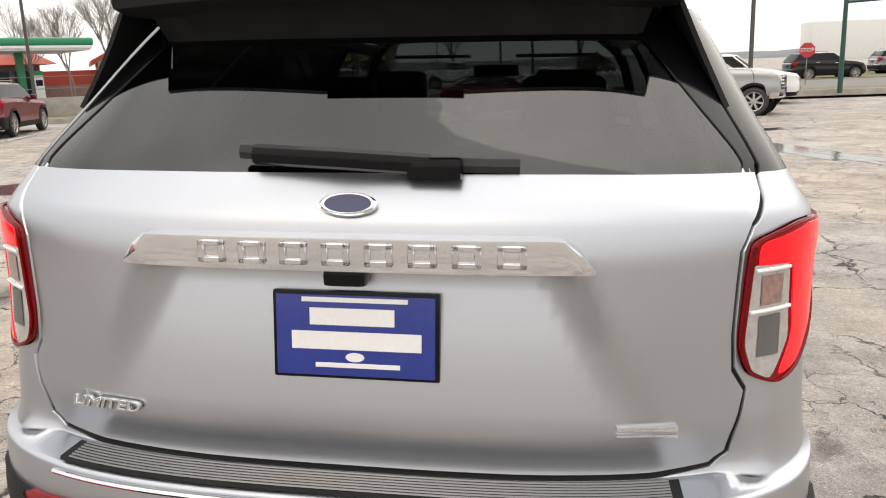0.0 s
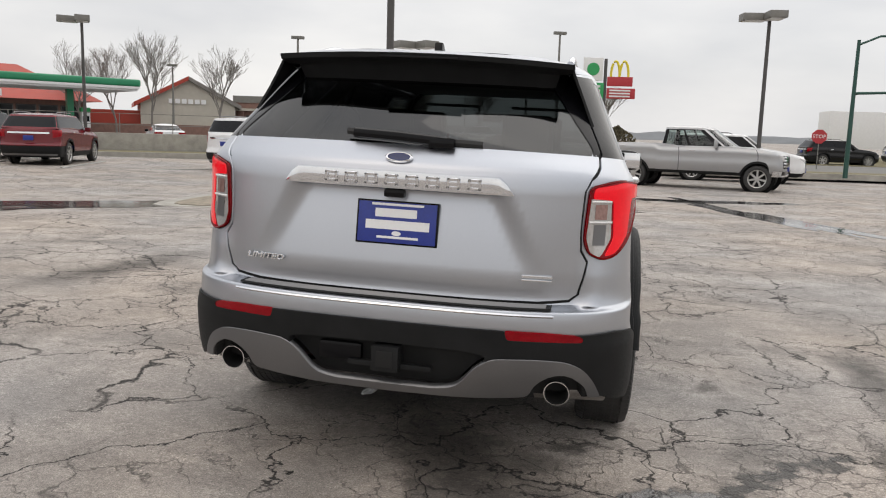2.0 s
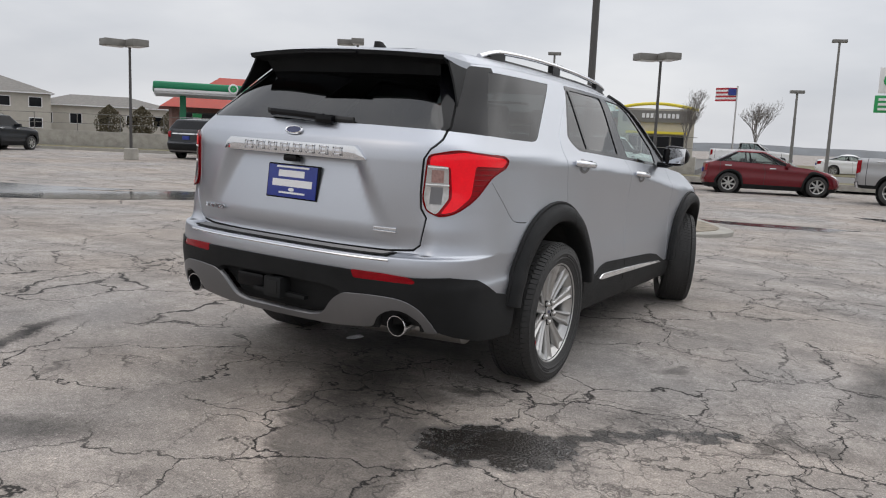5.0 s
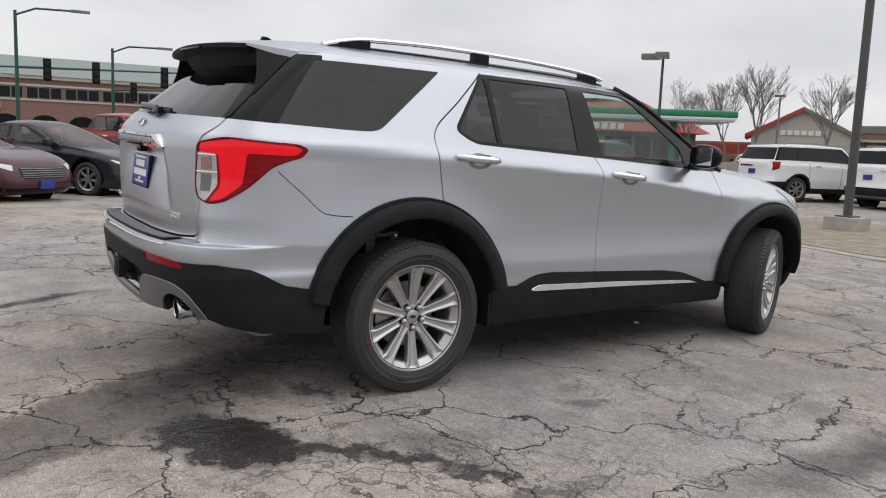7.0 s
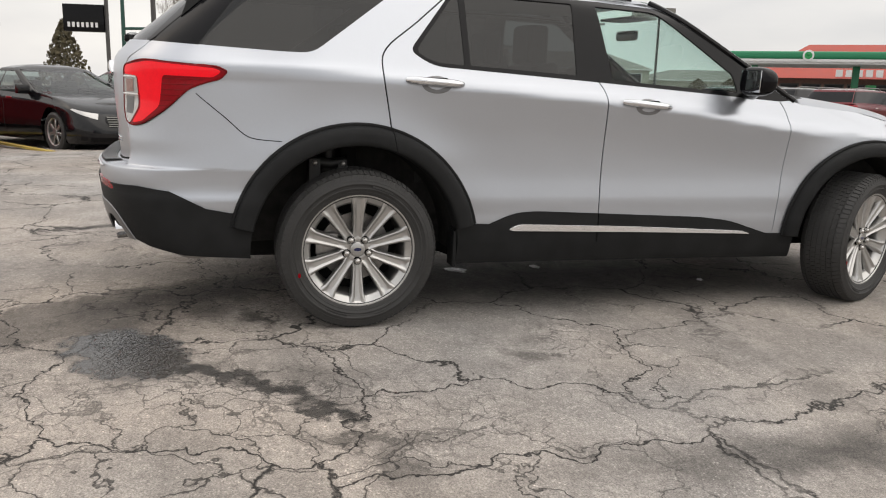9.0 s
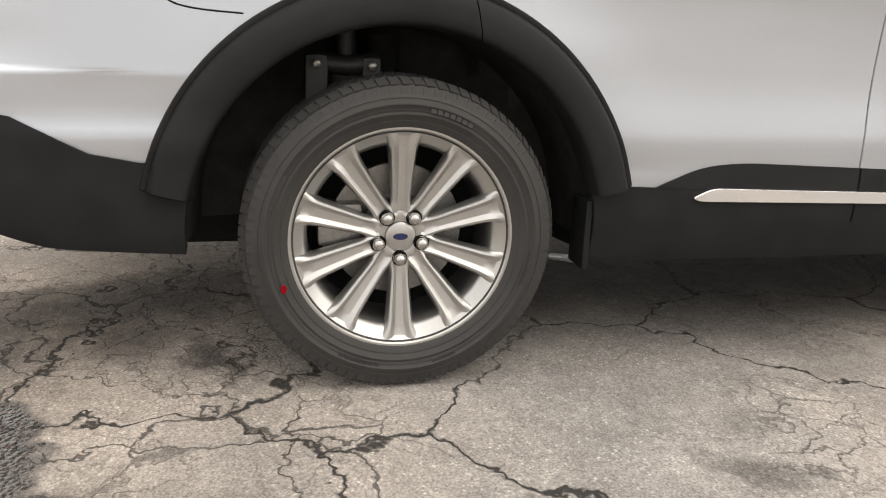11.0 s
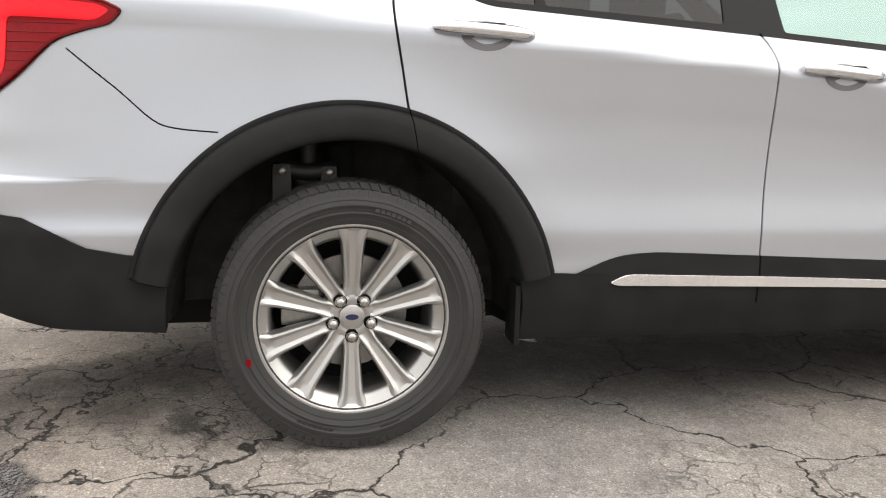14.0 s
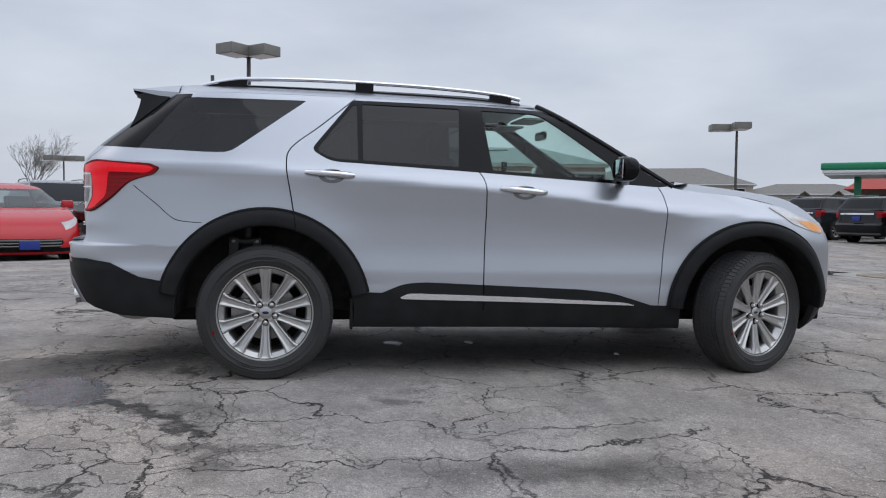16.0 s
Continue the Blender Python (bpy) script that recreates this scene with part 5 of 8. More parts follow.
    cal = box(-0.05, 0.03, -0.185, -0.09, -0.055, 0.075, 0.015)
    box(-0.04, 0.035, -0.20, -0.12, -0.03, 0.04, 0.01, cal)
    caliper = part("brake_caliper", cal, M["steel"], None, "grey brake caliper")
    # near-black disc added behind the spokes to stand in for the barrel's shade
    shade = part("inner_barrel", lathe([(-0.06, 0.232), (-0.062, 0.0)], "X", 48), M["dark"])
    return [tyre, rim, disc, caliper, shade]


wheel_parts = build_wheel()
wheel_spots = [("wheel", pose(0.842, WHEEL_R, 0.385)), ("wheel", pose(0.812, WHEEL_F, 0.382, 0, 0, 22)), ("wheel", pose(-0.842, WHEEL_R, 0.385, 0, 0, 180)), ("wheel", pose(-0.812, WHEEL_F, 0.382, 0, 0, 202))]
for i, (nm, m) in enumerate(wheel_spots):
    for src in wheel_parts:
        if i == 0:
            o = src
        else:
            o = copy_thing(src, Matrix.Identity(4))
        o.parent = suv
        o.matrix_basis = m

# wheel wells and underbody
for wy, wz in ((WHEEL_R, ZR), (WHEEL_F, ZF)):
    for sx in (1, -1):
        rows = []
        hw = (lambda a: side_x(wy + 0.507 * math.cos(radians(a)), wz + 0.507 * math.sin(radians(a))) - 0.022)
        span = range(-4, 188, 6)
        for q, r in ((0.0, 0.509), (0.06, 0.514), (0.18, 0.508), (0.5, 0.502), (1.0, 0.495)):
            rows.append([(sx * (hw(a) * (1 - q) + 0.60 * q), wy + r * math.cos(radians(a)), wz + r * math.sin(radians(a))) for a in span])
        rows.append([(sx * 0.60, wy + 0.35 * math.cos(radians(a)), wz + 0.3 * math.sin(radians(a))) for a in span])
        rows.append([(sx * 0.60, wy + 0.02 * math.cos(radians(a)), wz - 0.10) for a in span])
        liner = sheet_mesh(rows, M["felt"], "wheel_arch_liner", suv, "black felt wheel-arch liner")
        if wy == WHEEL_R:
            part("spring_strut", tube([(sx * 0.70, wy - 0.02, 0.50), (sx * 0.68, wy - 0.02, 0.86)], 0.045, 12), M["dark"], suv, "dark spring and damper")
            strut = part("strut_bracket", box(min(sx * 0.70, sx * 0.79), max(sx * 0.70, sx * 0.79), wy - 0.225, wy - 0.165, 0.66, 0.815, 0.024), M["strut"], suv, "cast black suspension bracket")
            part("bracket_arm", tube([(sx * 0.755, wy - 0.20, 0.795), (sx * 0.765, wy - 0.12, 0.785), (sx * 0.755, wy - 0.04, 0.795)], 0.026, 10), M["strut"], strut)
            part("bracket_lug", box(min(sx * 0.70, sx * 0.79), max(sx * 0.70, sx * 0.79), wy - 0.085, wy - 0.035, 0.68, 0.810, 0.022), M["strut"], strut)
            part("spring_seat", lathe([(0.0, 0.052), (0.02, 0.060), (0.05, 0.058), (0.055, 0.03), (0.16, 0.028)], "Z", 24, m=pose(sx * 0.715, wy - 0.12, 0.745)), M["strut"], strut)
            for by, bz in ((-0.195, 0.792), (-0.06, 0.788)):
                part("bolt", lathe([(0.0, 0.013), (0.012, 0.0125), (0.016, 0.008), (0.017, 0.0)], "X", 6, m=pose(sx * 0.79, wy + by, bz, 0, 0, 0 if sx > 0 else 180)), M["steel"], strut, "steel bolt head")
            part("mud_flap", box(min(sx * 0.81, sx * 0.91), max(sx * 0.81, sx * 0.91), 0.485, 0.502, 0.285, 0.47, 0.005), M["cladding"], suv, "small black mud flap")
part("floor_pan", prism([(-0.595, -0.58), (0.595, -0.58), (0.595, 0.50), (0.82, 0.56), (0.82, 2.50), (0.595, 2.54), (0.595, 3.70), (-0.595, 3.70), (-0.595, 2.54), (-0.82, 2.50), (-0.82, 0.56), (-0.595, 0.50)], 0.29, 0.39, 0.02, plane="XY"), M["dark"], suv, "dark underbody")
for sx in (1, -1):
    part("muffler", lathe([(-0.27, 0.02), (-0.25, 0.09), (0.25, 0.09), (0.27, 0.02)], "X", 24, m=pose(sx * 0.56, -0.78, 0.400, 0, 0, sx * 12) @ Matrix.Diagonal((1, 1.5, 0.75, 1))), M["steel"], suv, "silver exhaust silencer")
part("rear_axle_beam", tube([(-0.75, 0, 0.33), (-0.3, -0.05, 0.30), (0.3, -0.05, 0.30), (0.75, 0, 0.33)], 0.05, 10), M["dark"], suv)

# handles, mirrors, roof rails
for sx in (1, -1):
    for key, y0, z0, y1, z1 in (("rear_door", 0.222, 1.202, 0.498, 1.190), ("front_door", 1.375, 1.135, 1.655, 1.115)):
        door = made[(key, sx < 0)]
        pts = []
        for k in range(11):
            q = k / 10
            y, z = y0 + (y1 - y0) * q, z0 + (z1 - z0) * q
            lift = 0.033 * min(1, 4 * q, 4 * (1 - q)) ** 0.6
            pts.append((sx * (half_width(y, z) + 0.004 + lift), y, z))
        h = part("door_handle", tube(pts, 0.0185, 10, flat=1.05, taper=[0.75, 0.95] + [1] * 7 + [0.95, 0.75]), M["chrome"], door, "chrome door handle")
        ym, zm = (y0 + y1) / 2 + 0.01, (z0 + z1) / 2 - 0.012
        part("handle_cap", box(min(sx * (half_width(ym, zm) + 0.002), sx * (half_width(ym, zm) + 0.030)), max(sx * (half_width(ym, zm) + 0.002), sx * (half_width(ym, zm) + 0.030)), ym - 0.045, ym + 0.045, zm + 0.022, zm + 0.034, 0.005), M["gloss_black"], h, "black keyless cap")
        # nearly flat cup; the hollow's shade is put into its darker satin colour
        rows = [[(sx * (half_width(ym + 0.075 * r * math.cos(a), zm + 0.042 * r * math.sin(a)) + 0.0015 - 0.004 * (1 - r)), ym + 0.075 * r * math.cos(a), zm + 0.042 * r * math.sin(a)) for a in [2 * math.pi * j / 24 for j in range(25)]] for r in (1.0, 0.8, 0.4, 0.05)]
        sheet_mesh(rows, M["satin"], "handle_cup", door, "shaded hollow behind the handle")
    # mirror
    bm = bmesh.new()
    bmesh.ops.create_uvsphere(bm, u_segments=32, v_segments=18, radius=1)
    for v in bm.verts:
        x, y, z = v.co
        sq = lambda c, k=0.72: math.copysign(abs(c) ** k, c)
        yy = sq(y) * 0.058
        v.co = Vector((sq(x) * 0.095 + 0.970, max(-0.047, yy) + 2.125 + 0.02 * x, sq(z) * (0.076 - 0.012 * x) + 1.268))
        v.co.x *= sx
    if sx < 0:
        bmesh.ops.reverse_faces(bm, faces=bm.faces[:])
    mirror_ob = part("door_mirror", bm, M["gloss_black"], made[("front_door", sx < 0)], "gloss black door mirror")
    part("mirror_glass", box(min(sx * 0.890, sx * 1.050), max(sx * 0.890, sx * 1.050), 2.073, 2.0775, 1.212, 1.325, 0.002), M["chrome"], mirror_ob, "mirror glass")
    part("mirror_stem", tube([(sx * 0.83, 2.16, 1.195), (sx * 0.90, 2.15, 1.195), (sx * 0.95, 2.13, 1.215)], 0.03, 10, flat=0.8), M["gloss_black"], mirror_ob)
    # roof rail
    top = curve_of([(-0.40, 1.712), (-0.30, 1.738), (-0.16, 1.760), (0.3, 1.772), (0.8, 1.764), (1.2, 1.748), (1.45, 1.728), (1.56, 1.708)])
    xs = lambda y: 0.575 - 0.035 * max(0, (y - 0.4) / 1.1) ** 2
    ys = [-0.40 + 1.96 * k / 40 for k in range(41)]
    rail = part("roof_rail", tube([(sx * xs(y), y, top(y)) for y in ys], 0.016, 10, flat=0.9), M["chrome"], suv, "bright aluminium roof rail")
    base_rows = [[(sx * (xs(y) + dx), y, min(top(y) - 0.010, roof_z(xs(y) + dx, y) + h)) for y in ys] for dx, h in ((0.020, -0.02), (0.015, 0.009), (-0.015, 0.009), (-0.02, -0.02))]
    sheet_mesh(base_rows, M["gloss_black"], "rail_base", rail, "black rail base strip")
    for a, b in ((-0.31, -0.14), (0.51, 0.62), (1.36, 1.50)):
        yy = [a + (b - a) * k / 8 for k in range(9)]
        foot = bmesh.new()
        lo = [(y, roof_z(xs(y), y) - 0.012) for y in yy]
        hi = [(y, top(y) - 0.010) for y in yy[::-1]]
        prism(lo + hi, sx * (xs((a + b) / 2) - 0.016), sx * (xs((a + b) / 2) + 0.018), 0.0, foot, plane="YZ")
        part("rail_foot", foot, M["gloss_black"], rail)

# ---- inside the silver SUV ----
def seat(name, x, y, w, back_h, headrest_z, z0=0.62, label="black leather seat"):
    """Cushion, leaning backrest and headrest on two posts."""
    s = thing(name, label, "seat")
    s.parent = suv
    part("seat_cushion", box(x - w / 2, x + w / 2, y, y + 0.50, z0, z0 + 0.16, 0.05, seg=3), M["fabric"], s)
    lean = pose(x, y, z0 + 0.10, 14)
    part("seat_back", box(-w / 2, w / 2, -0.12, 0.03, 0, back_h, 0.05, m=lean, seg=3), M["fabric"], s)
    top = lean @ Vector((0, -0.05, back_h))
    part("headrest", box(x - 0.13, x + 0.13, top.y - 0.06, top.y + 0.06, headrest_z - 0.11, headrest_z + 0.10, 0.045, seg=3), M["fabric"], s)
    for dx in (-0.06, 0.06):
        part("headrest_post", tube([(x + dx, top.y, top.z - 0.02), (x + dx, top.y, headrest_z - 0.10)], 0.007, 8), M["chrome"], s, "chrome post")
    return s


seat_labels = "black leather captain's seat with headrest on chrome posts"
for x in (-0.37, 0.37):
    for y, hz in ((0.30, 1.40), (1.25, 1.42)):
        seat("car_seat", x, y, 0.46, 0.62, hz, label=seat_labels)
for ob in list(suv.children):
    if ob.name.startswith("car_seat"):
        for child in list(ob.children):
            child.parent = suv
            child.matrix_parent_inverse = Matrix.Identity(4)
        bpy.data.objects.remove(ob)
part("cabin_floor", box(-0.59, 0.59, -0.98, 2.5, 0.40, 0.44, 0.01), M["carpet"], suv, "black cabin carpet")
part("cargo_floor", box(-0.59, 0.59, -0.98, 0.22, 0.74, 0.78, 0.008), M["carpet"], suv, "black carpeted load floor")
for sx in (1, -1):
    part("cargo_side_trim", box(min(sx * 0.62, sx * 0.80), max(sx * 0.62, sx * 0.80), -0.86, 0.25, 0.905, 1.22, 0.03), M["cladding"], suv, "black moulded load-bay side")
    part("door_card", box(min(sx * 0.74, sx * 0.80), max(sx * 0.74, sx * 0.80), 0.56, 2.35, 0.50, 1.15, 0.03), M["cladding"], suv, "black inner door panel")
rows = [[(0.58 * u, -0.50 + 2.15 * k / 8, 1.655 + 0.03 * (1 - u * u)) for u in (-1, -0.5, 0, 0.5, 1)] for k in range(9)]
sheet_mesh(rows, M["headliner"], "headliner", suv, "light grey headliner")
part("dashboard", box(-0.74, 0.74, 2.02, 2.50, 0.80, 1.10, 0.08, seg=3), M["fabric"], suv, "black dashboard")
part("centre_console", box(-0.14, 0.14, 1.2, 2.1, 0.44, 0.82, 0.05), M["fabric"], suv, "black centre console")
part("centre_screen", box(-0.10, 0.12, 2.00, 2.02, 0.98, 1.12, 0.01), M["bg_glass"], suv, "centre touch screen")
part("steering_wheel", lathe([(0.0, 0.185), (0.012, 0.178), (0.0, 0.168), (-0.012, 0.178)], "Y", 32, closed=True, m=pose(-0.40, 1.93, 1.03, -22)), M["fabric"], suv, "black steering wheel")
part("rear_view_mirror", box(-0.12, 0.12, 1.84, 1.87, 1.49, 1.55, 0.02), M["gloss_black"], suv, "rear-view mirror")
for sx in (1, -1):
    part("sun_visor", box(min(sx * 0.12, sx * 0.50), max(sx * 0.12, sx * 0.50), 1.60, 1.76, 1.585, 1.60, 0.006), M["headliner"], suv, "grey sun visor")

# flattened box in its clear wrap on the load floor
cargo = thing("wrapped_cardboard", "flattened cardboard in crumpled clear plastic wrap on the load floor", "packaging", m=suv.matrix_world.copy())
for k, (x0, x1, y0, y1, a) in enumerate(((-0.28, 0.52, -0.50, 0.0, 3), (-0.24, 0.55, -0.46, 0.04, -4), (-0.30, 0.48, -0.52, -0.04, 6))):
    rows = [[(x0 + (x1 - x0) * i / 10, y0 + (y1 - y0) * j / 6, 0.81 + 0.045 * k + 0.025 * noise.noise((i * 0.35 + k * 7, j * 0.4, 1.5))) for i in range(11)] for j in range(7)]
    sheet_mesh(rows, M["cardboard"], "cardboard_sheet", cargo, "brown cardboard sheet", 0.006)
M["film"] = glass("clear_plastic_film", (0.86, 0.87, 0.88), 0.12, 1.6)
rows = [[(-0.34 + 0.92 * i / 40, -0.56 + 0.64 * j / 28, 0.79 + 0.20 * max(0.0, min(1, i / 4, (40 - i) / 4, j / 4, (28 - j) / 4)) ** 0.6 * (0.8 + 0.5 * abs(noise.noise((i * 0.4, j * 0.5, 3)))) + 0.02 * noise.noise((i * 1.1, j * 1.2, 8))) for i in range(41)] for j in range(29)]
sheet_mesh(rows, M["film"], "plastic_wrap", cargo, "crumpled clear plastic wrap")

# ---- ground ----
def ground_z(x, y):
    """The lot falls gently to the right round the car and levels out further off."""
    r = math.hypot(x - 0.5, y - 0.5)
    k = min(1.0, max(0.0, (13 - r) / 8))
    near = (0.0295 - 0.02599 * x - 0.0087 * y) * k * k * (3 - 2 * k)
    a, b = min(1.0, max(0.0, (x + 24) / 14)), min(1.0, max(0.0, (y - 4) / 13))
    return near - 0.20 * a * b * b * (3 - 2 * b) * min(1.0, max(0.0, (60 - y) / 25))


bm = bmesh.new()
edges = [-3000, -1200, -400, -150, -70, -40, -25] + [-14 + k for k in range(29)] + [17, 20, 25, 30, 35, 40, 50, 60, 70, 150, 400, 1200, 3000]
vs = [[bm.verts.new((x, y, ground_z(x, y))) for x in edges] for y in edges]
for a, b in zip(vs, vs[1:]):
    for k in range(len(edges) - 1):
        bm.faces.new((a[k], a[k + 1], b[k + 1], b[k]))
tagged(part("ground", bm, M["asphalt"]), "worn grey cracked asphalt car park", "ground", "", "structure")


# small lumps of melting ice and chips under the car
rnd_ice = random.Random(4)
M["ice"] = material("dirty_ice", (0.62, 0.63, 0.64), 0.25, 0, 0.2, 0.25, 60, 0.002, 200)
for x, y, a, b in ((-0.10, 0.82, 0.085, 0.045), (-0.13, 1.38, 0.045, 0.028), (-0.36, -0.06, 0.06, 0.03), (0.32, 2.35, 0.02, 0.015)):
    bm = bmesh.new()
    bmesh.ops.create_icosphere(bm, subdivisions=2, radius=1)
    for v in bm.verts:
        k = 1 + 0.5 * noise.noise(v.co * 1.7 + Vector((x * 9, y * 7, 0)))
        v.co = Vector((v.co.x * a * k, v.co.y * b * k, max(v.co.z, -0.2) * 0.012 * k))
    bmesh.ops.rotate(bm, cent=(0, 0, 0), matrix=Matrix.Rotation(rnd_ice.uniform(0, 3), 3, "Z"), verts=bm.verts[:])
    ob = part("ice_lump", bm, M["ice"], None, "", False)
    ob.location = (x, y, ground_z(x, y) + 0.002)
    tagged(ob, "small flat lump of dirty ice on the asphalt", "ice", "ice lumps under the car")

# ---- parked vehicles ----
PAINTS = {
    "white": material("white_car_paint", (0.74, 0.745, 0.75), 0.25, 0, 0.8, 0.02),
    "black": material("black_car_paint", (0.006, 0.006, 0.007), 0.12, 0, 0.0, 0.05, spec=0.45),
    "dark_grey": material("dark_grey_car_paint", (0.022, 0.025, 0.030), 0.2, 0.1, 0.0, 0.05),
    "red": material("red_car_paint", (0.26, 0.008, 0.014), 0.22, 0.2, 0.25, 0.04),
    "deep_red": material("deep_red_car_paint", (0.13, 0.004, 0.010), 0.22, 0.2, 0.3, 0.04),
    "bright_red": material("bright_red_car_paint", (0.46, 0.008, 0.014), 0.20, 0, 0.25, 0.03),
    "blue": material("blue_car_paint", (0.012, 0.035, 0.13), 0.2, 0.2, 0.25, 0.04),
    "maroon": material("maroon_car_paint", (0.055, 0.010, 0.018), 0.20, 0.2, 0.25, 0.05),
    "silver": material("silver_truck_paint", (0.40, 0.405, 0.415), 0.36, 0.75, 0.6, 0.03),
    "grey": material("grey_car_paint", (0.20, 0.21, 0.22), 0.28, 0.6, 0.7, 0.04),
}
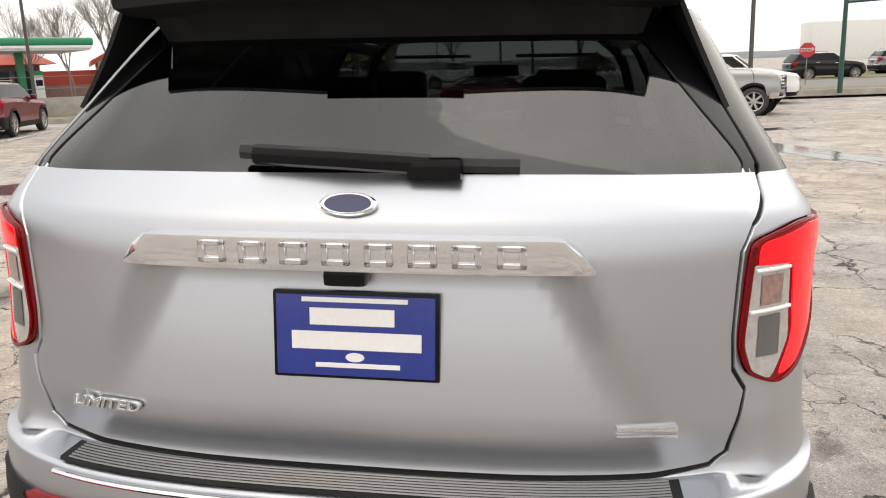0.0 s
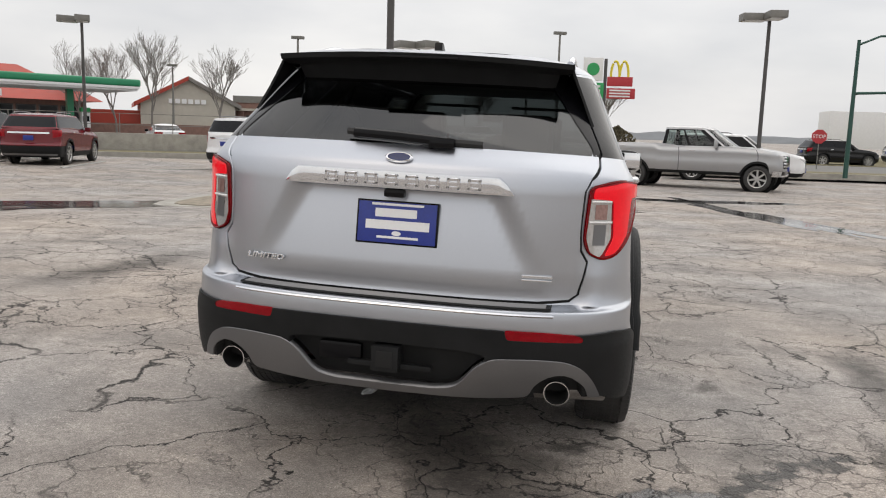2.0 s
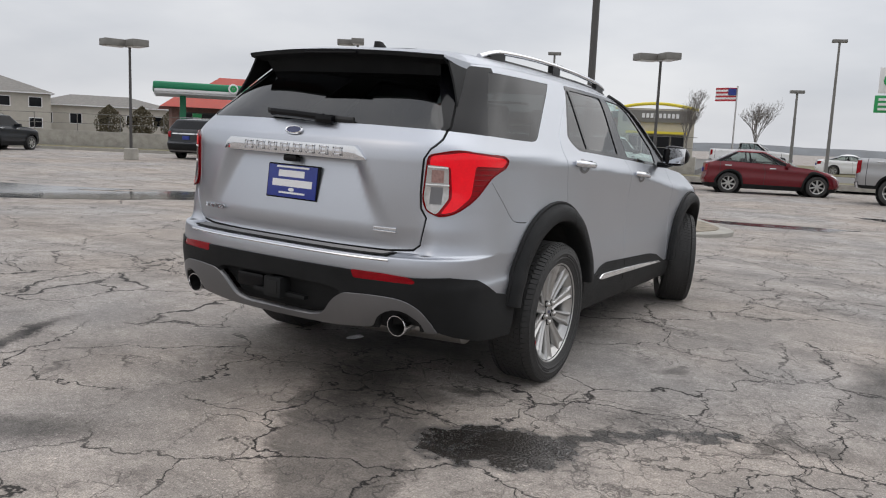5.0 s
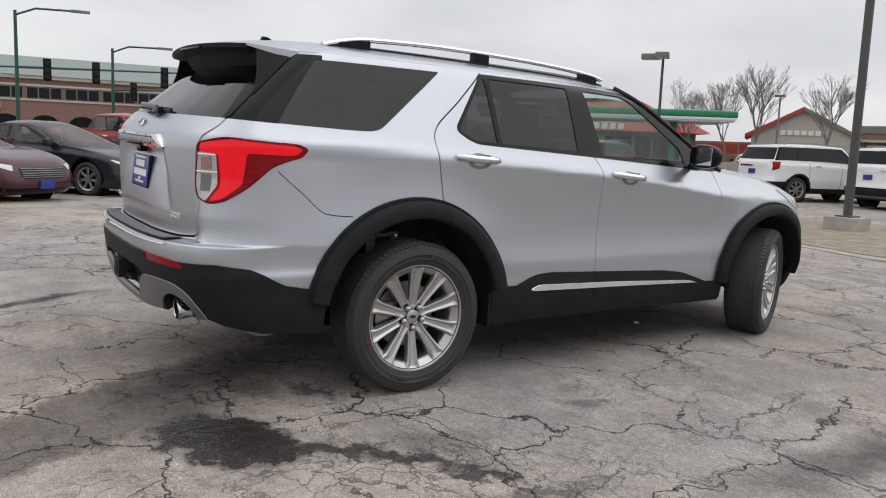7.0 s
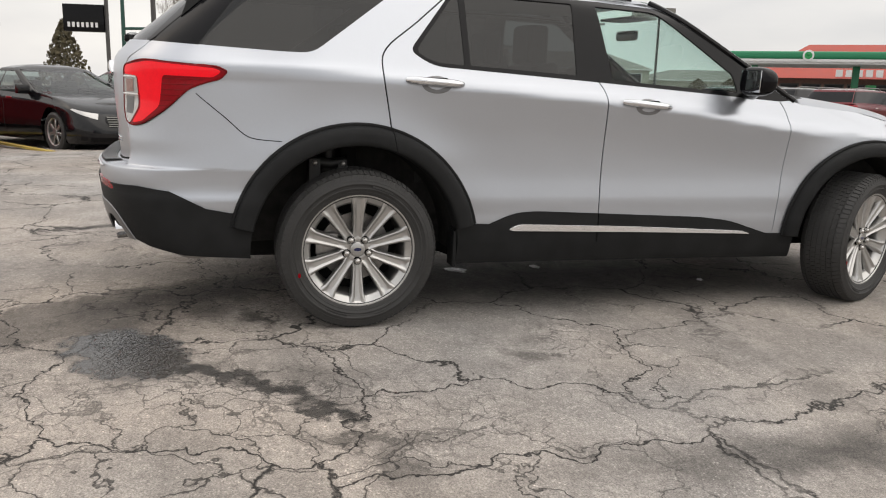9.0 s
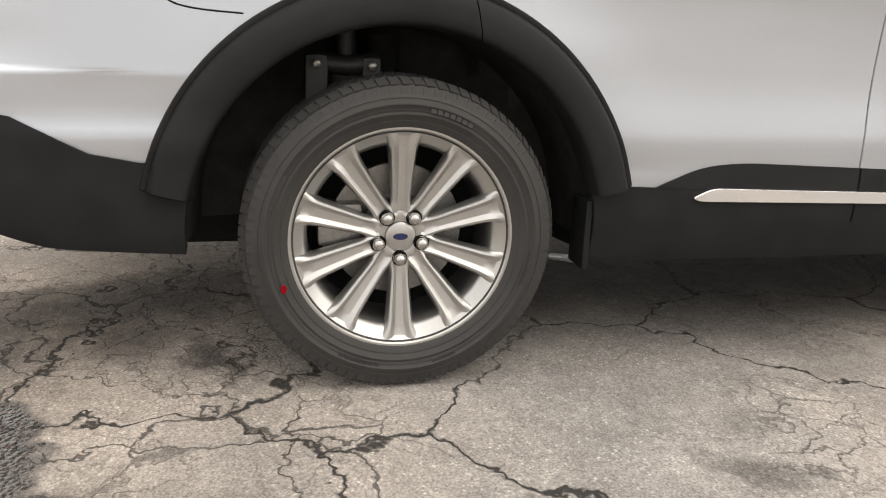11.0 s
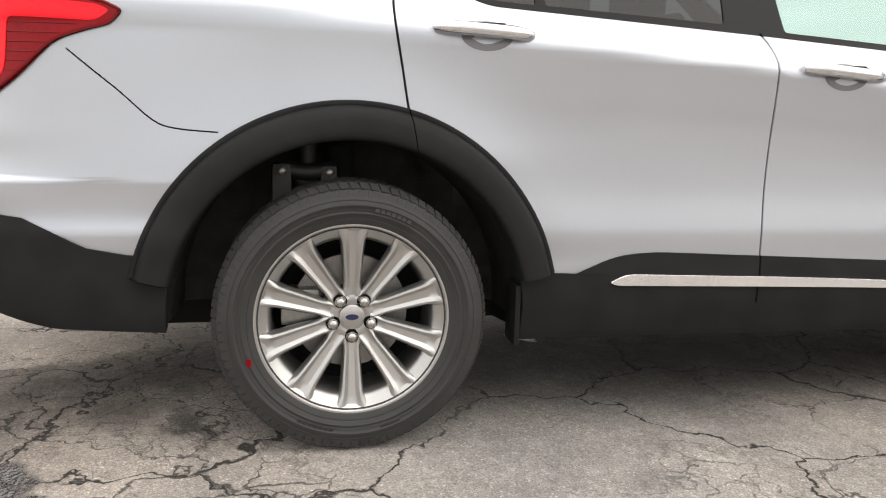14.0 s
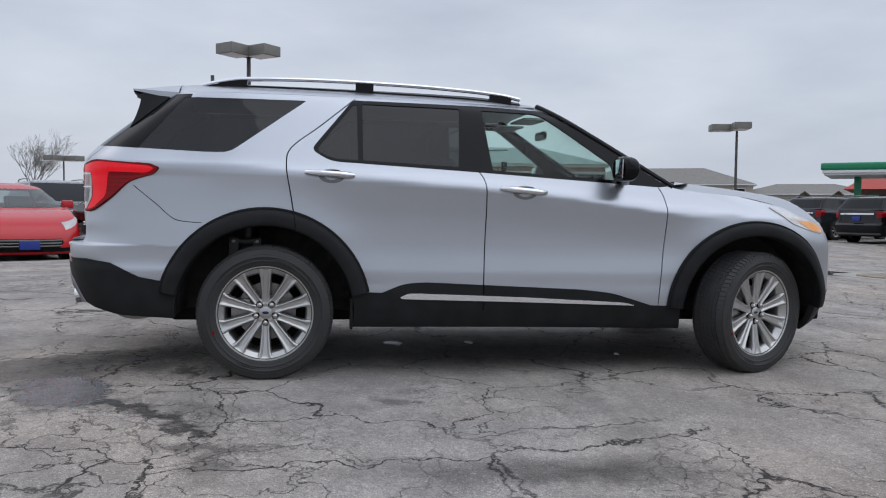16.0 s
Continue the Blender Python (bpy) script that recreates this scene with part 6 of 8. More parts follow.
# length, width, rear axle, wheelbase, wheel radius, ground clearance; edge: height of the body's upper edge along the length;
# front, rear: how far the ends draw back at each tenth-part of the flank; cabin: y of its rear foot, rear top, front top, front foot; roof: its edge's height and crown
KINDS = {
    "suv": dict(gs=1.66, L=5.05, W=1.98, ra=1.15, wb=3.03, r=0.385, clear=0.27, edge=[(0, 1.20), (0.6, 1.22), (3.5, 1.10), (4.5, 1.02), (5.05, 0.90)], front=[(0, 0.12), (0.3, 0.0), (0.7, 0.02), (0.9, 0.08), (1, 0.16)], rear=[(0, 0.14), (0.25, 0.02), (0.46, 0.0), (0.5, 0.07), (0.9, 0.09), (1, 0.12)],
                cabin=(0.14, 0.52, 2.92, 3.72), roof=(1.69, 0.07), lean=0.17, panes=[(0.03, 0.20), (0.25, 0.535), (0.56, 0.90)], clad=0.20, lamp=(-0.56, -0.06, 0.70, 0.97), eye=(1.20, 1.60, 0.72, 0.90), grille=(0.42, 0.86), slats=4, tint=True, rails=True),
    "big_suv": dict(gs=1.66, L=5.35, W=2.03, ra=1.10, wb=3.12, r=0.41, clear=0.30, edge=[(0, 1.30), (0.6, 1.32), (3.7, 1.24), (4.8, 1.16), (5.35, 1.06)], front=[(0, 0.10), (0.3, 0.0), (0.8, 0.02), (1, 0.12)], rear=[(0, 0.12), (0.25, 0.0), (0.42, 0.0), (0.46, 0.05), (1, 0.08)],
                    cabin=(0.12, 0.34, 3.08, 3.88), roof=(1.86, 0.07), lean=0.13, panes=[(0.01, 0.235), (0.275, 0.555), (0.585, 0.91)], clad=0.17, lamp=(-0.40, -0.06, 0.72, 1.0), eye=(1.25, 1.62, 0.70, 0.90), grille=(0.40, 0.90), slats=4, tint=True, rails=True),
    "small_suv": dict(gs=1.7, L=4.10, W=1.77, ra=0.78, wb=2.52, r=0.335, clear=0.22, edge=[(0, 1.06), (0.6, 1.09), (2.9, 1.02), (3.6, 0.95), (4.10, 0.86)], front=[(0, 0.10), (0.3, 0.0), (0.8, 0.04), (1, 0.14)], rear=[(0, 0.12), (0.25, 0.0), (0.5, 0.04), (1, 0.10)],
                      cabin=(0.12, 0.36, 2.25, 2.92), roof=(1.57, 0.06), lean=0.15, panes=[(0.03, 0.16), (0.22, 0.53), (0.56, 0.90)], clad=0.22, lamp=(-0.66, -0.10, 0.62, 0.97), eye=(1.22, 1.62, 0.70, 0.90), grille=(0.42, 0.80), slats=3, tint=True, rails=True),
    "sedan": dict(gs=1.76, L=4.87, W=1.85, ra=1.05, wb=2.85, r=0.335, clear=0.17, edge=[(0, 0.98), (0.5, 1.00), (1.2, 0.99), (3.2, 0.92), (4.2, 0.82), (4.87, 0.68)], front=[(0, 0.12), (0.25, 0.0), (0.6, 0.02), (0.85, 0.10), (1, 0.24)], rear=[(0, 0.12), (0.3, 0.0), (0.7, 0.05), (1, 0.06)],
                  cabin=(0.62, 1.55, 2.45, 3.62), roof=(1.38, 0.08), lean=0.20, panes=[(0.04, 0.45), (0.49, 0.93)], clad=0.0, lamp=(-0.80, -0.12, 0.66, 0.95), eye=(1.22, 1.66, 0.74, 0.93), grille=(0.52, 0.84), slats=5, tint=False, rails=False),
    "hatch": dict(gs=1.72, L=4.36, W=1.82, ra=0.85, wb=2.65, r=0.32, clear=0.16, edge=[(0, 1.00), (0.4, 1.02), (2.9, 0.95), (3.7, 0.85), (4.36, 0.68)], front=[(0, 0.12), (0.25, 0.0), (0.6, 0.02), (0.85, 0.12), (1, 0.28)], rear=[(0, 0.12), (0.3, 0.0), (0.6, 0.06), (1, 0.10)],
                  cabin=(0.18, 0.66, 2.02, 3.32), roof=(1.38, 0.09), lean=0.20, panes=[(0.03, 0.12), (0.16, 0.47), (0.50, 0.92)], clad=0.0, lamp=(-0.66, -0.10, 0.66, 1.0), eye=(1.16, 1.66, 0.76, 0.98), grille=(0.22, 0.52), slats=3, tint=False, rails=False),
    "crossover": dict(gs=1.7, L=4.71, W=1.88, ra=0.92, wb=2.98, r=0.37, clear=0.20, edge=[(0, 1.06), (0.5, 1.10), (3.0, 0.99), (4.0, 0.90), (4.71, 0.76)], front=[(0, 0.10), (0.3, 0.0), (0.7, 0.03), (1, 0.22)], rear=[(0, 0.12), (0.3, 0.0), (0.6, 0.05), (1, 0.08)],
                      cabin=(0.30, 1.10, 2.25, 3.42), roof=(1.53, 0.08), lean=0.20, panes=[(0.06, 0.45), (0.49, 0.93)], clad=0.18, lamp=(-0.80, -0.40, 0.62, 0.95), eye=(1.25, 1.62, 0.74, 0.92), grille=(0.48, 0.76), slats=0, tint=False, rails=False),
    "pickup": dict(gs=1.55, L=6.15, W=2.03, ra=1.28, wb=4.06, r=0.43, clear=0.52, edge=[(0, 1.46), (2.0, 1.46), (2.1, 1.36), (4.4, 1.38), (5.6, 1.34), (6.15, 1.26)], front=[(0, 0.04), (0.3, 0.0), (0.85, 0.02), (1, 0.10)], rear=[(0, 0.02), (0.3, 0.0), (1, 0.02)],
                   cabin=(2.12, 2.22, 3.72, 4.56), roof=(2.03, 0.07), lean=0.15, panes=[(0.03, 0.44), (0.49, 0.93)], clad=0.10, lamp=(-0.34, -0.04, 0.46, 0.93), eye=(1.30, 1.62, 0.62, 0.90), grille=(0.34, 0.90), slats=4, tint=False, rails=False),
    "off_road_pickup": dict(gs=1.62, L=5.39, W=1.91, ra=1.24, wb=3.24, r=0.39, clear=0.46, edge=[(0, 1.34), (1.6, 1.34), (1.7, 1.26), (3.9, 1.24), (4.9, 1.17), (5.39, 1.06)], front=[(0, 0.10), (0.3, 0.0), (0.8, 0.04), (1, 0.16)], rear=[(0, 0.02), (0.3, 0.0), (1, 0.02)],
                            cabin=(1.75, 1.92, 3.20, 4.02), roof=(1.72, 0.07), lean=0.17, panes=[(0.03, 0.42), (0.47, 0.92)], clad=0.12, lamp=(-0.34, -0.04, 0.46, 0.93), eye=(1.20, 1.60, 0.68, 0.90), grille=(0.34, 0.88), slats=0, tint=False, rails=False),
}
wheel_cache = {}


def wheel_meshes(r):
    if r not in wheel_cache:
        tyre = finish(lathe([(-0.11, r * 0.68), (-0.125, r * 0.85), (-0.105, r * 0.97), (0, r), (0.105, r * 0.97), (0.125, r * 0.85), (0.11, r * 0.68)], "X", 28, cap=False), "tyre", M["tyre"])
        rim = bmesh.new()
        lathe([(0.105, r * 0.70), (0.11, r * 0.68), (0.10, r * 0.63), (0.02, r * 0.60)], "X", 28, rim, cap=False)
        for k in range(7):
            box(0.06, 0.095, -r * 0.075, r * 0.075, 0.03, r * 0.66, 0.006, rim, pose(0, 0, 0, 360 / 7 * k), 1)
        lathe([(0.05, r * 0.18), (0.10, r * 0.16), (0.105, 0.02)], "X", 16, rim)
        rim = finish(rim, "rim", M["alloy"])
        well = finish(lathe([(0.0, r * 0.66), (0.001, 0.0)], "X", 20), "wheel_back", M["gap"])
        wheel_cache[r] = (tyre, rim, well)
    return wheel_cache[r]


flank = curve_of([(0.0, 0.925), (0.2, 0.975), (0.45, 1.0), (0.62, 0.99), (0.80, 0.992), (0.86, 1.0), (0.93, 0.985), (1.0, 0.945)])


def liner_mesh(r):
    if ("liner", r) not in wheel_cache:
        wheel_cache[("liner", r)] = finish(lathe([(-0.02, r + 0.12), (-0.021, 0.0)], "X", 32), "arch_liner", M["dark"])
    return wheel_cache[("liner", r)]


class Shell:
    """A car body as a stack of level outlines. s runs round half the plan: -1 rear middle, 0 to 1 the flank, 2 front middle; v runs up: 0 sill, 1 upper edge, 1.2 foot of the cabin, 2 roof edge, 3 roof middle."""

    def __init__(self, k):
        self.k, self.edge, self.fr, self.re = k, curve_of(k["edge"]), curve_of(k["front"]), curve_of(k["rear"])
        self.a_r, self.a_f, self.n = 0.34, 0.62, 3.4

    def plan(self, s, y0, y1, w, a_r, a_f):
        n = 2 / self.n
        if s < 0:
            t = max(0.0, s + 1) * math.pi / 2
            return w * math.sin(t) ** n, y0 + a_r * (1 - max(0.0, math.cos(t)) ** n)
        if s > 1:
            t = max(0.0, 2 - s) * math.pi / 2
            return w * math.sin(t) ** n, y1 - a_f * (1 - max(0.0, math.cos(t)) ** n)
        return w, y0 + a_r + s * (y1 - a_f - y0 - a_r)

    def s_of(self, y):
        L = self.k["L"]
        return (y - self.a_r) / (L - self.a_f - self.a_r)

    def v_of(self, y, z):
        return (z - self.k["clear"]) / (self.edge(y) - self.k["clear"])

    def at(self, s, v):
        k = self.k
        L, W = k["L"], k["W"]
        c = k["cabin"]
        q = min(v, 1.0)
        x, y = self.plan(s, self.re(q), L - self.fr(q), W / 2 * flank(q), self.a_r, self.a_f)
        z = k["clear"] + q * (self.edge(y) - k["clear"])
        if v <= 1:
            return Vector((x, y, z))
        body = Vector((x, y, z))
        w0 = W / 2 * 0.935
        zf = self.edge(min(max(y, c[0]), c[3]))

        def house(u):
            """An outline of the cabin, u from its foot to the roof edge."""
            hx, hy = self.plan(s, c[0] + (c[1] - c[0]) * u, c[3] + (c[2] - c[3]) * u, w0 - k["lean"] * u, 0.16, 0.42 - 0.10 * u)
            zr = k["roof"][0] - 0.05 * max(0.0, (hy - c[1]) / (c[2] - c[1]) - 0.75) - 0.03 * max(0.0, 0.25 - (hy - c[1]) / (c[2] - c[1]))
            z0 = self.edge(min(max(hy, c[0]), c[3])) + 0.03
            return Vector((hx, hy, z0 + (zr - z0) * u))

        if v <= 1.2:
            u = (v - 1) / 0.2
            p = body.lerp(house(0.0), u)
            p.z += 0.045 * math.sin(math.pi * u) * min(1.0, abs((body - house(0.0)).length) / 0.5) + 0.0
            return p
        if v <= 2:
            return house((v - 1.2) / 0.8)
        e, u = house(1.0), v - 2
        mid = (c[1] + c[2]) / 2
        return Vector((e.x * (1 - u), mid + (e.y - mid) * (1 - u), e.z + k["roof"][1] * (1 - (1 - u) ** 3)))

    def normal(self, s, v):
        a, b = self.at(min(2, s + 0.01), v) - self.at(max(-1, s - 0.01), v), self.at(s, min(2.9, v + 0.01)) - self.at(s, max(0, v - 0.01))
        n = a.cross(b)
        return n.normalized() if n.length > 1e-9 else Vector((0, 0, 1))


mesh_cache = {}


def car_meshes(kind):
    k = KINDS[kind]
    sh = Shell(k)
    L, W, r = k["L"], k["W"], k["r"]
    bm = bmesh.new()
    ss = [-1 + j / 14 for j in range(14)] + [j / 44 for j in range(44)] + [1 + j / 16 for j in range(17)]
    vs_ = [j / 14 for j in range(15)] + [1.03, 1.07, 1.12, 1.16, 1.2] + [1.2 + 0.8 * j / 8 for j in range(1, 9)] + [2.06, 2.15, 2.3, 2.5, 2.75, 3.0]
    rows = [[bm.verts.new((a, v, 0)) for a in ss] for v in vs_]
    for a, b in zip(rows, rows[1:]):
        for j in range(len(ss) - 1):
            bm.faces.new((a[j], a[j + 1], b[j + 1], b[j]))

    def arch(cy, R, a0=-30, a1=210):
        return [(lambda y, z: (sh.s_of(y), sh.v_of(y, z)))(cy + R * math.cos(radians(a)), r + R * math.sin(radians(a))) for a in [a0 + (a1 - a0) * j / 26 for j in range(27)]]

    def quad(s0, s1, v0, v1, cutback=0.0):
        return [(s0, v0), (s1, v0), (s1 - cutback, v1), (s0 + cutback, v1)]

    R = r + 0.065
    order = []
    for cy in (k["ra"], k["ra"] + k["wb"]):
        order.append(("gone", arch(cy, R)))
    if k["clad"]:
        for j, cy in enumerate((k["ra"], k["ra"] + k["wb"])):
            order.append(("arch_trim%d" % j, arch(cy, R + 0.07)))
    l, e = k["lamp"], k["eye"]
    order += [("taillight", [(l[0], l[2]), (l[1], l[2] + 0.06), (l[1] + (0.0 if "pickup" in kind else 0.06), l[3]), (l[0], l[3])]), ("headlight", [(e[0], e[3] - 0.03), (e[1], e[2]), (e[1] + 0.05, e[3] - 0.04), (e[0] + 0.06, e[3])])]
    g0, g1 = k["grille"]
    for j in range(k["slats"]):
        v0 = g0 + (g1 - g0) * (j + 0.55) / (k["slats"] + 0.2)
        order.append(("grille_slat%d" % j, quad(k["gs"] + 0.03, 2.01, v0, v0 + (g1 - g0) / (k["slats"] + 0.2) * 0.38)))
    order.append(("grille", rounded([(k["gs"] + 0.05, g0), (2.03, g0), (2.03, g1), (k["gs"] + 0.03, g1), (k["gs"], g0 + (g1 - g0) * 0.6)], 0.02, 2)))
    order.append(("lower_grille", quad(1.50, 2.01, 0.08, 0.22)))
    if kind in ("sedan", "hatch", "crossover"):
        order.append(("fog_recess", quad(1.30, 1.44, 0.10, 0.24)))
    if "pickup" in kind:
        order += [("chrome_bumper" if kind == "pickup" else "front_bumper", quad(1.15, 2.01, -0.01, 0.24)), ("step_bumper", quad(-1.01, -0.12, -0.01, 0.20))]
    elif k["rails"]:
        order += [("tailgate_bar", quad(-1.01, -0.66, 0.84, 0.90)), ("skid_strip", quad(-1.01, -0.32, 0.05, 0.12))]
    if k["clad"]:
        order.append(("sill_cladding", quad(-1.1, 2.1, -0.1, k["clad"])))
        if k["rails"]:
            order.append(("rear_bumper", quad(-1.1, 0.12, -0.1, k["clad"] + 0.20)))
    order.append(("windscreen", [(1.14, 1.24), (2.01, 1.24), (2.01, 1.95), (1.20, 1.95)]))
    order.append(("rear_window", [(-1.01, 1.28), (-0.30, 1.28), (-0.26, 1.90), (-1.01, 1.90)]))
    for j, (s0, s1) in enumerate(k["panes"]):
        order.append(("side_window%d" % j, rounded(quad(s0, s1, 1.27, 1.90), 0.01, 2)))
    order.append(("window_surround", quad(-0.22, 1.05, 1.235, 1.925)))
    for j, sy in enumerate((k["panes"][-2][0] - 0.01, k["panes"][-1][0] - 0.016, k["panes"][-1][1] + 0.03)):
        order.append(("door_gap%d" % j, quad(sy, sy + 0.0035, 0.10, 1.2)))
    for _, poly in order:
        cut(bm, poly)
    groups = {}
    for f in bm.faces:
        c = f.calc_center_median()
        key = next((nm for nm, poly in order if inside(poly, c.x, c.y)), "body" if c.y < 1.2 else "roof")
        if key != "gone":
            groups.setdefault(key, []).append([(v.co.x, v.co.y) for v in f.verts])
    bm.free()
    glass_mat = M["bg_glass"] if k["tint"] else M["clear_car_glass"]
    mats = {"taillight": "red_lens", "headlight": "clear_lens", "grille": "gloss_black", "lower_grille": "gloss_black", "fog_recess": "gloss_black", "chrome_bumper": "chrome", "step_bumper": "chrome", "tailgate_bar": "chrome", "skid_strip": "satin",
            "sill_cladding": "cladding", "front_bumper": "cladding", "rear_bumper": "cladding", "arch_trim": "cladding", "window_surround": "gloss_black", "door_gap": "gap", "grille_slat": "chrome" if kind not in ("hatch", "sedan") else "lamp_head"}
    lift = {"taillight": 0.008, "headlight": 0.006, "arch_trim": 0.018, "grille_slat": 0.012, "chrome_bumper": 0.03, "step_bumper": 0.03, "tailgate_bar": 0.015, "grille": 0.004}
    got = {}
    for key, polys in groups.items():
        base = key.rstrip("0123456789")
        whole = any(p[0] < -0.93 or p[0] > 1.93 or p[1] > 2.5 for poly in polys for p in poly)
        verts, faces, index = [], [], {}
        for side in (1, -1) if whole else (1,):
            for poly in polys:
                ids = []
                for p in poly:
                    tag = (side, round(p[0], 5), round(p[1], 5))
                    if tag not in index:
                        q = sh.at(*p)
                        if lift.get(base):
                            q += sh.normal(*p) * lift[base]
                        index[tag] = len(verts)
                        verts.append((side * q.x, q.y - L / 2, q.z))
                    ids.append(index[tag])
                faces.append(ids if side > 0 else ids[::-1])
        mb = bmesh.new()
        me = bpy.data.meshes.new("tmp")
        me.from_pydata(verts, [], faces)
        mb.from_mesh(me)
        bpy.data.meshes.remove(me)
        bmesh.ops.remove_doubles(mb, verts=mb.verts[:], dist=2e-4)
        if "window" in base and base != "window_surround" or base == "windscreen":
            mat = M["bg_glass"] if k["tint"] and base != "windscreen" else glass_mat if not k["tint"] else M["bg_glass"]
        else:
            mat = M[mats[base]] if base in mats else None
        got[key] = finish(mb, base, mat)
        if not whole:
            twin = got[key].copy()
            twin.transform(Matrix.Diagonal((-1, 1, 1, 1)))
            twin.flip_normals()
            got[key + "_7"] = twin
    # seats and dark floor behind clear glass
    c = k["cabin"]
    if not k["tint"]:
        for j, sy in enumerate((c[1] + 0.30, c[2] - 0.55)):
            for sx in (1, -1):
                x0, x1 = sorted((sx * 0.12, sx * 0.56))
                z0 = sh.edge(sy)
                got["seat_back%d%d" % (j, sx)] = finish(box(x0, x1, sy - L / 2, sy + 0.14 - L / 2, z0 - 0.3, z0 + 0.20, 0.05), "seat_back", M["fabric"])
        z0 = sh.edge((c[0] + c[3]) / 2)
        got["cabin_trim"] = finish(box(-W * 0.40, W * 0.40, c[0] + 0.35 - L / 2, c[3] - 0.55 - L / 2, z0 - 0.16, z0 - 0.08, 0.02), "cabin_trim", M["fabric"])
    for sx in (1, -1):
        x0, x1 = sorted((sx * (W / 2 - 0.06), sx * (W / 2 + 0.15)))
        my, mz = c[3] - 0.62, sh.edge(c[3] - 0.6)
        got["door_mirror%d" % (4 + sx)] = finish(box(x0, x1, my - L / 2, my + 0.12 - L / 2, mz + 0.01, mz + (0.17 if "pickup" not in kind else 0.26), 0.04), "door_mirror", None)
        for j, (s0, s1) in enumerate(k["panes"][-2:]):
            p = sh.at(s0 + 0.07, 0.90)
            x0, x1 = sorted((sx * (p.x - 0.02), sx * (p.x + 0.025)))
            got["door_handle%d%d" % (j, sx + 4)] = finish(box(x0, x1, p.y - L / 2 - 0.11, p.y - L / 2 + 0.11, p.z - 0.018, p.z + 0.018, 0.008), "door_handle", M["chrome"])
        if k["rails"]:
            pts = [sh.at(q, 2.0) for q in (0.06, 0.10, 0.3, 0.6, 0.84, 0.90)]
            up = (0.0, 0.05, 0.06, 0.06, 0.05, 0.0)
            got["roof_rail%d" % (4 + sx)] = finish(tube([(sx * (p.x - 0.07), p.y - L / 2, p.z + 0.035 + h) for p, h in zip(pts, up)], 0.017, 6), "roof_rail", M["satin"])
    if "pickup" not in kind:
        z = k["clear"] + 0.60 * (sh.edge(0.1) - k["clear"])
        got["plate"] = finish(box(-0.16, 0.16, sh.re(0.6) - 0.035 - L / 2, sh.re(0.6) + 0.03 - L / 2, z, z + 0.16, 0.005), "plate", M["plate_blue"])
    z = k["clear"] + 0.28 * (sh.edge(L - 0.1) - k["clear"])
    got["front_plate"] = finish(box(-0.16, 0.16, L / 2 - 0.03, L / 2 + 0.03, z - 0.06, z + 0.09, 0.005), "plate", M["plate_blue"])
    got["underbody"] = finish(box(-W * 0.40, W * 0.40, 0.25 - L / 2, L / 2 - 0.3, k["clear"] - 0.02, k["clear"] + 0.10), "underbody", M["dark"])
    return got


def vehicle(name, kind, paint, x, y, heading, label, category="car", group="", z=0.0):
    k = KINDS[kind]
    L, W, r = k["L"], k["W"], k["r"]
    car = thing(name, label, category, group, m=pose(x, y, ground_z(x, y) + z, 0, 0, heading))
    if kind not in mesh_cache:
        mesh_cache[kind] = car_meshes(kind)
    for nm, me in mesh_cache[kind].items():
        base = nm.rstrip("_0123456789")
        if base in ("body", "roof", "door_mirror"):
            me = me.copy()
            me.materials.append(PAINTS[paint] if base != "door_mirror" or paint != "white" else M["gloss_black"])
        part(base, me, None, car)
    for wy in (k["ra"], k["ra"] + k["wb"]):
        for sx in (1, -1):
            tyre, rim, well = wheel_meshes(r)
            t = part("wheel", tyre, None, car, "black tyre on a bright alloy rim")
            t.matrix_basis = pose(sx * (W / 2 - 0.135), wy - L / 2, r, 0, 0, 0 if sx > 0 else 180)
            part("rim", rim, None, t)
            part("wheel_back", well, None, t)
            part("arch_liner", liner_mesh(r), None, t)
    return car


vehicle("pickup_truck", "pickup", "silver", 3.95, 24.6, -108, "silver-grey crew-cab pickup truck parked across the lot", "truck")
vehicle("parked_suv", "suv", "deep_red", -18.9, 21.7, 19.5, "red SUV with a blue dealer plate", "car", "parked cars")
vehicle("parked_suv", "suv", "black", -22.0, 21.9, 19.5, "black SUV parked in the far row", "car", "parked cars")
vehicle("parked_suv", "suv", "dark_grey", -25.2, 21.6, 19.5, "dark grey SUV parked in the far row", "car", "parked cars")
vehicle("crossover", "crossover", "deep_red", -2.2, 27.2, -74, "red electric crossover with sloping roof", "car", "parked cars")
vehicle("large_suv", "big_suv", "white", -11.3, 24.1, -18, "white full-size SUV with dark rear glass", "car", "parked cars")
vehicle("large_suv", "big_suv", "white", -7.75, 24.7, -16, "white full-size SUV beside the kerb island", "car", "parked cars")
vehicle("compact_suv", "small_suv", "dark_grey", -34.0, 16.6, 22, "dark grey compact SUV in the side row", "car", "parked cars")
vehicle("compact_suv", "small_suv", "black", -35.9, 13.8, 22, "black compact SUV in the side row", "car", "parked cars")
vehicle("compact_suv", "small_suv", "dark_grey", -38.2, 11.4, 22, "dark grey compact SUV in the side row", "car", "parked cars")
vehicle("compact_suv", "small_suv", "blue", -34.6, 9.3, -40, "blue compact SUV behind the red pickup", "car", "parked cars")
vehicle("sedan", "sedan", "white", -37.5, 8.4, -60, "white sedan behind the red pickup", "car", "parked cars")
vehicle("sedan", "sedan", "dark_grey", -14.2, 0.5, -50, "dark grey four-door sedan with bright rims", "car", "parked cars")
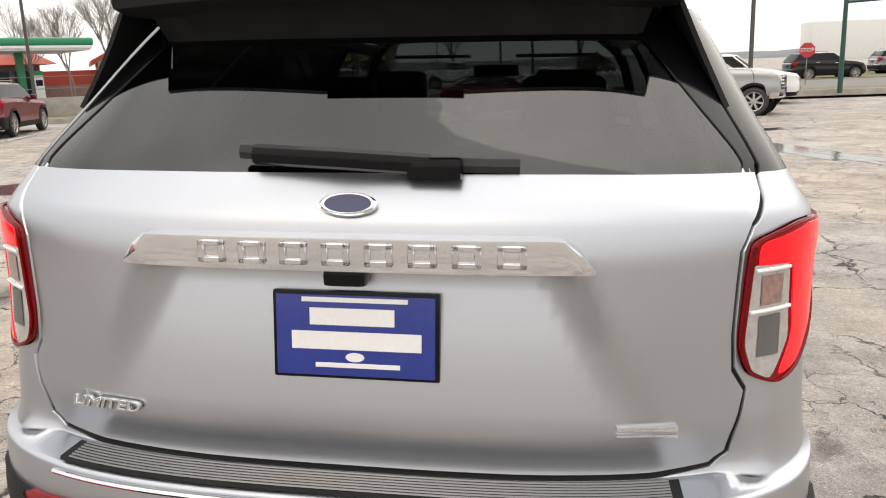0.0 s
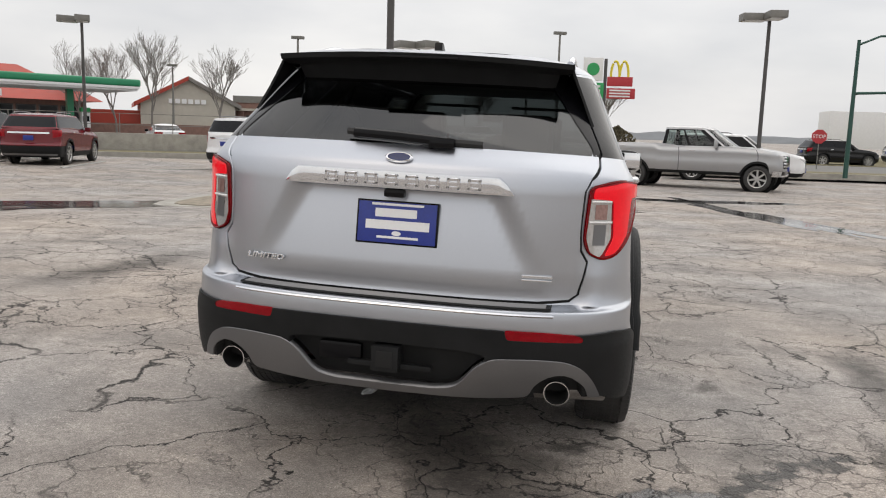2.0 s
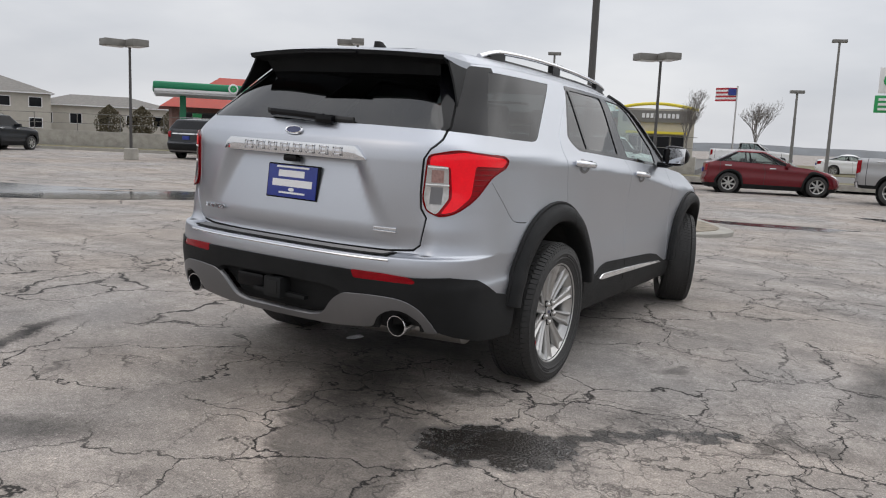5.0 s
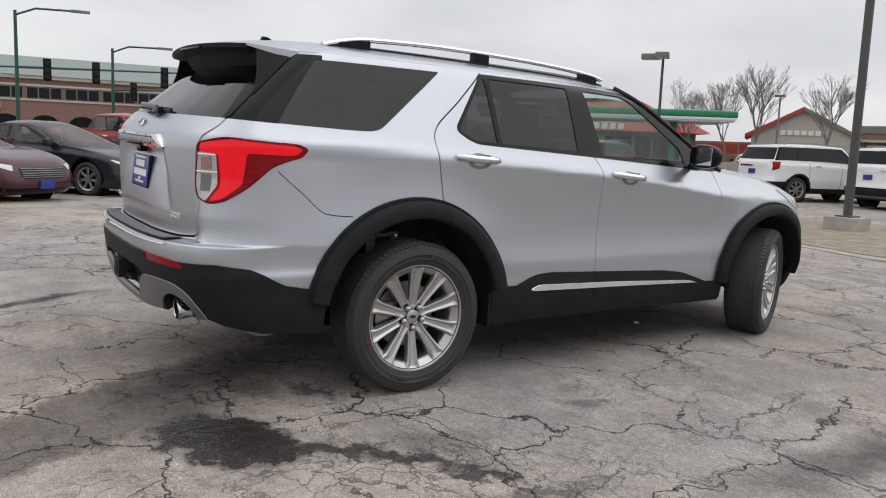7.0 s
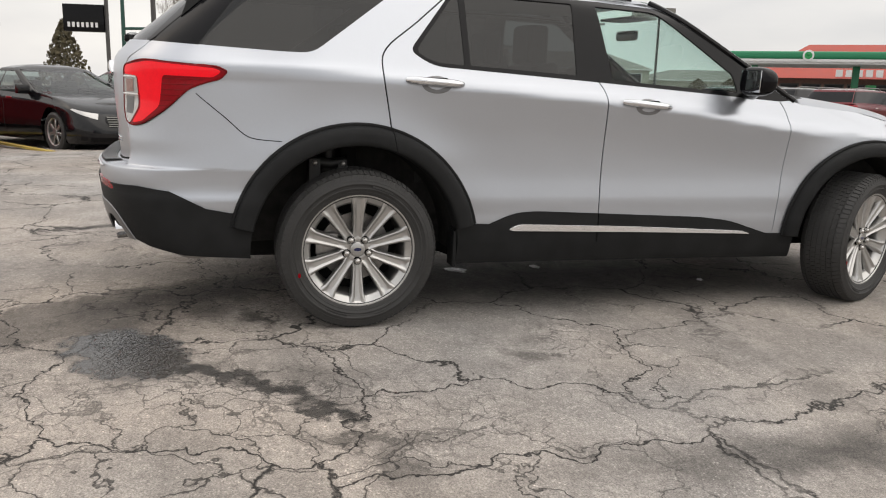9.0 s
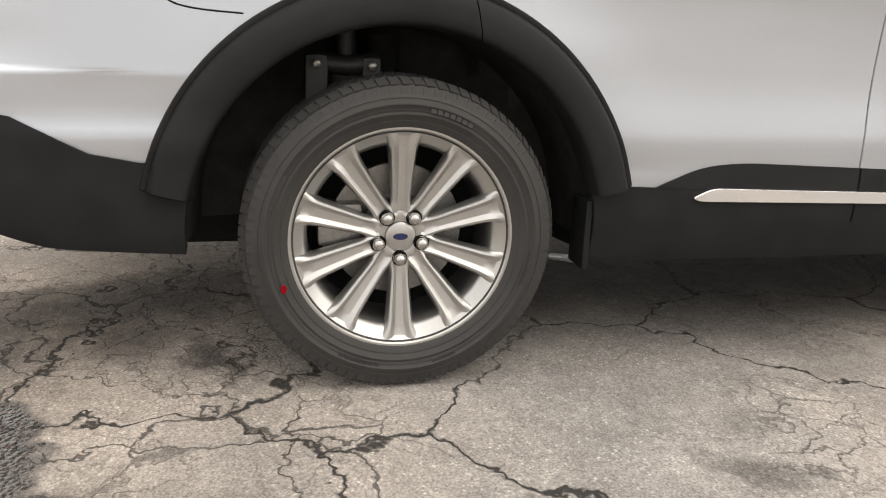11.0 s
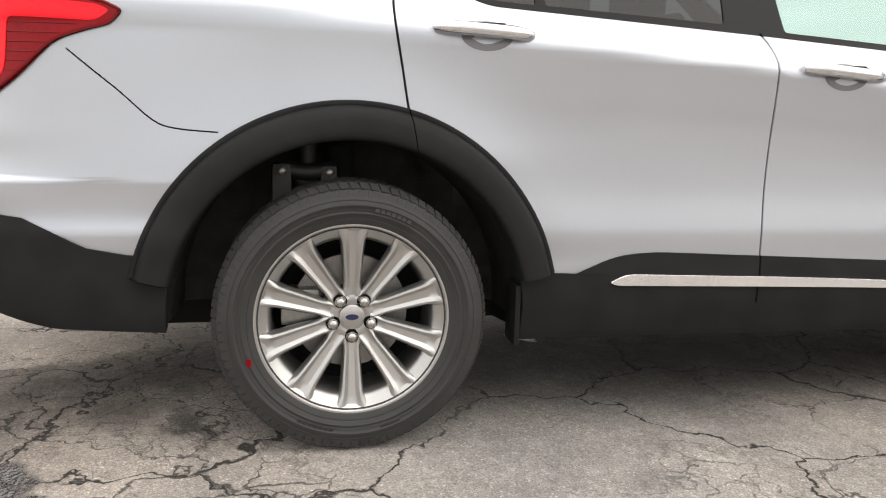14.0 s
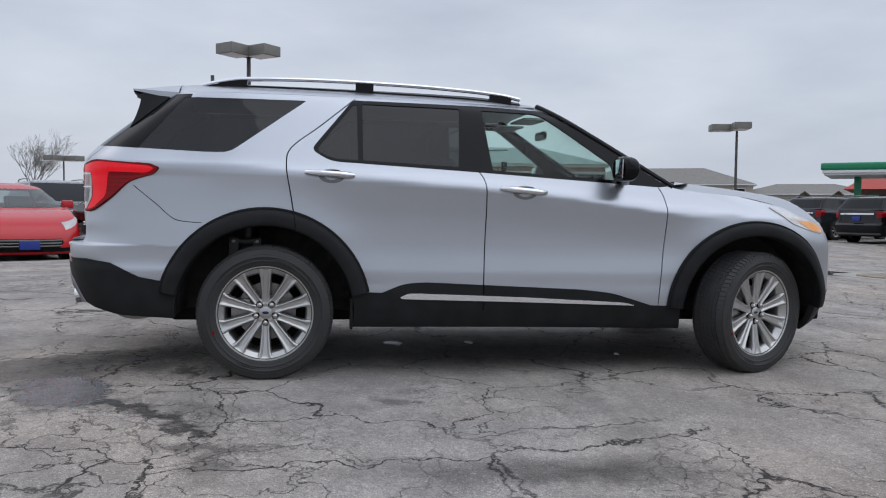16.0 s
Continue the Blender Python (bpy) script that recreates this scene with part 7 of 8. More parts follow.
vehicle("sedan", "sedan", "maroon", -12.6, -1.75, -50, "dark maroon four-door sedan in the row", "car", "parked cars")
vehicle("sedan", "sedan", "black", -11.4, -3.4, -53, "black sedan with a wide chrome grille", "car", "parked cars")
vehicle("hatchback", "hatch", "bright_red", -10.7, -5.9, -60, "bright red hatchback with a blue front plate", "car", "parked cars")
vehicle("parked_suv", "suv", "grey", -17.5, -7.2, -60, "grey SUV parked in the second row", "car", "parked cars")
vehicle("pickup_truck", "off_road_pickup", "red", -18.4, 3.0, -62, "red pickup truck with dark wheels", "truck", "parked cars")
vehicle("parked_suv", "suv", "black", 16.6, 53.9, -80, "black off-road SUV at the street", "car", "street cars")
vehicle("parked_suv", "suv", "white", -90, 58, -60, "white SUV far off on the street", "car", "street cars")
vehicle("parked_suv", "suv", "grey", 24, 60, -85, "grey SUV far off on the street", "car", "street cars")
vehicle("sedan", "sedan", "white", -26.5, 42, 40, "white sedan at the filling station", "car", "street cars")
vehicle("parked_suv", "suv", "black", -21.5, 45.0, 40, "black SUV at the filling station", "car", "street cars")
vehicle("large_suv", "big_suv", "white", 6.2, 30.1, -100, "white full-size SUV beyond the silver pickup", "car", "parked cars")
vehicle("sedan", "sedan", "white", -1.15, 55.5, -80, "white sedan near the pole signs", "car", "street cars")
vehicle("pickup_truck", "pickup", "white", -9.0, 62, -80, "white pickup truck beside the restaurant", "truck", "street cars")

# ---- lamps, buildings, trees and street round the lot ----
def lamp_post(x, y, h, turn, base=True, arm=0.55, deep=0.32, tall=0.14, label="bronze car-park lamp post with two box heads", zb=0.0):
    lamp = thing("lamp_post", label, "lamp post", "car-park lamp posts", m=pose(x, y, zb, 0, 0, turn))
    r = 0.075 * min(1.3, h / 6)
    part("pole", tube([(0, 0, 0.0), (0, 0, h)], r, 12, taper=[1.1, 0.85]), M["pole"], lamp)
    if base:
        part("footing", lathe([(0, 0.28), (0.42, 0.27), (0.45, 0.24)], "Z", 24), M["concrete"], lamp, "round concrete footing")
    for a in (45, -45):
        m = pose(0, 0, 0, 0, 0, a)
        part("arm", box(0, arm, -0.04, 0.04, h - 0.12, h - 0.04, 0.01, m=m), M["pole"], lamp)
        head = part("lamp_head", box(0.16, arm + 0.5, -deep, deep, h - 0.12, h + tall, 0.03, m=m), M["lamp_head"], lamp, "grey box lamp head")
        part("lamp_lens", box(0.24, arm + 0.42, -deep + 0.07, deep - 0.07, h - 0.135, h - 0.115, 0.005, m=m), M["white"], head, "pale flat lens")
    return lamp


lamp_post(6.7, 28.0, 6.1, 232, zb=-0.1)
lamp_post(-23.0, 29.3, 6.05, 262)
lamp_post(-6.57, 27.4, 4.85, 268, base=False, zb=-0.05)
lamp_post(-20.5, -2.35, 5.95, 5, deep=0.36, tall=0.20)
lamp_post(-24.2, 16.4, 4.45, 300)
lamp_post(-37.5, -13.5, 3.5, 20, base=False)
big = thing("tall_lamp_post", "tall dark steel lamp post on a concrete base in the island", "lamp post", "car-park lamp posts", m=pose(-3.7, 12.5, -0.18))
part("pole", tube([(0, 0, 0.38), (0, 0, 11)], 0.082, 16, taper=[1, 0.85]), M["pole"], big)
part("base_plate", box(-0.16, 0.16, -0.16, 0.16, 0.38, 0.42, 0.01), M["pole"], big)
part("footing", box(-0.30, 0.30, -0.30, 0.30, -0.1, 0.39, 0.03), M["concrete"], big, "square concrete footing")
part("arm", box(-0.9, 0.9, -0.05, 0.05, 10.85, 10.95, 0.01), M["pole"], big)

# kerb island with dirt and debris
ISLAND = [(-6.3, 8.1), (-4.5, 8.2), (-2.0, 7.9), (-0.7, 7.6), (0.1, 8.0), (0.3, 8.9), (-0.4, 10.2), (-1.4, 11.7), (-3.1, 12.7), (-4.8, 12.6), (-6.3, 11.0)]
ISLAND = [(3.5 + (x - 3.5) * 1.1, -2.8 + (y + 2.8) * 1.1) for x, y in soft(ISLAND, 5)]
island = tagged(part("kerb_island", prism(ISLAND, -0.30, -0.04, 0.025, plane="XY"), M["concrete"]), "worn concrete kerb island", "kerb", "", "structure")
cx, cy = -3.4, 11.4
inner = [(cx + (x - cx) * 0.92, cy + (y - cy) * 0.90) for x, y in ISLAND]
M["island_dirt"] = material("gravelly_dirt", (0.26, 0.225, 0.175), 0.95, 0, 0, 0.55, 5, 0.012, 45)
tagged(part("island_fill", prism(inner, -0.2, -0.028, 0.0, plane="XY"), M["island_dirt"]), "gravelly dirt fill of the island", "ground", "", "structure")

# far edge of the lot: kerb, grass strip and low retaining wall
EDGE = [(-60, 4), (-40, 17.5), (-27, 24.2), (-16.5, 29.2), (-6, 31.2), (4, 31.8), (14, 32.6), (40, 36)]


def band(line, w0, w1):
    pts, a, b = [Vector(p) for p in line], [], []
    for i, p in enumerate(pts):
        d = (pts[min(i + 1, len(pts) - 1)] - pts[max(i - 1, 0)]).normalized()
        n = Vector((-d.y, d.x))
        a.append(tuple(p + n * w0))
        b.append(tuple(p + n * w1))
    return a + b[::-1]


tagged(part("kerb", prism(band(EDGE, 0, 0.18), -0.1, 0.15, 0.0, plane="XY"), M["concrete"]), "pale concrete kerb along the lot", "kerb", "", "structure")
tagged(part("grass_verge", prism(band(EDGE, 0.18, 3.2), -0.1, 0.13, 0.0, plane="XY"), M["grass"]), "dormant straw-coloured grass verge", "grass", "", "stuff")
tagged(part("retaining_wall", prism(band(EDGE[1:5], 3.4, 3.7), -0.1, 0.95, 0.02, plane="XY"), M["concrete"]), "low pale concrete retaining wall", "wall", "", "structure")
fence = thing("wire_fence", "low grey steel fence along the retaining wall", "fence")
line_ = [(Vector(a) + Vector(b)) / 2 for a, b in zip(band(EDGE[1:5], 3.5, 3.6)[:4], band(EDGE[1:5], 3.5, 3.6)[4:][::-1])]
for a, b in zip(line_, line_[1:]):
    n = int((b - a).length / 2.4)
    for k in range(n):
        p = a.lerp(b, k / n)
        part("fence_post", tube([(p.x, p.y, 0.9), (p.x, p.y, 1.9)], 0.022, 6), M["lamp_head"], fence)
    for z in (1.35, 1.88):
        part("fence_rail", tube([(a.x, a.y, z), (b.x, b.y, z)], 0.014, 5), M["lamp_head"], fence)
tagged(part("upper_ground", prism(band(EDGE[0:5], 3.7, 60), -0.1, 0.30, 0.0, plane="XY"), M["street"]), "pale apron of the filling station", "ground", "", "structure")
tagged(part("street", prism(band(EDGE[3:], 3.6, 18), -0.1, 0.03, 0.0, plane="XY"), M["street"]), "grey street beyond the verge", "road", "", "structure")
tagged(part("far_grass", prism(band(EDGE[4:], 18, 60), -0.1, 0.06, 0.0, plane="XY"), M["grass"]), "dormant grass beyond the street", "grass", "", "stuff")

# puddles, damp marks
def blob(cx, cy, rx, ry, turn, seed, n=48, rough=0.28):
    pts = []
    for k in range(n):
        a = 2 * math.pi * k / n
        q = 1 + rough * noise.noise((math.cos(a) * 1.7 + seed, math.sin(a) * 1.7, seed * 0.7)) + 0.5 * rough * noise.noise((math.cos(a) * 5 + seed, math.sin(a) * 5, seed))
        x, y = rx * q * math.cos(a), ry * q * math.sin(a)
        c, s = math.cos(radians(turn)), math.sin(radians(turn))
        pts.append((cx + x * c - y * s, cy + x * s + y * c))
    return pts


def lay(name, mat, pts, label, z=0.004):
    bm = bmesh.new()
    cx, cy = sum(p[0] for p in pts) / len(pts), sum(p[1] for p in pts) / len(pts)
    rings = [[bm.verts.new((cx + (x - cx) * q, cy + (y - cy) * q, ground_z(cx + (x - cx) * q, cy + (y - cy) * q) + z)) for x, y in pts] for q in (1.0, 0.75, 0.5, 0.25, 0.02)]
    for r0, r1 in zip(rings, rings[1:]):
        for k in range(len(pts)):
            j = (k + 1) % len(pts)
            bm.faces.new((r0[k], r0[j], r1[j], r1[k]))
    bm.faces.new(rings[-1])
    bmesh.ops.recalc_face_normals(bm, faces=bm.faces[:])
    for f in bm.faces:
        if f.normal.z < 0:
            f.normal_flip()
    return tagged(part(name, bm, mat, None, "", False), label, "puddle", "", "stuff")


for i, (x, y, rx, ry, tn) in enumerate(((-8.3, 8.6, 3.2, 0.85, 36), (-11.6, 4.6, 3.6, 1.15, 33), (-13.4, 5.4, 2.0, 0.6, 30), (-15.5, 2.0, 2.2, 0.7, 30), (4.25, 13.7, 4.5, 0.42, 106), (4.2, 17.9, 1.9, 0.38, 15), (2.2, 17.8, 0.8, 0.25, 0), (-0.3, 12.9, 2.0, 0.45, 10))):
    lay("puddle", M["puddle"], blob(x, y, rx, ry, tn, i + 1, rough=0.55), "shallow puddle of rain water on asphalt", 0.006)


# faded bay lines between the parked cars
M["line_paint"] = material("worn_line_paint", (0.42, 0.42, 0.40), 0.8, 0, 0, 0.45, 9, 0.002, 120)
M["line_yellow"] = material("worn_yellow_paint", (0.42, 0.31, 0.07), 0.8, 0, 0, 0.45, 9, 0.002, 120)
for x, y, turn, mat in ((-17.3, 21.2, 19.5, "line_paint"), (-20.45, 21.6, 19.5, "line_paint"), (-23.6, 21.5, 19.5, "line_paint"), (-13.0, 22.6, -30, "line_paint"), (-9.0, 23.2, -30, "line_paint"), (-12.4, -1.9, -59, "line_yellow"), (-10.9, -4.4, -59, "line_yellow"), (-14.3, 0.4, -59, "line_yellow")):
    z = max(ground_z(x + dx, y + dy) for dx in (-2, 0, 2) for dy in (-2, 0, 2))
    bm = box(-0.05, 0.05, -2.5, 2.5, -0.03, 0.005, m=pose(0, 0, 0, 0, 0, 0))
    ob = part("bay_line", bm, M[mat])
    ob.matrix_world = pose(x, y, z, 0, 0, turn)
    tagged(ob, "faded painted bay line on the asphalt", "road marking", "", "structure")

# ---- buildings, signs, trees, far distance ----
def bare_tree(x, y, h, seed, spread=0.55, label="bare deciduous tree in winter", z=0.0):
    """A tapered trunk with forking limbs and fine twigs."""
    rnd = random.Random(seed)
    tree = thing("bare_tree", label, "tree", "bare trees", m=pose(x, y, z))
    trunk, limbs = bmesh.new(), bmesh.new()

    def stick(bm, a, b, r0, r1, sides):
        d = (b - a).normalized()
        u = d.cross(Vector((0.3, 0.2, 1)) if abs(d.z) < 0.9 else Vector((1, 0, 0))).normalized()
        w = u.cross(d)
        lo = [bm.verts.new(a + (u * math.cos(2 * math.pi * k / sides) + w * math.sin(2 * math.pi * k / sides)) * r0) for k in range(sides)]
        hi = [bm.verts.new(b + (u * math.cos(2 * math.pi * k / sides) + w * math.sin(2 * math.pi * k / sides)) * r1) for k in range(sides)]
        for k in range(sides):
            bm.faces.new((lo[k], lo[(k + 1) % sides], hi[(k + 1) % sides], hi[k]))

    def grow(a, d, length, r, level):
        # each limb is bent once and forks along its length, the forks steep and reaching up
        mid = a + d * length * 0.5
        d2 = (d + Vector((rnd.gauss(0, 0.10), rnd.gauss(0, 0.10), 0.10))).normalized()
        b = mid + d2 * length * 0.5
        sides = 8 if level == 0 else 4 if level < 3 else 3
        stick(trunk if level == 0 else limbs, a, mid, r, r * 0.85, sides)
        stick(trunk if level == 0 else limbs, mid, b, r * 0.85, r * 0.62, sides)
        if level >= 6 or length < h * 0.018:
            return
        for j in range((5, 4, 4, 3, 3, 2)[level]):
            side = Vector((rnd.gauss(0, 1), rnd.gauss(0, 1), rnd.gauss(0, 0.25))).normalized()
            open_ = spread * rnd.uniform(0.55, 1.25) * (0.85 if level == 0 else 1.0)
            nd = (d2 + side * open_ + Vector((0, 0, 0.12))).normalized()
            q = rnd.uniform(0.55, 1.0) if j else 1.0
            root = a.lerp(mid, q * 2) if q < 0.5 else mid.lerp(b, q * 2 - 1)
            grow(root, nd, length * rnd.uniform(0.55, 0.78), max(0.007, r * 0.60), level + 1)

    grow(Vector((0, 0, 0)), Vector((rnd.uniform(-0.05, 0.05), rnd.uniform(-0.05, 0.05), 1)).normalized(), h * 0.34, h * 0.0115, 0)
    part("trunk", trunk, M["bark"], tree)
    part("branch_crown", limbs, M["bark"], tree, "fine bare branches", False)
    return tree


for i, (x, y, h, s) in enumerate(((-36.5, 57, 9.5, 0.5), (-31.0, 58.5, 8.0, 0.55), (-42.5, 56, 8.2, 0.6), (-44.5, 64, 9.0, 0.55), (-17.0, 73.5, 7.0, 0.5), (-62, -24, 7.5, 0.6), (-58, -16, 6.5, 0.6), (1.2, 80, 8.0, 0.6), (-54, -3, 8.5, 0.55), (-14, 92, 8, 0.6))):
    bare_tree(x, y, h, 11 + i, s, z=0.05)


def shrub(x, y, r, h, seed, mat="bush", name="shrub", label="dense brown evergreen shrub", cone=False):
    """Many small leafy clumps round a short stem."""
    rnd = random.Random(seed)
    ob = thing(name, label, "shrub", "shrubs", m=pose(x, y, 0))
    bm = bmesh.new()
    for _ in range(1800):
        a, q, t = rnd.uniform(0, 6.283), rnd.random() ** 0.5, rnd.random()
        rad = r * math.sin(math.pi * min(0.97, 0.12 + 0.85 * t)) ** 0.7 * q
        p = Vector((rad * math.cos(a), rad * math.sin(a), h * (0.08 + 0.92 * t) * (1 - 0.12 * q)))
        if cone:
            p.x, p.y = p.x * (1.15 - t) / max(0.2, math.sin(math.pi * min(0.97, 0.12 + 0.85 * t)) ** 0.7), p.y * (1.15 - t) / max(0.2, math.sin(math.pi * min(0.97, 0.12 + 0.85 * t)) ** 0.7)
        s = rnd.uniform(0.025, 0.06) * r
        m = Matrix.Translation(p) @ Euler((rnd.uniform(0, 3), rnd.uniform(0, 3), rnd.uniform(0, 3))).to_matrix().to_4x4()
        vs = [bm.verts.new(m @ Vector(c)) for c in ((-s, -s, 0), (s, -s * 0.6, s * 0.4), (s * 0.8, s, 0), (-s * 0.7, s, s * 0.5))]
        bm.faces.new(vs)
    part("leaf_clumps", bm, M[mat], ob, "", False)
    part("stem", tube([(0, 0, 0), (0, 0, h * 0.6)], 0.06 * r, 6), M["bark"], ob)
    return ob


for i, (x, y, r, h) in enumerate(((-61.5, 25.0, 2.0, 3.9), (-59.5, 29.0, 1.9, 3.7), (-64, 22.0, 1.8, 3.4))):
    shrub(x, y, r, h, 40 + i)
shrub(1.94, 57.5, 1.5, 2.4, 71, label="round brown bush below the pole signs")
shrub(-40.0, -8.0, 1.6, 4.4, 50, label="brown conical conifer by the road", cone=True)
for i in range(5):
    shrub(-72 + i * 2.5, 50 + i * 2.2, 1.6, 3.6, 60 + i, label="reddish bare hedge of shrubs")


def house(name, x, y, turn, w, d, h, roof_h, wall_mat, roof_mat, label, windows=(4, 2), hip=True, z=0.0, category="building"):
    b = thing(name, label, category, m=pose(x, y, z, 0, 0, turn))
    part("wall", box(-w / 2, w / 2, 0, d, 0, h, 0.0), M[wall_mat], b, "", False)
    e = 0.4
    ins = d / 2 if hip else 0.0
    pts = [(-w / 2 - e, -e, h), (w / 2 + e, -e, h), (w / 2 + e, d + e, h), (-w / 2 - e, d + e, h), (-w / 2 - e + ins, d / 2, h + roof_h), (w / 2 + e - ins, d / 2, h + roof_h)]
    bm = bmesh.new()
    vs = [bm.verts.new(p) for p in pts]
    for f in ((0, 1, 5, 4), (2, 3, 4, 5), (1, 2, 5), (3, 0, 4), (3, 2, 1, 0)):
        bm.faces.new([vs[i] for i in f])
    part("roof", bm, M[roof_mat], b, "", False)
    part("eaves", box(-w / 2 - e, w / 2 + e, -e - 0.02, d + e, h - 0.12, h, 0.0), M["white"], b, "", False)
    nx, nz = windows
    for i in range(nx):
        for j in range(nz):
            cx, cz = -w / 2 + w * (i + 0.5) / nx, h * (j + 0.55) / nz
            ww, wh = min(1.4, w / nx * 0.5), min(1.3, h / nz * 0.5)
            wn_ = part("window", box(cx - ww / 2, cx + ww / 2, -0.04, 0.05, cz - wh / 2, cz + wh / 2, 0.0), M["white"], b, "", False)
            part("pane", box(cx - ww / 2 + 0.08, cx + ww / 2 - 0.08, -0.05, 0.04, cz - wh / 2 + 0.08, cz + wh / 2 - 0.08, 0.0), M["bg_glass"], wn_, "", False)
    return b


house("apartment_house", -87, 40, 64, 22, 12, 4.6, 2.3, "beige", "roof_grey", "beige two-storey apartment house with grey hipped roof", (7, 2))
house("apartment_house", -84, 58, 60, 16, 10, 3.6, 1.4, "beige", "roof_grey", "beige low apartment house with grey roof", (5, 1))
def arched_office(x, y, turn, w, d, h):
    """Two storeys: an arcade of round arches, a ribbon of windows between pale bands, a hipped metal roof."""
    b = thing("brick_office", "brick office building with ground-floor arches and a pale green metal roof", "building", m=pose(x, y, 0, 0, 0, turn))
    part("rear_wall", box(-w / 2, w / 2, 1.6, d, 0, h, 0.0), M["brick"], b, "", False)
    part("upper_wall", box(-w / 2, w / 2, 0.0, 1.6, 2.95, h, 0.0), M["brick"], b, "", False)
    n = int(w / 3.3)
    step_ = w / n
    for i in range(n):
        cx = -w / 2 + step_ * (i + 0.5)
        out = [(cx - step_ / 2, 2.95), (cx - step_ / 2, 1.6), (cx - step_ * 0.40, 1.6)] + [(cx - step_ * 0.40 * math.cos(math.pi * j / 10), 1.6 + 1.05 * math.sin(math.pi * j / 10)) for j in range(1, 10)] + [(cx + step_ * 0.40, 1.6), (cx + step_ / 2, 1.6), (cx + step_ / 2, 2.95)]
        part("arch", prism(out, 0.0, 0.45, 0.0, plane="XZ"), M["brick"], b, "", False)
        wdw = part("shop_window", box(cx - step_ * 0.36, cx + step_ * 0.36, 1.50, 1.62, 0.3, 2.6, 0.0), M["pole"], b, "", False)
        part("pane", box(cx - step_ * 0.33, cx + step_ * 0.33, 1.46, 1.60, 0.4, 2.5, 0.0), M["bg_glass"], wdw, "", False)
        ribbon = part("window", box(cx - step_ * 0.46, cx + step_ * 0.46, -0.05, 0.1, 4.15, 5.25, 0.0), M["lamp_head"], b, "", False)
        for q in (-0.44, -0.135, 0.17):
            part("pane", box(cx + step_ * q, cx + step_ * (q + 0.27), -0.08, 0.05, 4.22, 5.18, 0.0), M["bg_glass"], ribbon, "", False)
    for i in range(n + 1):
        cx = -w / 2 + step_ * i
        part("pier", box(cx - 0.26, cx + 0.26, -0.06, 0.50, 0, 1.62, 0.0), M["beige"], b, "pale stone pier", False)
    for z0, z1, out in ((3.95, 4.12, 0.12), (5.30, 5.50, 0.14), (h - 0.32, h, 0.35)):
        part("stone_band", box(-w / 2 - out, w / 2 + out, -out, d + out, z0, z1, 0.0), M["beige"], b, "cream stone band", False)
    e = 0.5
    bm = bmesh.new()
    vs = [bm.verts.new(p) for p in ((-w / 2 - e, -e, h), (w / 2 + e, -e, h), (w / 2 + e, d + e, h), (-w / 2 - e, d + e, h), (-w / 2 + d * 0.45, d / 2, h + 2.3), (w / 2 - d * 0.45, d / 2, h + 2.3))]
    for f in ((0, 1, 5, 4), (2, 3, 4, 5), (1, 2, 5), (3, 0, 4), (3, 2, 1, 0)):
        bm.faces.new([vs[i] for i in f])
    part("roof", bm, M["canopy_teal"], b, "", False)
    for x0, count in ((-w * 0.36, 8), (w * 0.12, 10)):
        sg_ = part("sign_board", box(x0 - 0.2, x0 + count * 0.42 + 0.2, -0.10, 0.0, 3.05, 3.80, 0.0), M["brick"], b, "", False)
        for k in range(count):
            part("letter_bar", box(x0 + k * 0.42, x0 + k * 0.42 + 0.30, -0.16, -0.10, 3.20, 3.62, 0.0), M["white"], sg_, "", False)
    return b


arched_office(-79.4, 13.5, 84, 33, 14, 6.3)

# fast-food restaurant
rest = thing("restaurant", "tan and brick fast-food restaurant with yellow roof trim", "building", m=pose(-25.0, 76.8, 0, 0, 0, 16))
part("brick_wing", box(-12.4, 0.0, 0, 12, 0, 4.6, 0.0), M["brick"], rest, "", False)
part("parapet", box(-12.6, 0.02, -0.1, 12, 3.9, 4.6, 0.0), M["lamp_head"], rest, "grey metal parapet", False)
part("entry_block", box(-3.6, 0.02, -0.5, 6, 0, 4.9, 0.0), M["brick"], rest, "", False)
part("entry_parapet", box(-3.7, 0.03, -0.6, 6, 4.3, 4.95, 0.0), M["lamp_head"], rest, "", False)
for x in (-3.4, -0.4):
    part("roof_frame_post", box(x - 0.08, x + 0.08, -0.3, -0.14, 4.9, 5.5, 0.0), M["white"], rest, "", False)
part("roof_frame", tube([(-3.4, -0.22, 5.5), (-1.9, -0.22, 5.62), (-0.4, -0.22, 5.5)], 0.09, 6), M["white"], rest)
for k in range(4):
    part("brick_pier", box(-12.0 + k * 2.4, -11.5 + k * 2.4, -0.25, 0.05, 0, 3.3, 0.0), M["brick"], rest, "", False)
part("awning_edge", box(-12.4, -3.6, -0.5, 0.0, 3.05, 3.3, 0.0), M["beige"], rest, "", False)
part("front_block", box(0.0, 7.6, -1.2, 12, 0, 5.3, 0.0), M["beige"], rest, "", False)
part("fascia", box(0.5, 7.3, -1.42, -1.2, 3.9, 5.1, 0.0), M["lamp_head"], rest, "", False)
for k in range(9):
    part("sign_bar", box(2.4 + k * 0.42, 2.4 + k * 0.42 + 0.28, -1.5, -1.42, 4.35, 4.8, 0.0), M["white"], rest, "white bar of sign lettering", False)
part("yellow_roof_arc", tube([(-0.3 + 8.2 * k / 12, -1.3, 5.25 + 0.55 * math.sin(math.pi * k / 12)) for k in range(13)], 0.16, 8), M["yellow"], rest, "curved yellow roof edge")
part("canopy_strip", box(0.9, 6.9, -2.1, -1.2, 2.75, 3.0, 0.0), M["yellow"], rest, "yellow canopy strip", False)
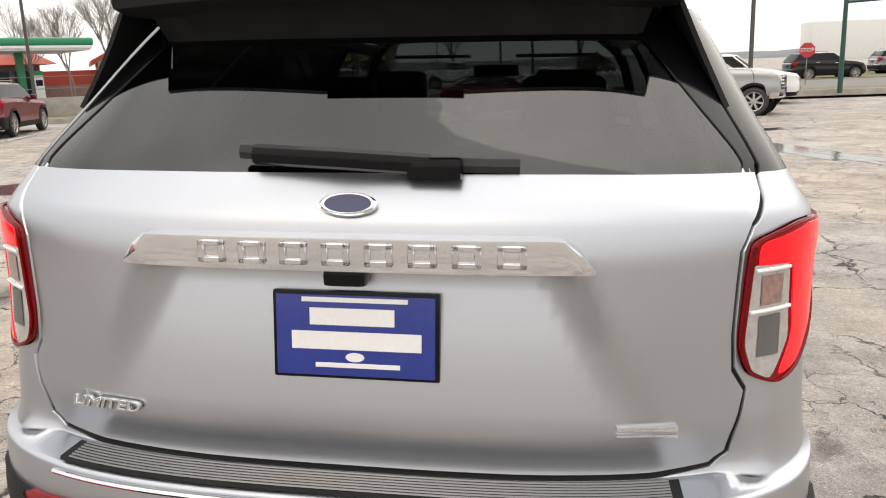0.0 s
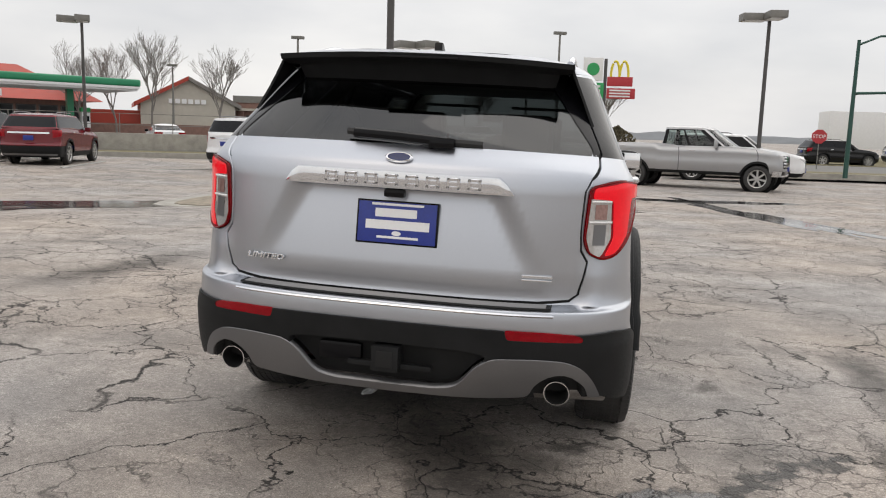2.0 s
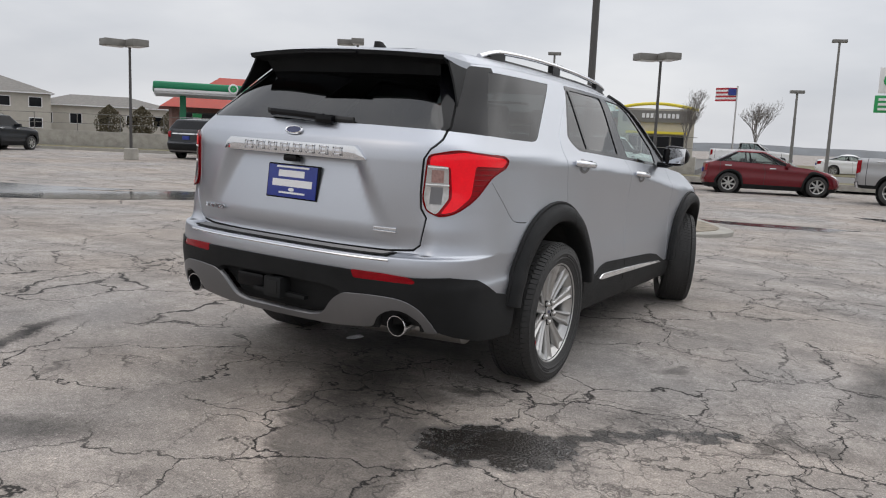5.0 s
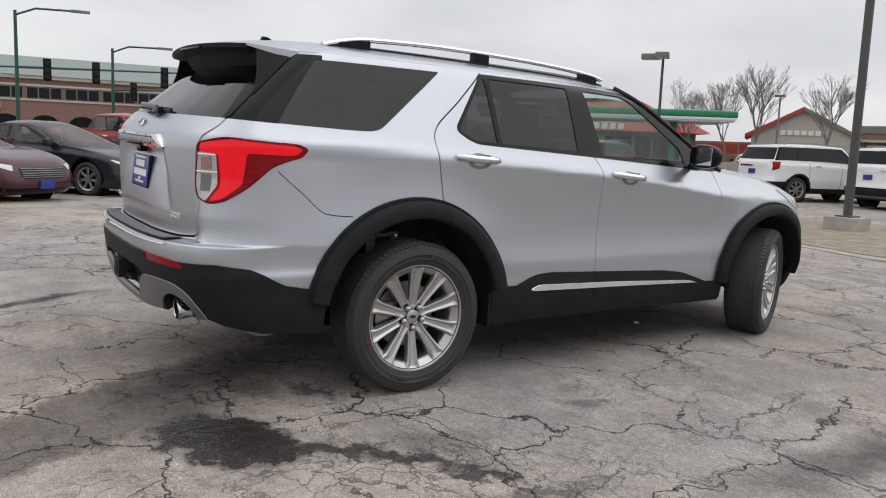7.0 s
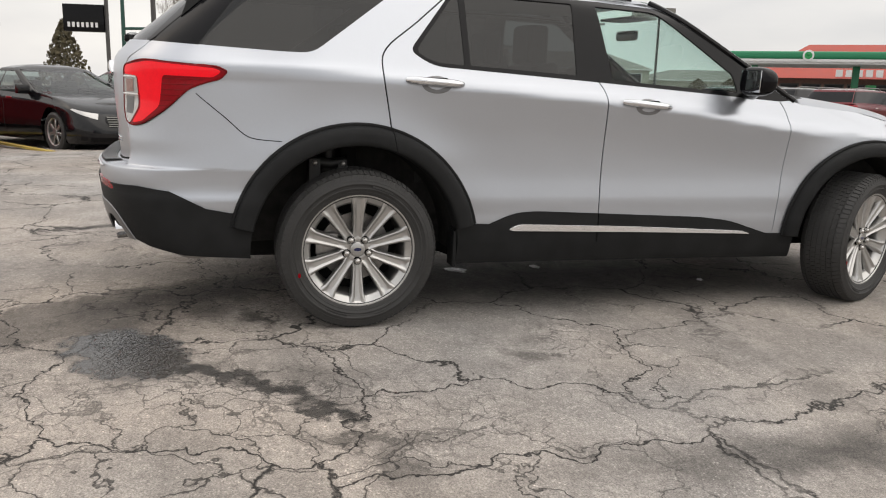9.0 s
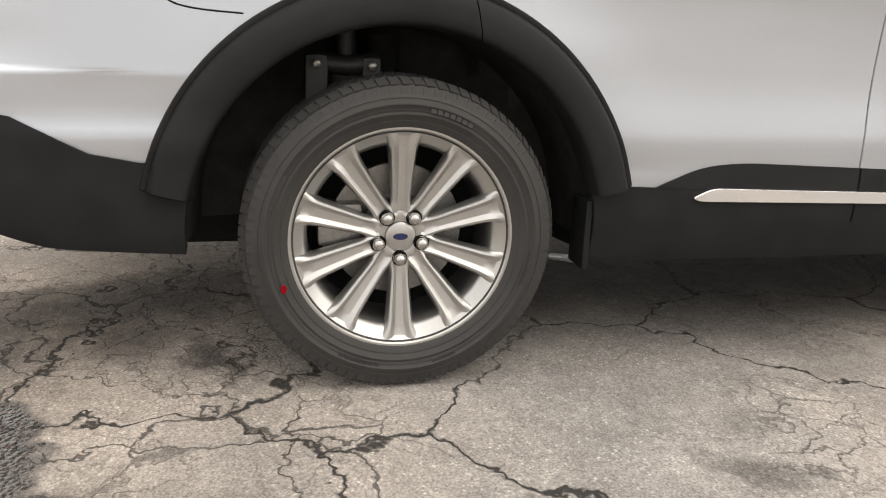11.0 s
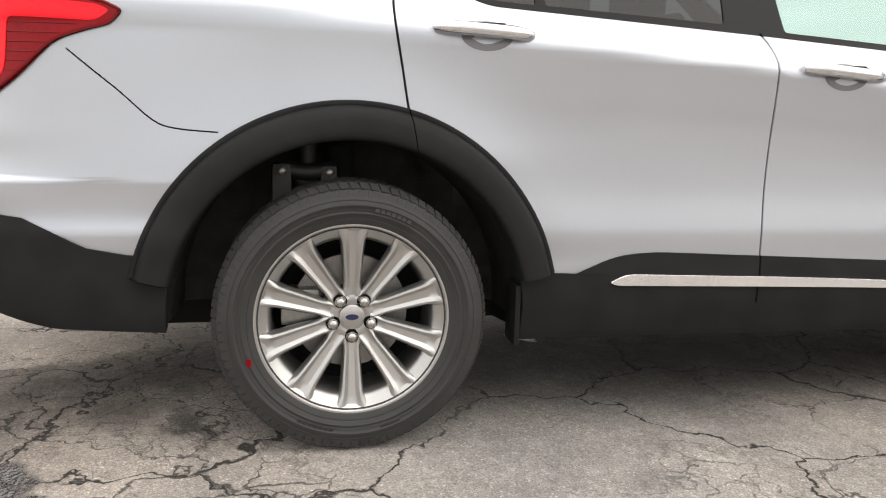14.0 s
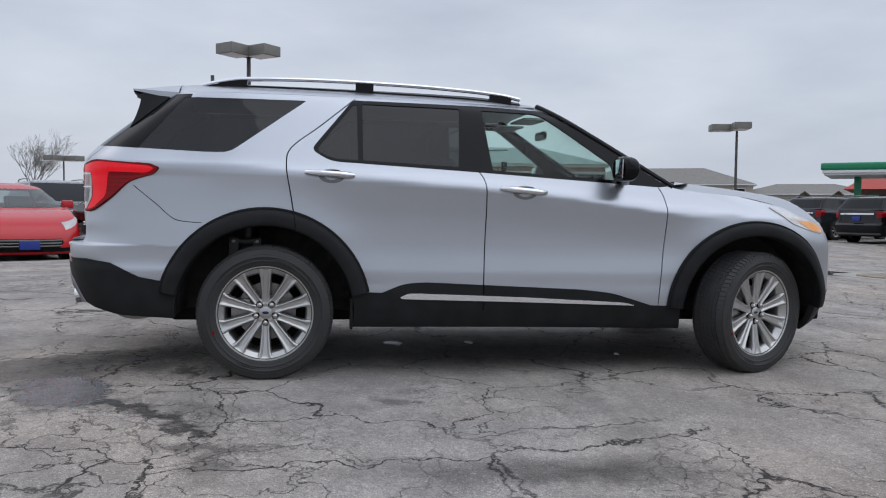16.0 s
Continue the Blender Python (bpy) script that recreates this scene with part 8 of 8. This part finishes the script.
for k in range(4):
    wdw = part("window", box(1.2 + k * 1.4, 2.5 + k * 1.4, -1.3, -1.1, 0.2, 2.6, 0.0), M["pole"], rest, "", False)
    part("pane", box(1.28 + k * 1.4, 2.42 + k * 1.4, -1.34, -1.1, 0.28, 2.52, 0.0), M["bg_glass"], wdw, "", False)
for k in range(4):
    wdw = part("window", box(-11.3 + k * 2.4, -9.9 + k * 2.4, -0.1, 0.1, 0.8, 2.6, 0.0), M["pole"], rest, "", False)
    part("pane", box(-11.22 + k * 2.4, -9.98 + k * 2.4, -0.14, 0.1, 0.88, 2.52, 0.0), M["bg_glass"], wdw, "", False)

flag = thing("flagpole", "tall flagpole with a red, white and blue striped flag", "flag", m=pose(-11.6, 68.0, 0, 0, 0, 18))
part("pole", tube([(0, 0, 0), (0, 0, 6.9)], 0.07, 8), M["alloy"], flag)
for k in range(7):
    rows = [[(-1.75 + 1.7 * i / 8, 0.10 * math.sin(i * 1.1), 5.55 + 0.165 * (k + q) + 0.05 * i / 8) for i in range(9)] for q in (0, 1)]
    sheet_mesh(rows, M["sign_red"] if k % 2 == 0 else M["white"], "stripe", flag)
rows = [[(-0.75 + 0.72 * i / 4, -0.03 + 0.1 * math.sin((i + 4) * 1.1), 6.12 + 0.55 * q) for i in range(5)] for q in (0, 1)]
sheet_mesh(rows, M["plate_blue"], "canton", flag)

# filling station: canopy on columns and the store behind
ST = pose(-38.0, 39.5, 0.25, 0, 0, 51.7)
stn = thing("station_canopy", "filling-station canopy with a green band on white columns", "canopy", m=ST)
part("canopy_band", box(-8.6, 10.4, 0, 7, 3.74, 4.26, 0.24, seg=5), M["canopy_green"], stn)
part("canopy_stripe", box(-8.5, 10.3, 0.06, 6.94, 3.58, 3.76, 0.02), M["white"], stn, "pale stripe below the green edge")
part("canopy_underside", box(-8.4, 10.2, 0.2, 6.8, 3.45, 3.63, 0.0), M["white"], stn, "", False)
emblem = part("canopy_emblem", lathe([(0, 0.36), (0.08, 0.34)], "Y", 24, m=pose(-3.2, 0.02, 3.98, 0, 0, 180)), M["white"], stn, "round pale emblem")
part("emblem_centre", lathe([(0.08, 0.24), (0.10, 0.22), (0.10, 0.12), (0.07, 0.10)], "Y", 24, m=pose(-3.2, 0.02, 3.98, 0, 0, 180)), M["sign_green"], emblem, "green sunburst ring")
for x in (-6.5, 0, 6.5):
    part("column", box(x - 0.22, x + 0.22, 3.2, 3.7, 0, 3.5, 0.03), M["canopy_green"], stn)
    part("column_foot", box(x - 0.35, x + 0.35, 2.9, 4.0, 0, 0.5, 0.03), M["white"], stn)
for x in (-6.5, 0, 6.5):
    pump = thing("fuel_pump", "white and green fuel pump on a raised island", "fuel pump", "fuel pumps", m=ST @ pose(x + 1.0, 3.4, 0))
    part("pump_body", box(-0.3, 0.3, -0.25, 0.25, 0, 1.9, 0.05), M["white"], pump)
    part("pump_screen", box(-0.22, 0.22, -0.27, -0.2, 1.2, 1.6, 0.02), M["bg_glass"], pump)
    part("pump_top", box(-0.32, 0.32, -0.27, 0.27, 1.9, 2.2, 0.03), M["sign_green"], pump)
store = thing("station_store", "filling-station store with a red metal roof and glazed front", "building", m=ST @ pose(2.0, 15.0, 0))
part("wall", box(-9, 9, 0, 10, 0, 3.1, 0.0), M["brick"], store, "", False)
bm = bmesh.new()
vs = [bm.verts.new(p) for p in ((-10, -1.4, 2.9), (10, -1.4, 2.9), (10, 11, 2.9), (-10, 11, 2.9), (-7.2, 2.2, 4.9), (7.2, 2.2, 4.9), (7.2, 8, 4.9), (-7.2, 8, 4.9))]
for f in ((0, 1, 5, 4), (1, 2, 6, 5), (2, 3, 7, 6), (3, 0, 4, 7), (4, 5, 6, 7), (3, 2, 1, 0)):
    bm.faces.new([vs[i] for i in f])
part("roof", bm, M["roof_red"], store, "red standing-seam roof", False)
bm = bmesh.new()
vs = [bm.verts.new(p) for p in ((-6.2, 2.0, 4.85), (6.2, 2.0, 4.85), (6.2, 8, 4.85), (-6.2, 8, 4.85), (-4.6, 4, 5.9), (4.6, 4, 5.9), (4.6, 6, 5.9), (-4.6, 6, 5.9))]
for f in ((0, 1, 5, 4), (1, 2, 6, 5), (2, 3, 7, 6), (3, 0, 4, 7), (4, 5, 6, 7)):
    bm.faces.new([vs[i] for i in f])
part("upper_roof", bm, M["roof_red"], store, "", False)
for k in range(7):
    part("sign_bar", box(-2.6 + k * 0.72, -2.1 + k * 0.72, -1.5, -1.38, 3.05, 3.6, 0.0), M["white"], store, "white bar of sign lettering", False)
for k in range(10):
    wdw = part("window", box(-8.4 + k * 1.7, -6.9 + k * 1.7, -0.08, 0.1, 0.5, 2.5, 0.0), M["pole"], store, "", False)
    part("pane", box(-8.3 + k * 1.7, -7.0 + k * 1.7, -0.12, 0.1, 0.6, 2.4, 0.0), M["bg_glass"], wdw, "", False)

wash = thing("car_wash", "beige car-wash hall with a red gable and brick base", "building", m=pose(-43.5, 66.5, 0.3, 0, 0, 34))
part("wall", box(0, 9, 0, 10, 0, 3.4, 0.0), M["beige"], wash, "", False)
part("gable", prism([(0, 3.4), (9, 3.4), (4.5, 5.6)], 0, 10, 0.0, plane="XZ"), M["beige"], wash, "", False)
part("red_roof", prism([(-0.6, 3.2), (4.5, 5.9), (4.5, 5.5), (-0.6, 2.8)], -0.5, 10, 0.0, plane="XZ"), M["roof_red"], wash, "", False)
part("roof", prism([(9.6, 3.2), (4.5, 5.9), (4.5, 5.5), (9.6, 2.8)], -0.4, 10, 0.0, plane="XZ"), M["roof_grey"], wash, "", False)
part("red_wing", box(-6, 0, 1, 8, 0, 2.4, 0.0), M["roof_red"], wash, "", False)
part("brick_base", box(-6.1, 9.1, -0.1, 0.2, 0, 1.1, 0.0), M["brick"], wash, "", False)
for k in range(6):
    part("sign_bar", box(2.6 + k * 0.62, 3.05 + k * 0.62, -0.12, 0.0, 3.2, 3.65, 0.0), M["white"], wash, "white bar of sign lettering", False)

# octagonal stop sign at the street
stop = thing("stop_sign", "red octagonal stop sign on a steel post", "sign", m=pose(12.4, 42.2, -0.75, 0, 0, -14))
part("post", tube([(0, 0, 0), (0, 0, 2.3)], 0.03, 6), M["lamp_head"], stop)
face_ = part("sign_face", prism([(0.40 * math.cos(radians(22.5 + 45 * k)), 2.55 + 0.40 * math.sin(radians(22.5 + 45 * k))) for k in range(8)], -0.03, -0.01, 0.0, plane="XZ"), M["sign_red"], stop, "red sign face", False)
me = text_mesh("STOP", 0.28, 0.004)
me.transform(Matrix.Translation((0, -0.036, 2.55)))
me.materials.append(M["white"])
part("lettering", me, None, face_, "white lettering")

# pylon signs
py = thing("pylon_sign", "pole signs in green and in red with a yellow arch emblem", "sign", m=pose(0.7, 76, 0, 0, 0, 5))
part("post", tube([(0.15, 0, 0), (0.15, 0, 9)], 0.16, 8), M["pole"], py)
part("white_panel", box(-2.0, -0.1, -0.15, 0.15, 6.9, 9.1, 0.05), M["white"], py)
part("emblem", lathe([(0, 0.62), (0.05, 0.6)], "Y", 12, m=pose(-1.05, -0.16, 8.0, 0, 0, 180)), M["sign_green"], py, "green sunburst emblem")
part("green_panel", box(-2.2, 0.05, -0.15, 0.15, 5.2, 6.7, 0.05), M["sign_green"], py)
part("red_panel", box(0.35, 2.8, -0.15, 0.15, 6.4, 7.3, 0.05), M["sign_red"], py)
part("dark_panel", box(0.35, 3.1, -0.15, 0.15, 5.2, 6.2, 0.05), M["sign_red"], py)
for x in (1.1, 1.95):
    part("yellow_arch", tube([(x + 0.42 * math.cos(a), 0, 7.3 + 1.5 * math.sin(a)) for a in [math.pi * k / 10 for k in range(11)]], 0.12, 8), M["yellow"], py)
for k in range(3):
    part("sign_bar", box(-1.9, -0.3, -0.2, -0.15, 5.4 + k * 0.42, 5.62 + k * 0.42, 0.0), M["white"], py, "", False)
    part("sign_bar", box(0.6, 2.6, -0.2, -0.15, 5.35 + k * 0.28, 5.5 + k * 0.28, 0.0), M["white"], py, "", False)


def street_lamp(x, y, h, turn, label="slim grey street light pole"):
    s = thing("street_lamp", label, "street lamp", "street lamps", m=pose(x, y, 0, 0, 0, turn))
    part("pole", tube([(0, 0, 0), (0, 0, h)], 0.09, 8, taper=[1.2, 0.7]), M["lamp_head"], s)
    part("lamp_head", box(-0.4, 0.4, -0.15, 0.15, h, h + 0.18, 0.04), M["lamp_head"], s)


for x, y, h in ((-2.1, 47, 7.7), (-4.0, 46.5, 4.8), (-17.7, 42.5, 6.8), (-34.5, 57.0, 6.2)):
    street_lamp(x, y, h, 20)


def signal(x, y, h, turn, arm, lights, label="green traffic-signal mast with hanging black lights"):
    s = thing("traffic_signal", label, "traffic light", "traffic signals", m=pose(x, y, 0, 0, 0, turn))
    part("mast", tube([(0, 0, 0), (0, 0, h)], 0.085, 10, taper=[1.2, 0.8]), M["signal_green"], s)
    part("lamp_arm", tube([(0, 0, h - 0.2), (0.8, 0, h + 0.15), (2.4, 0, h + 0.2)], 0.05, 6), M["signal_green"], s)
    part("street_light", box(2.2, 3.0, -0.12, 0.12, h + 0.14, h + 0.26, 0.03), M["lamp_head"], s)
    part("signal_arm", tube([(0, 0, h * 0.62), (arm, 0, h * 0.66)], 0.055, 8, taper=[1.1, 0.6]), M["signal_green"], s)
    for q in lights:
        part("signal_head", box(q - 0.17, q + 0.17, -0.15, 0.1, h * 0.62 - 0.55, h * 0.62 + 0.45, 0.04), M["gloss_black"], s, "black signal head")
        for j in range(3):
            part("signal_lens", lathe([(0, 0.11), (0.03, 0.10)], "Y", 12, m=pose(q, -0.16, h * 0.62 - 0.36 + 0.31 * j, 0, 0, 180)), M["gap"], s)


signal(-35.6, 1.9, 6.4, 84, 7.5, (1.2, 3.2, 6.2))
signal(-40.2, 6.8, 5.6, 84, 5.0, (1.0, 3.5))
signal(11.0, 32.0, 5.7, 0, 6.5, (3.5, 5.8))
signal(-30.5, -4.2, 5.4, 82, 5.5, (4.6,))
sg = thing("dealer_sign", "black pole sign with white lettering bars", "sign", m=pose(-25.2, -4.9, 0, 0, 0, 80))
part("post", tube([(0.75, 0, 0), (0.75, 0, 6.0)], 0.07, 8), M["pole"], sg)
part("sign_panel", box(-0.65, 0.68, -0.1, 0.1, 2.85, 3.75, 0.03), M["gloss_black"], sg)
for k in range(7):
    part("letter_bar", box(-0.5 + 0.15 * k, -0.42 + 0.15 * k, -0.12, -0.1, 3.0, 3.16, 0.0), M["white"], sg, "", False)

trailer = thing("semi_trailer", "white box trailer with a green tractor unit on the street", "truck", m=pose(26, 68, 0, 0, 0, -86))
part("trailer_box", box(-1.3, 1.3, -7, 7, 1.1, 4.1, 0.03), M["white"], trailer)
part("tractor", box(-1.2, 1.2, 7.6, 11, 0.6, 3.8, 0.2), M["sign_green"], trailer)
for y in (-5.5, -4.3, 6.8, 10):
    for sx in (1, -1):
        w_ = part("wheel", wheel_meshes(0.42)[0], None, trailer)
        w_.matrix_basis = pose(sx * 1.15, y, 0.42, 0, 0, 0 if sx > 0 else 180)
        part("rim", wheel_meshes(0.42)[1], None, w_)

# low wooded ridge on the horizon
rows = []
for k in range(121):
    a = radians(-40 + 180 * k / 120)
    d = 900
    hgt = 5 + 5 * noise.noise((k * 0.13, 2.0, 0)) + 2.5 * noise.noise((k * 0.7, 5.0, 0)) + 5 * max(0, math.cos(a * 1.6 + 0.5))
    x, y = -d * math.sin(a), d * math.cos(a)
    rows.append([(x, y, -2), (x * 1.03, y * 1.03, hgt * 0.7), (x * 1.1, y * 1.1, hgt)])
tagged(sheet_mesh(rows, M["hill"], "backdrop", None), "low blue-grey wooded ridge on the horizon", "hills", "", "structure")
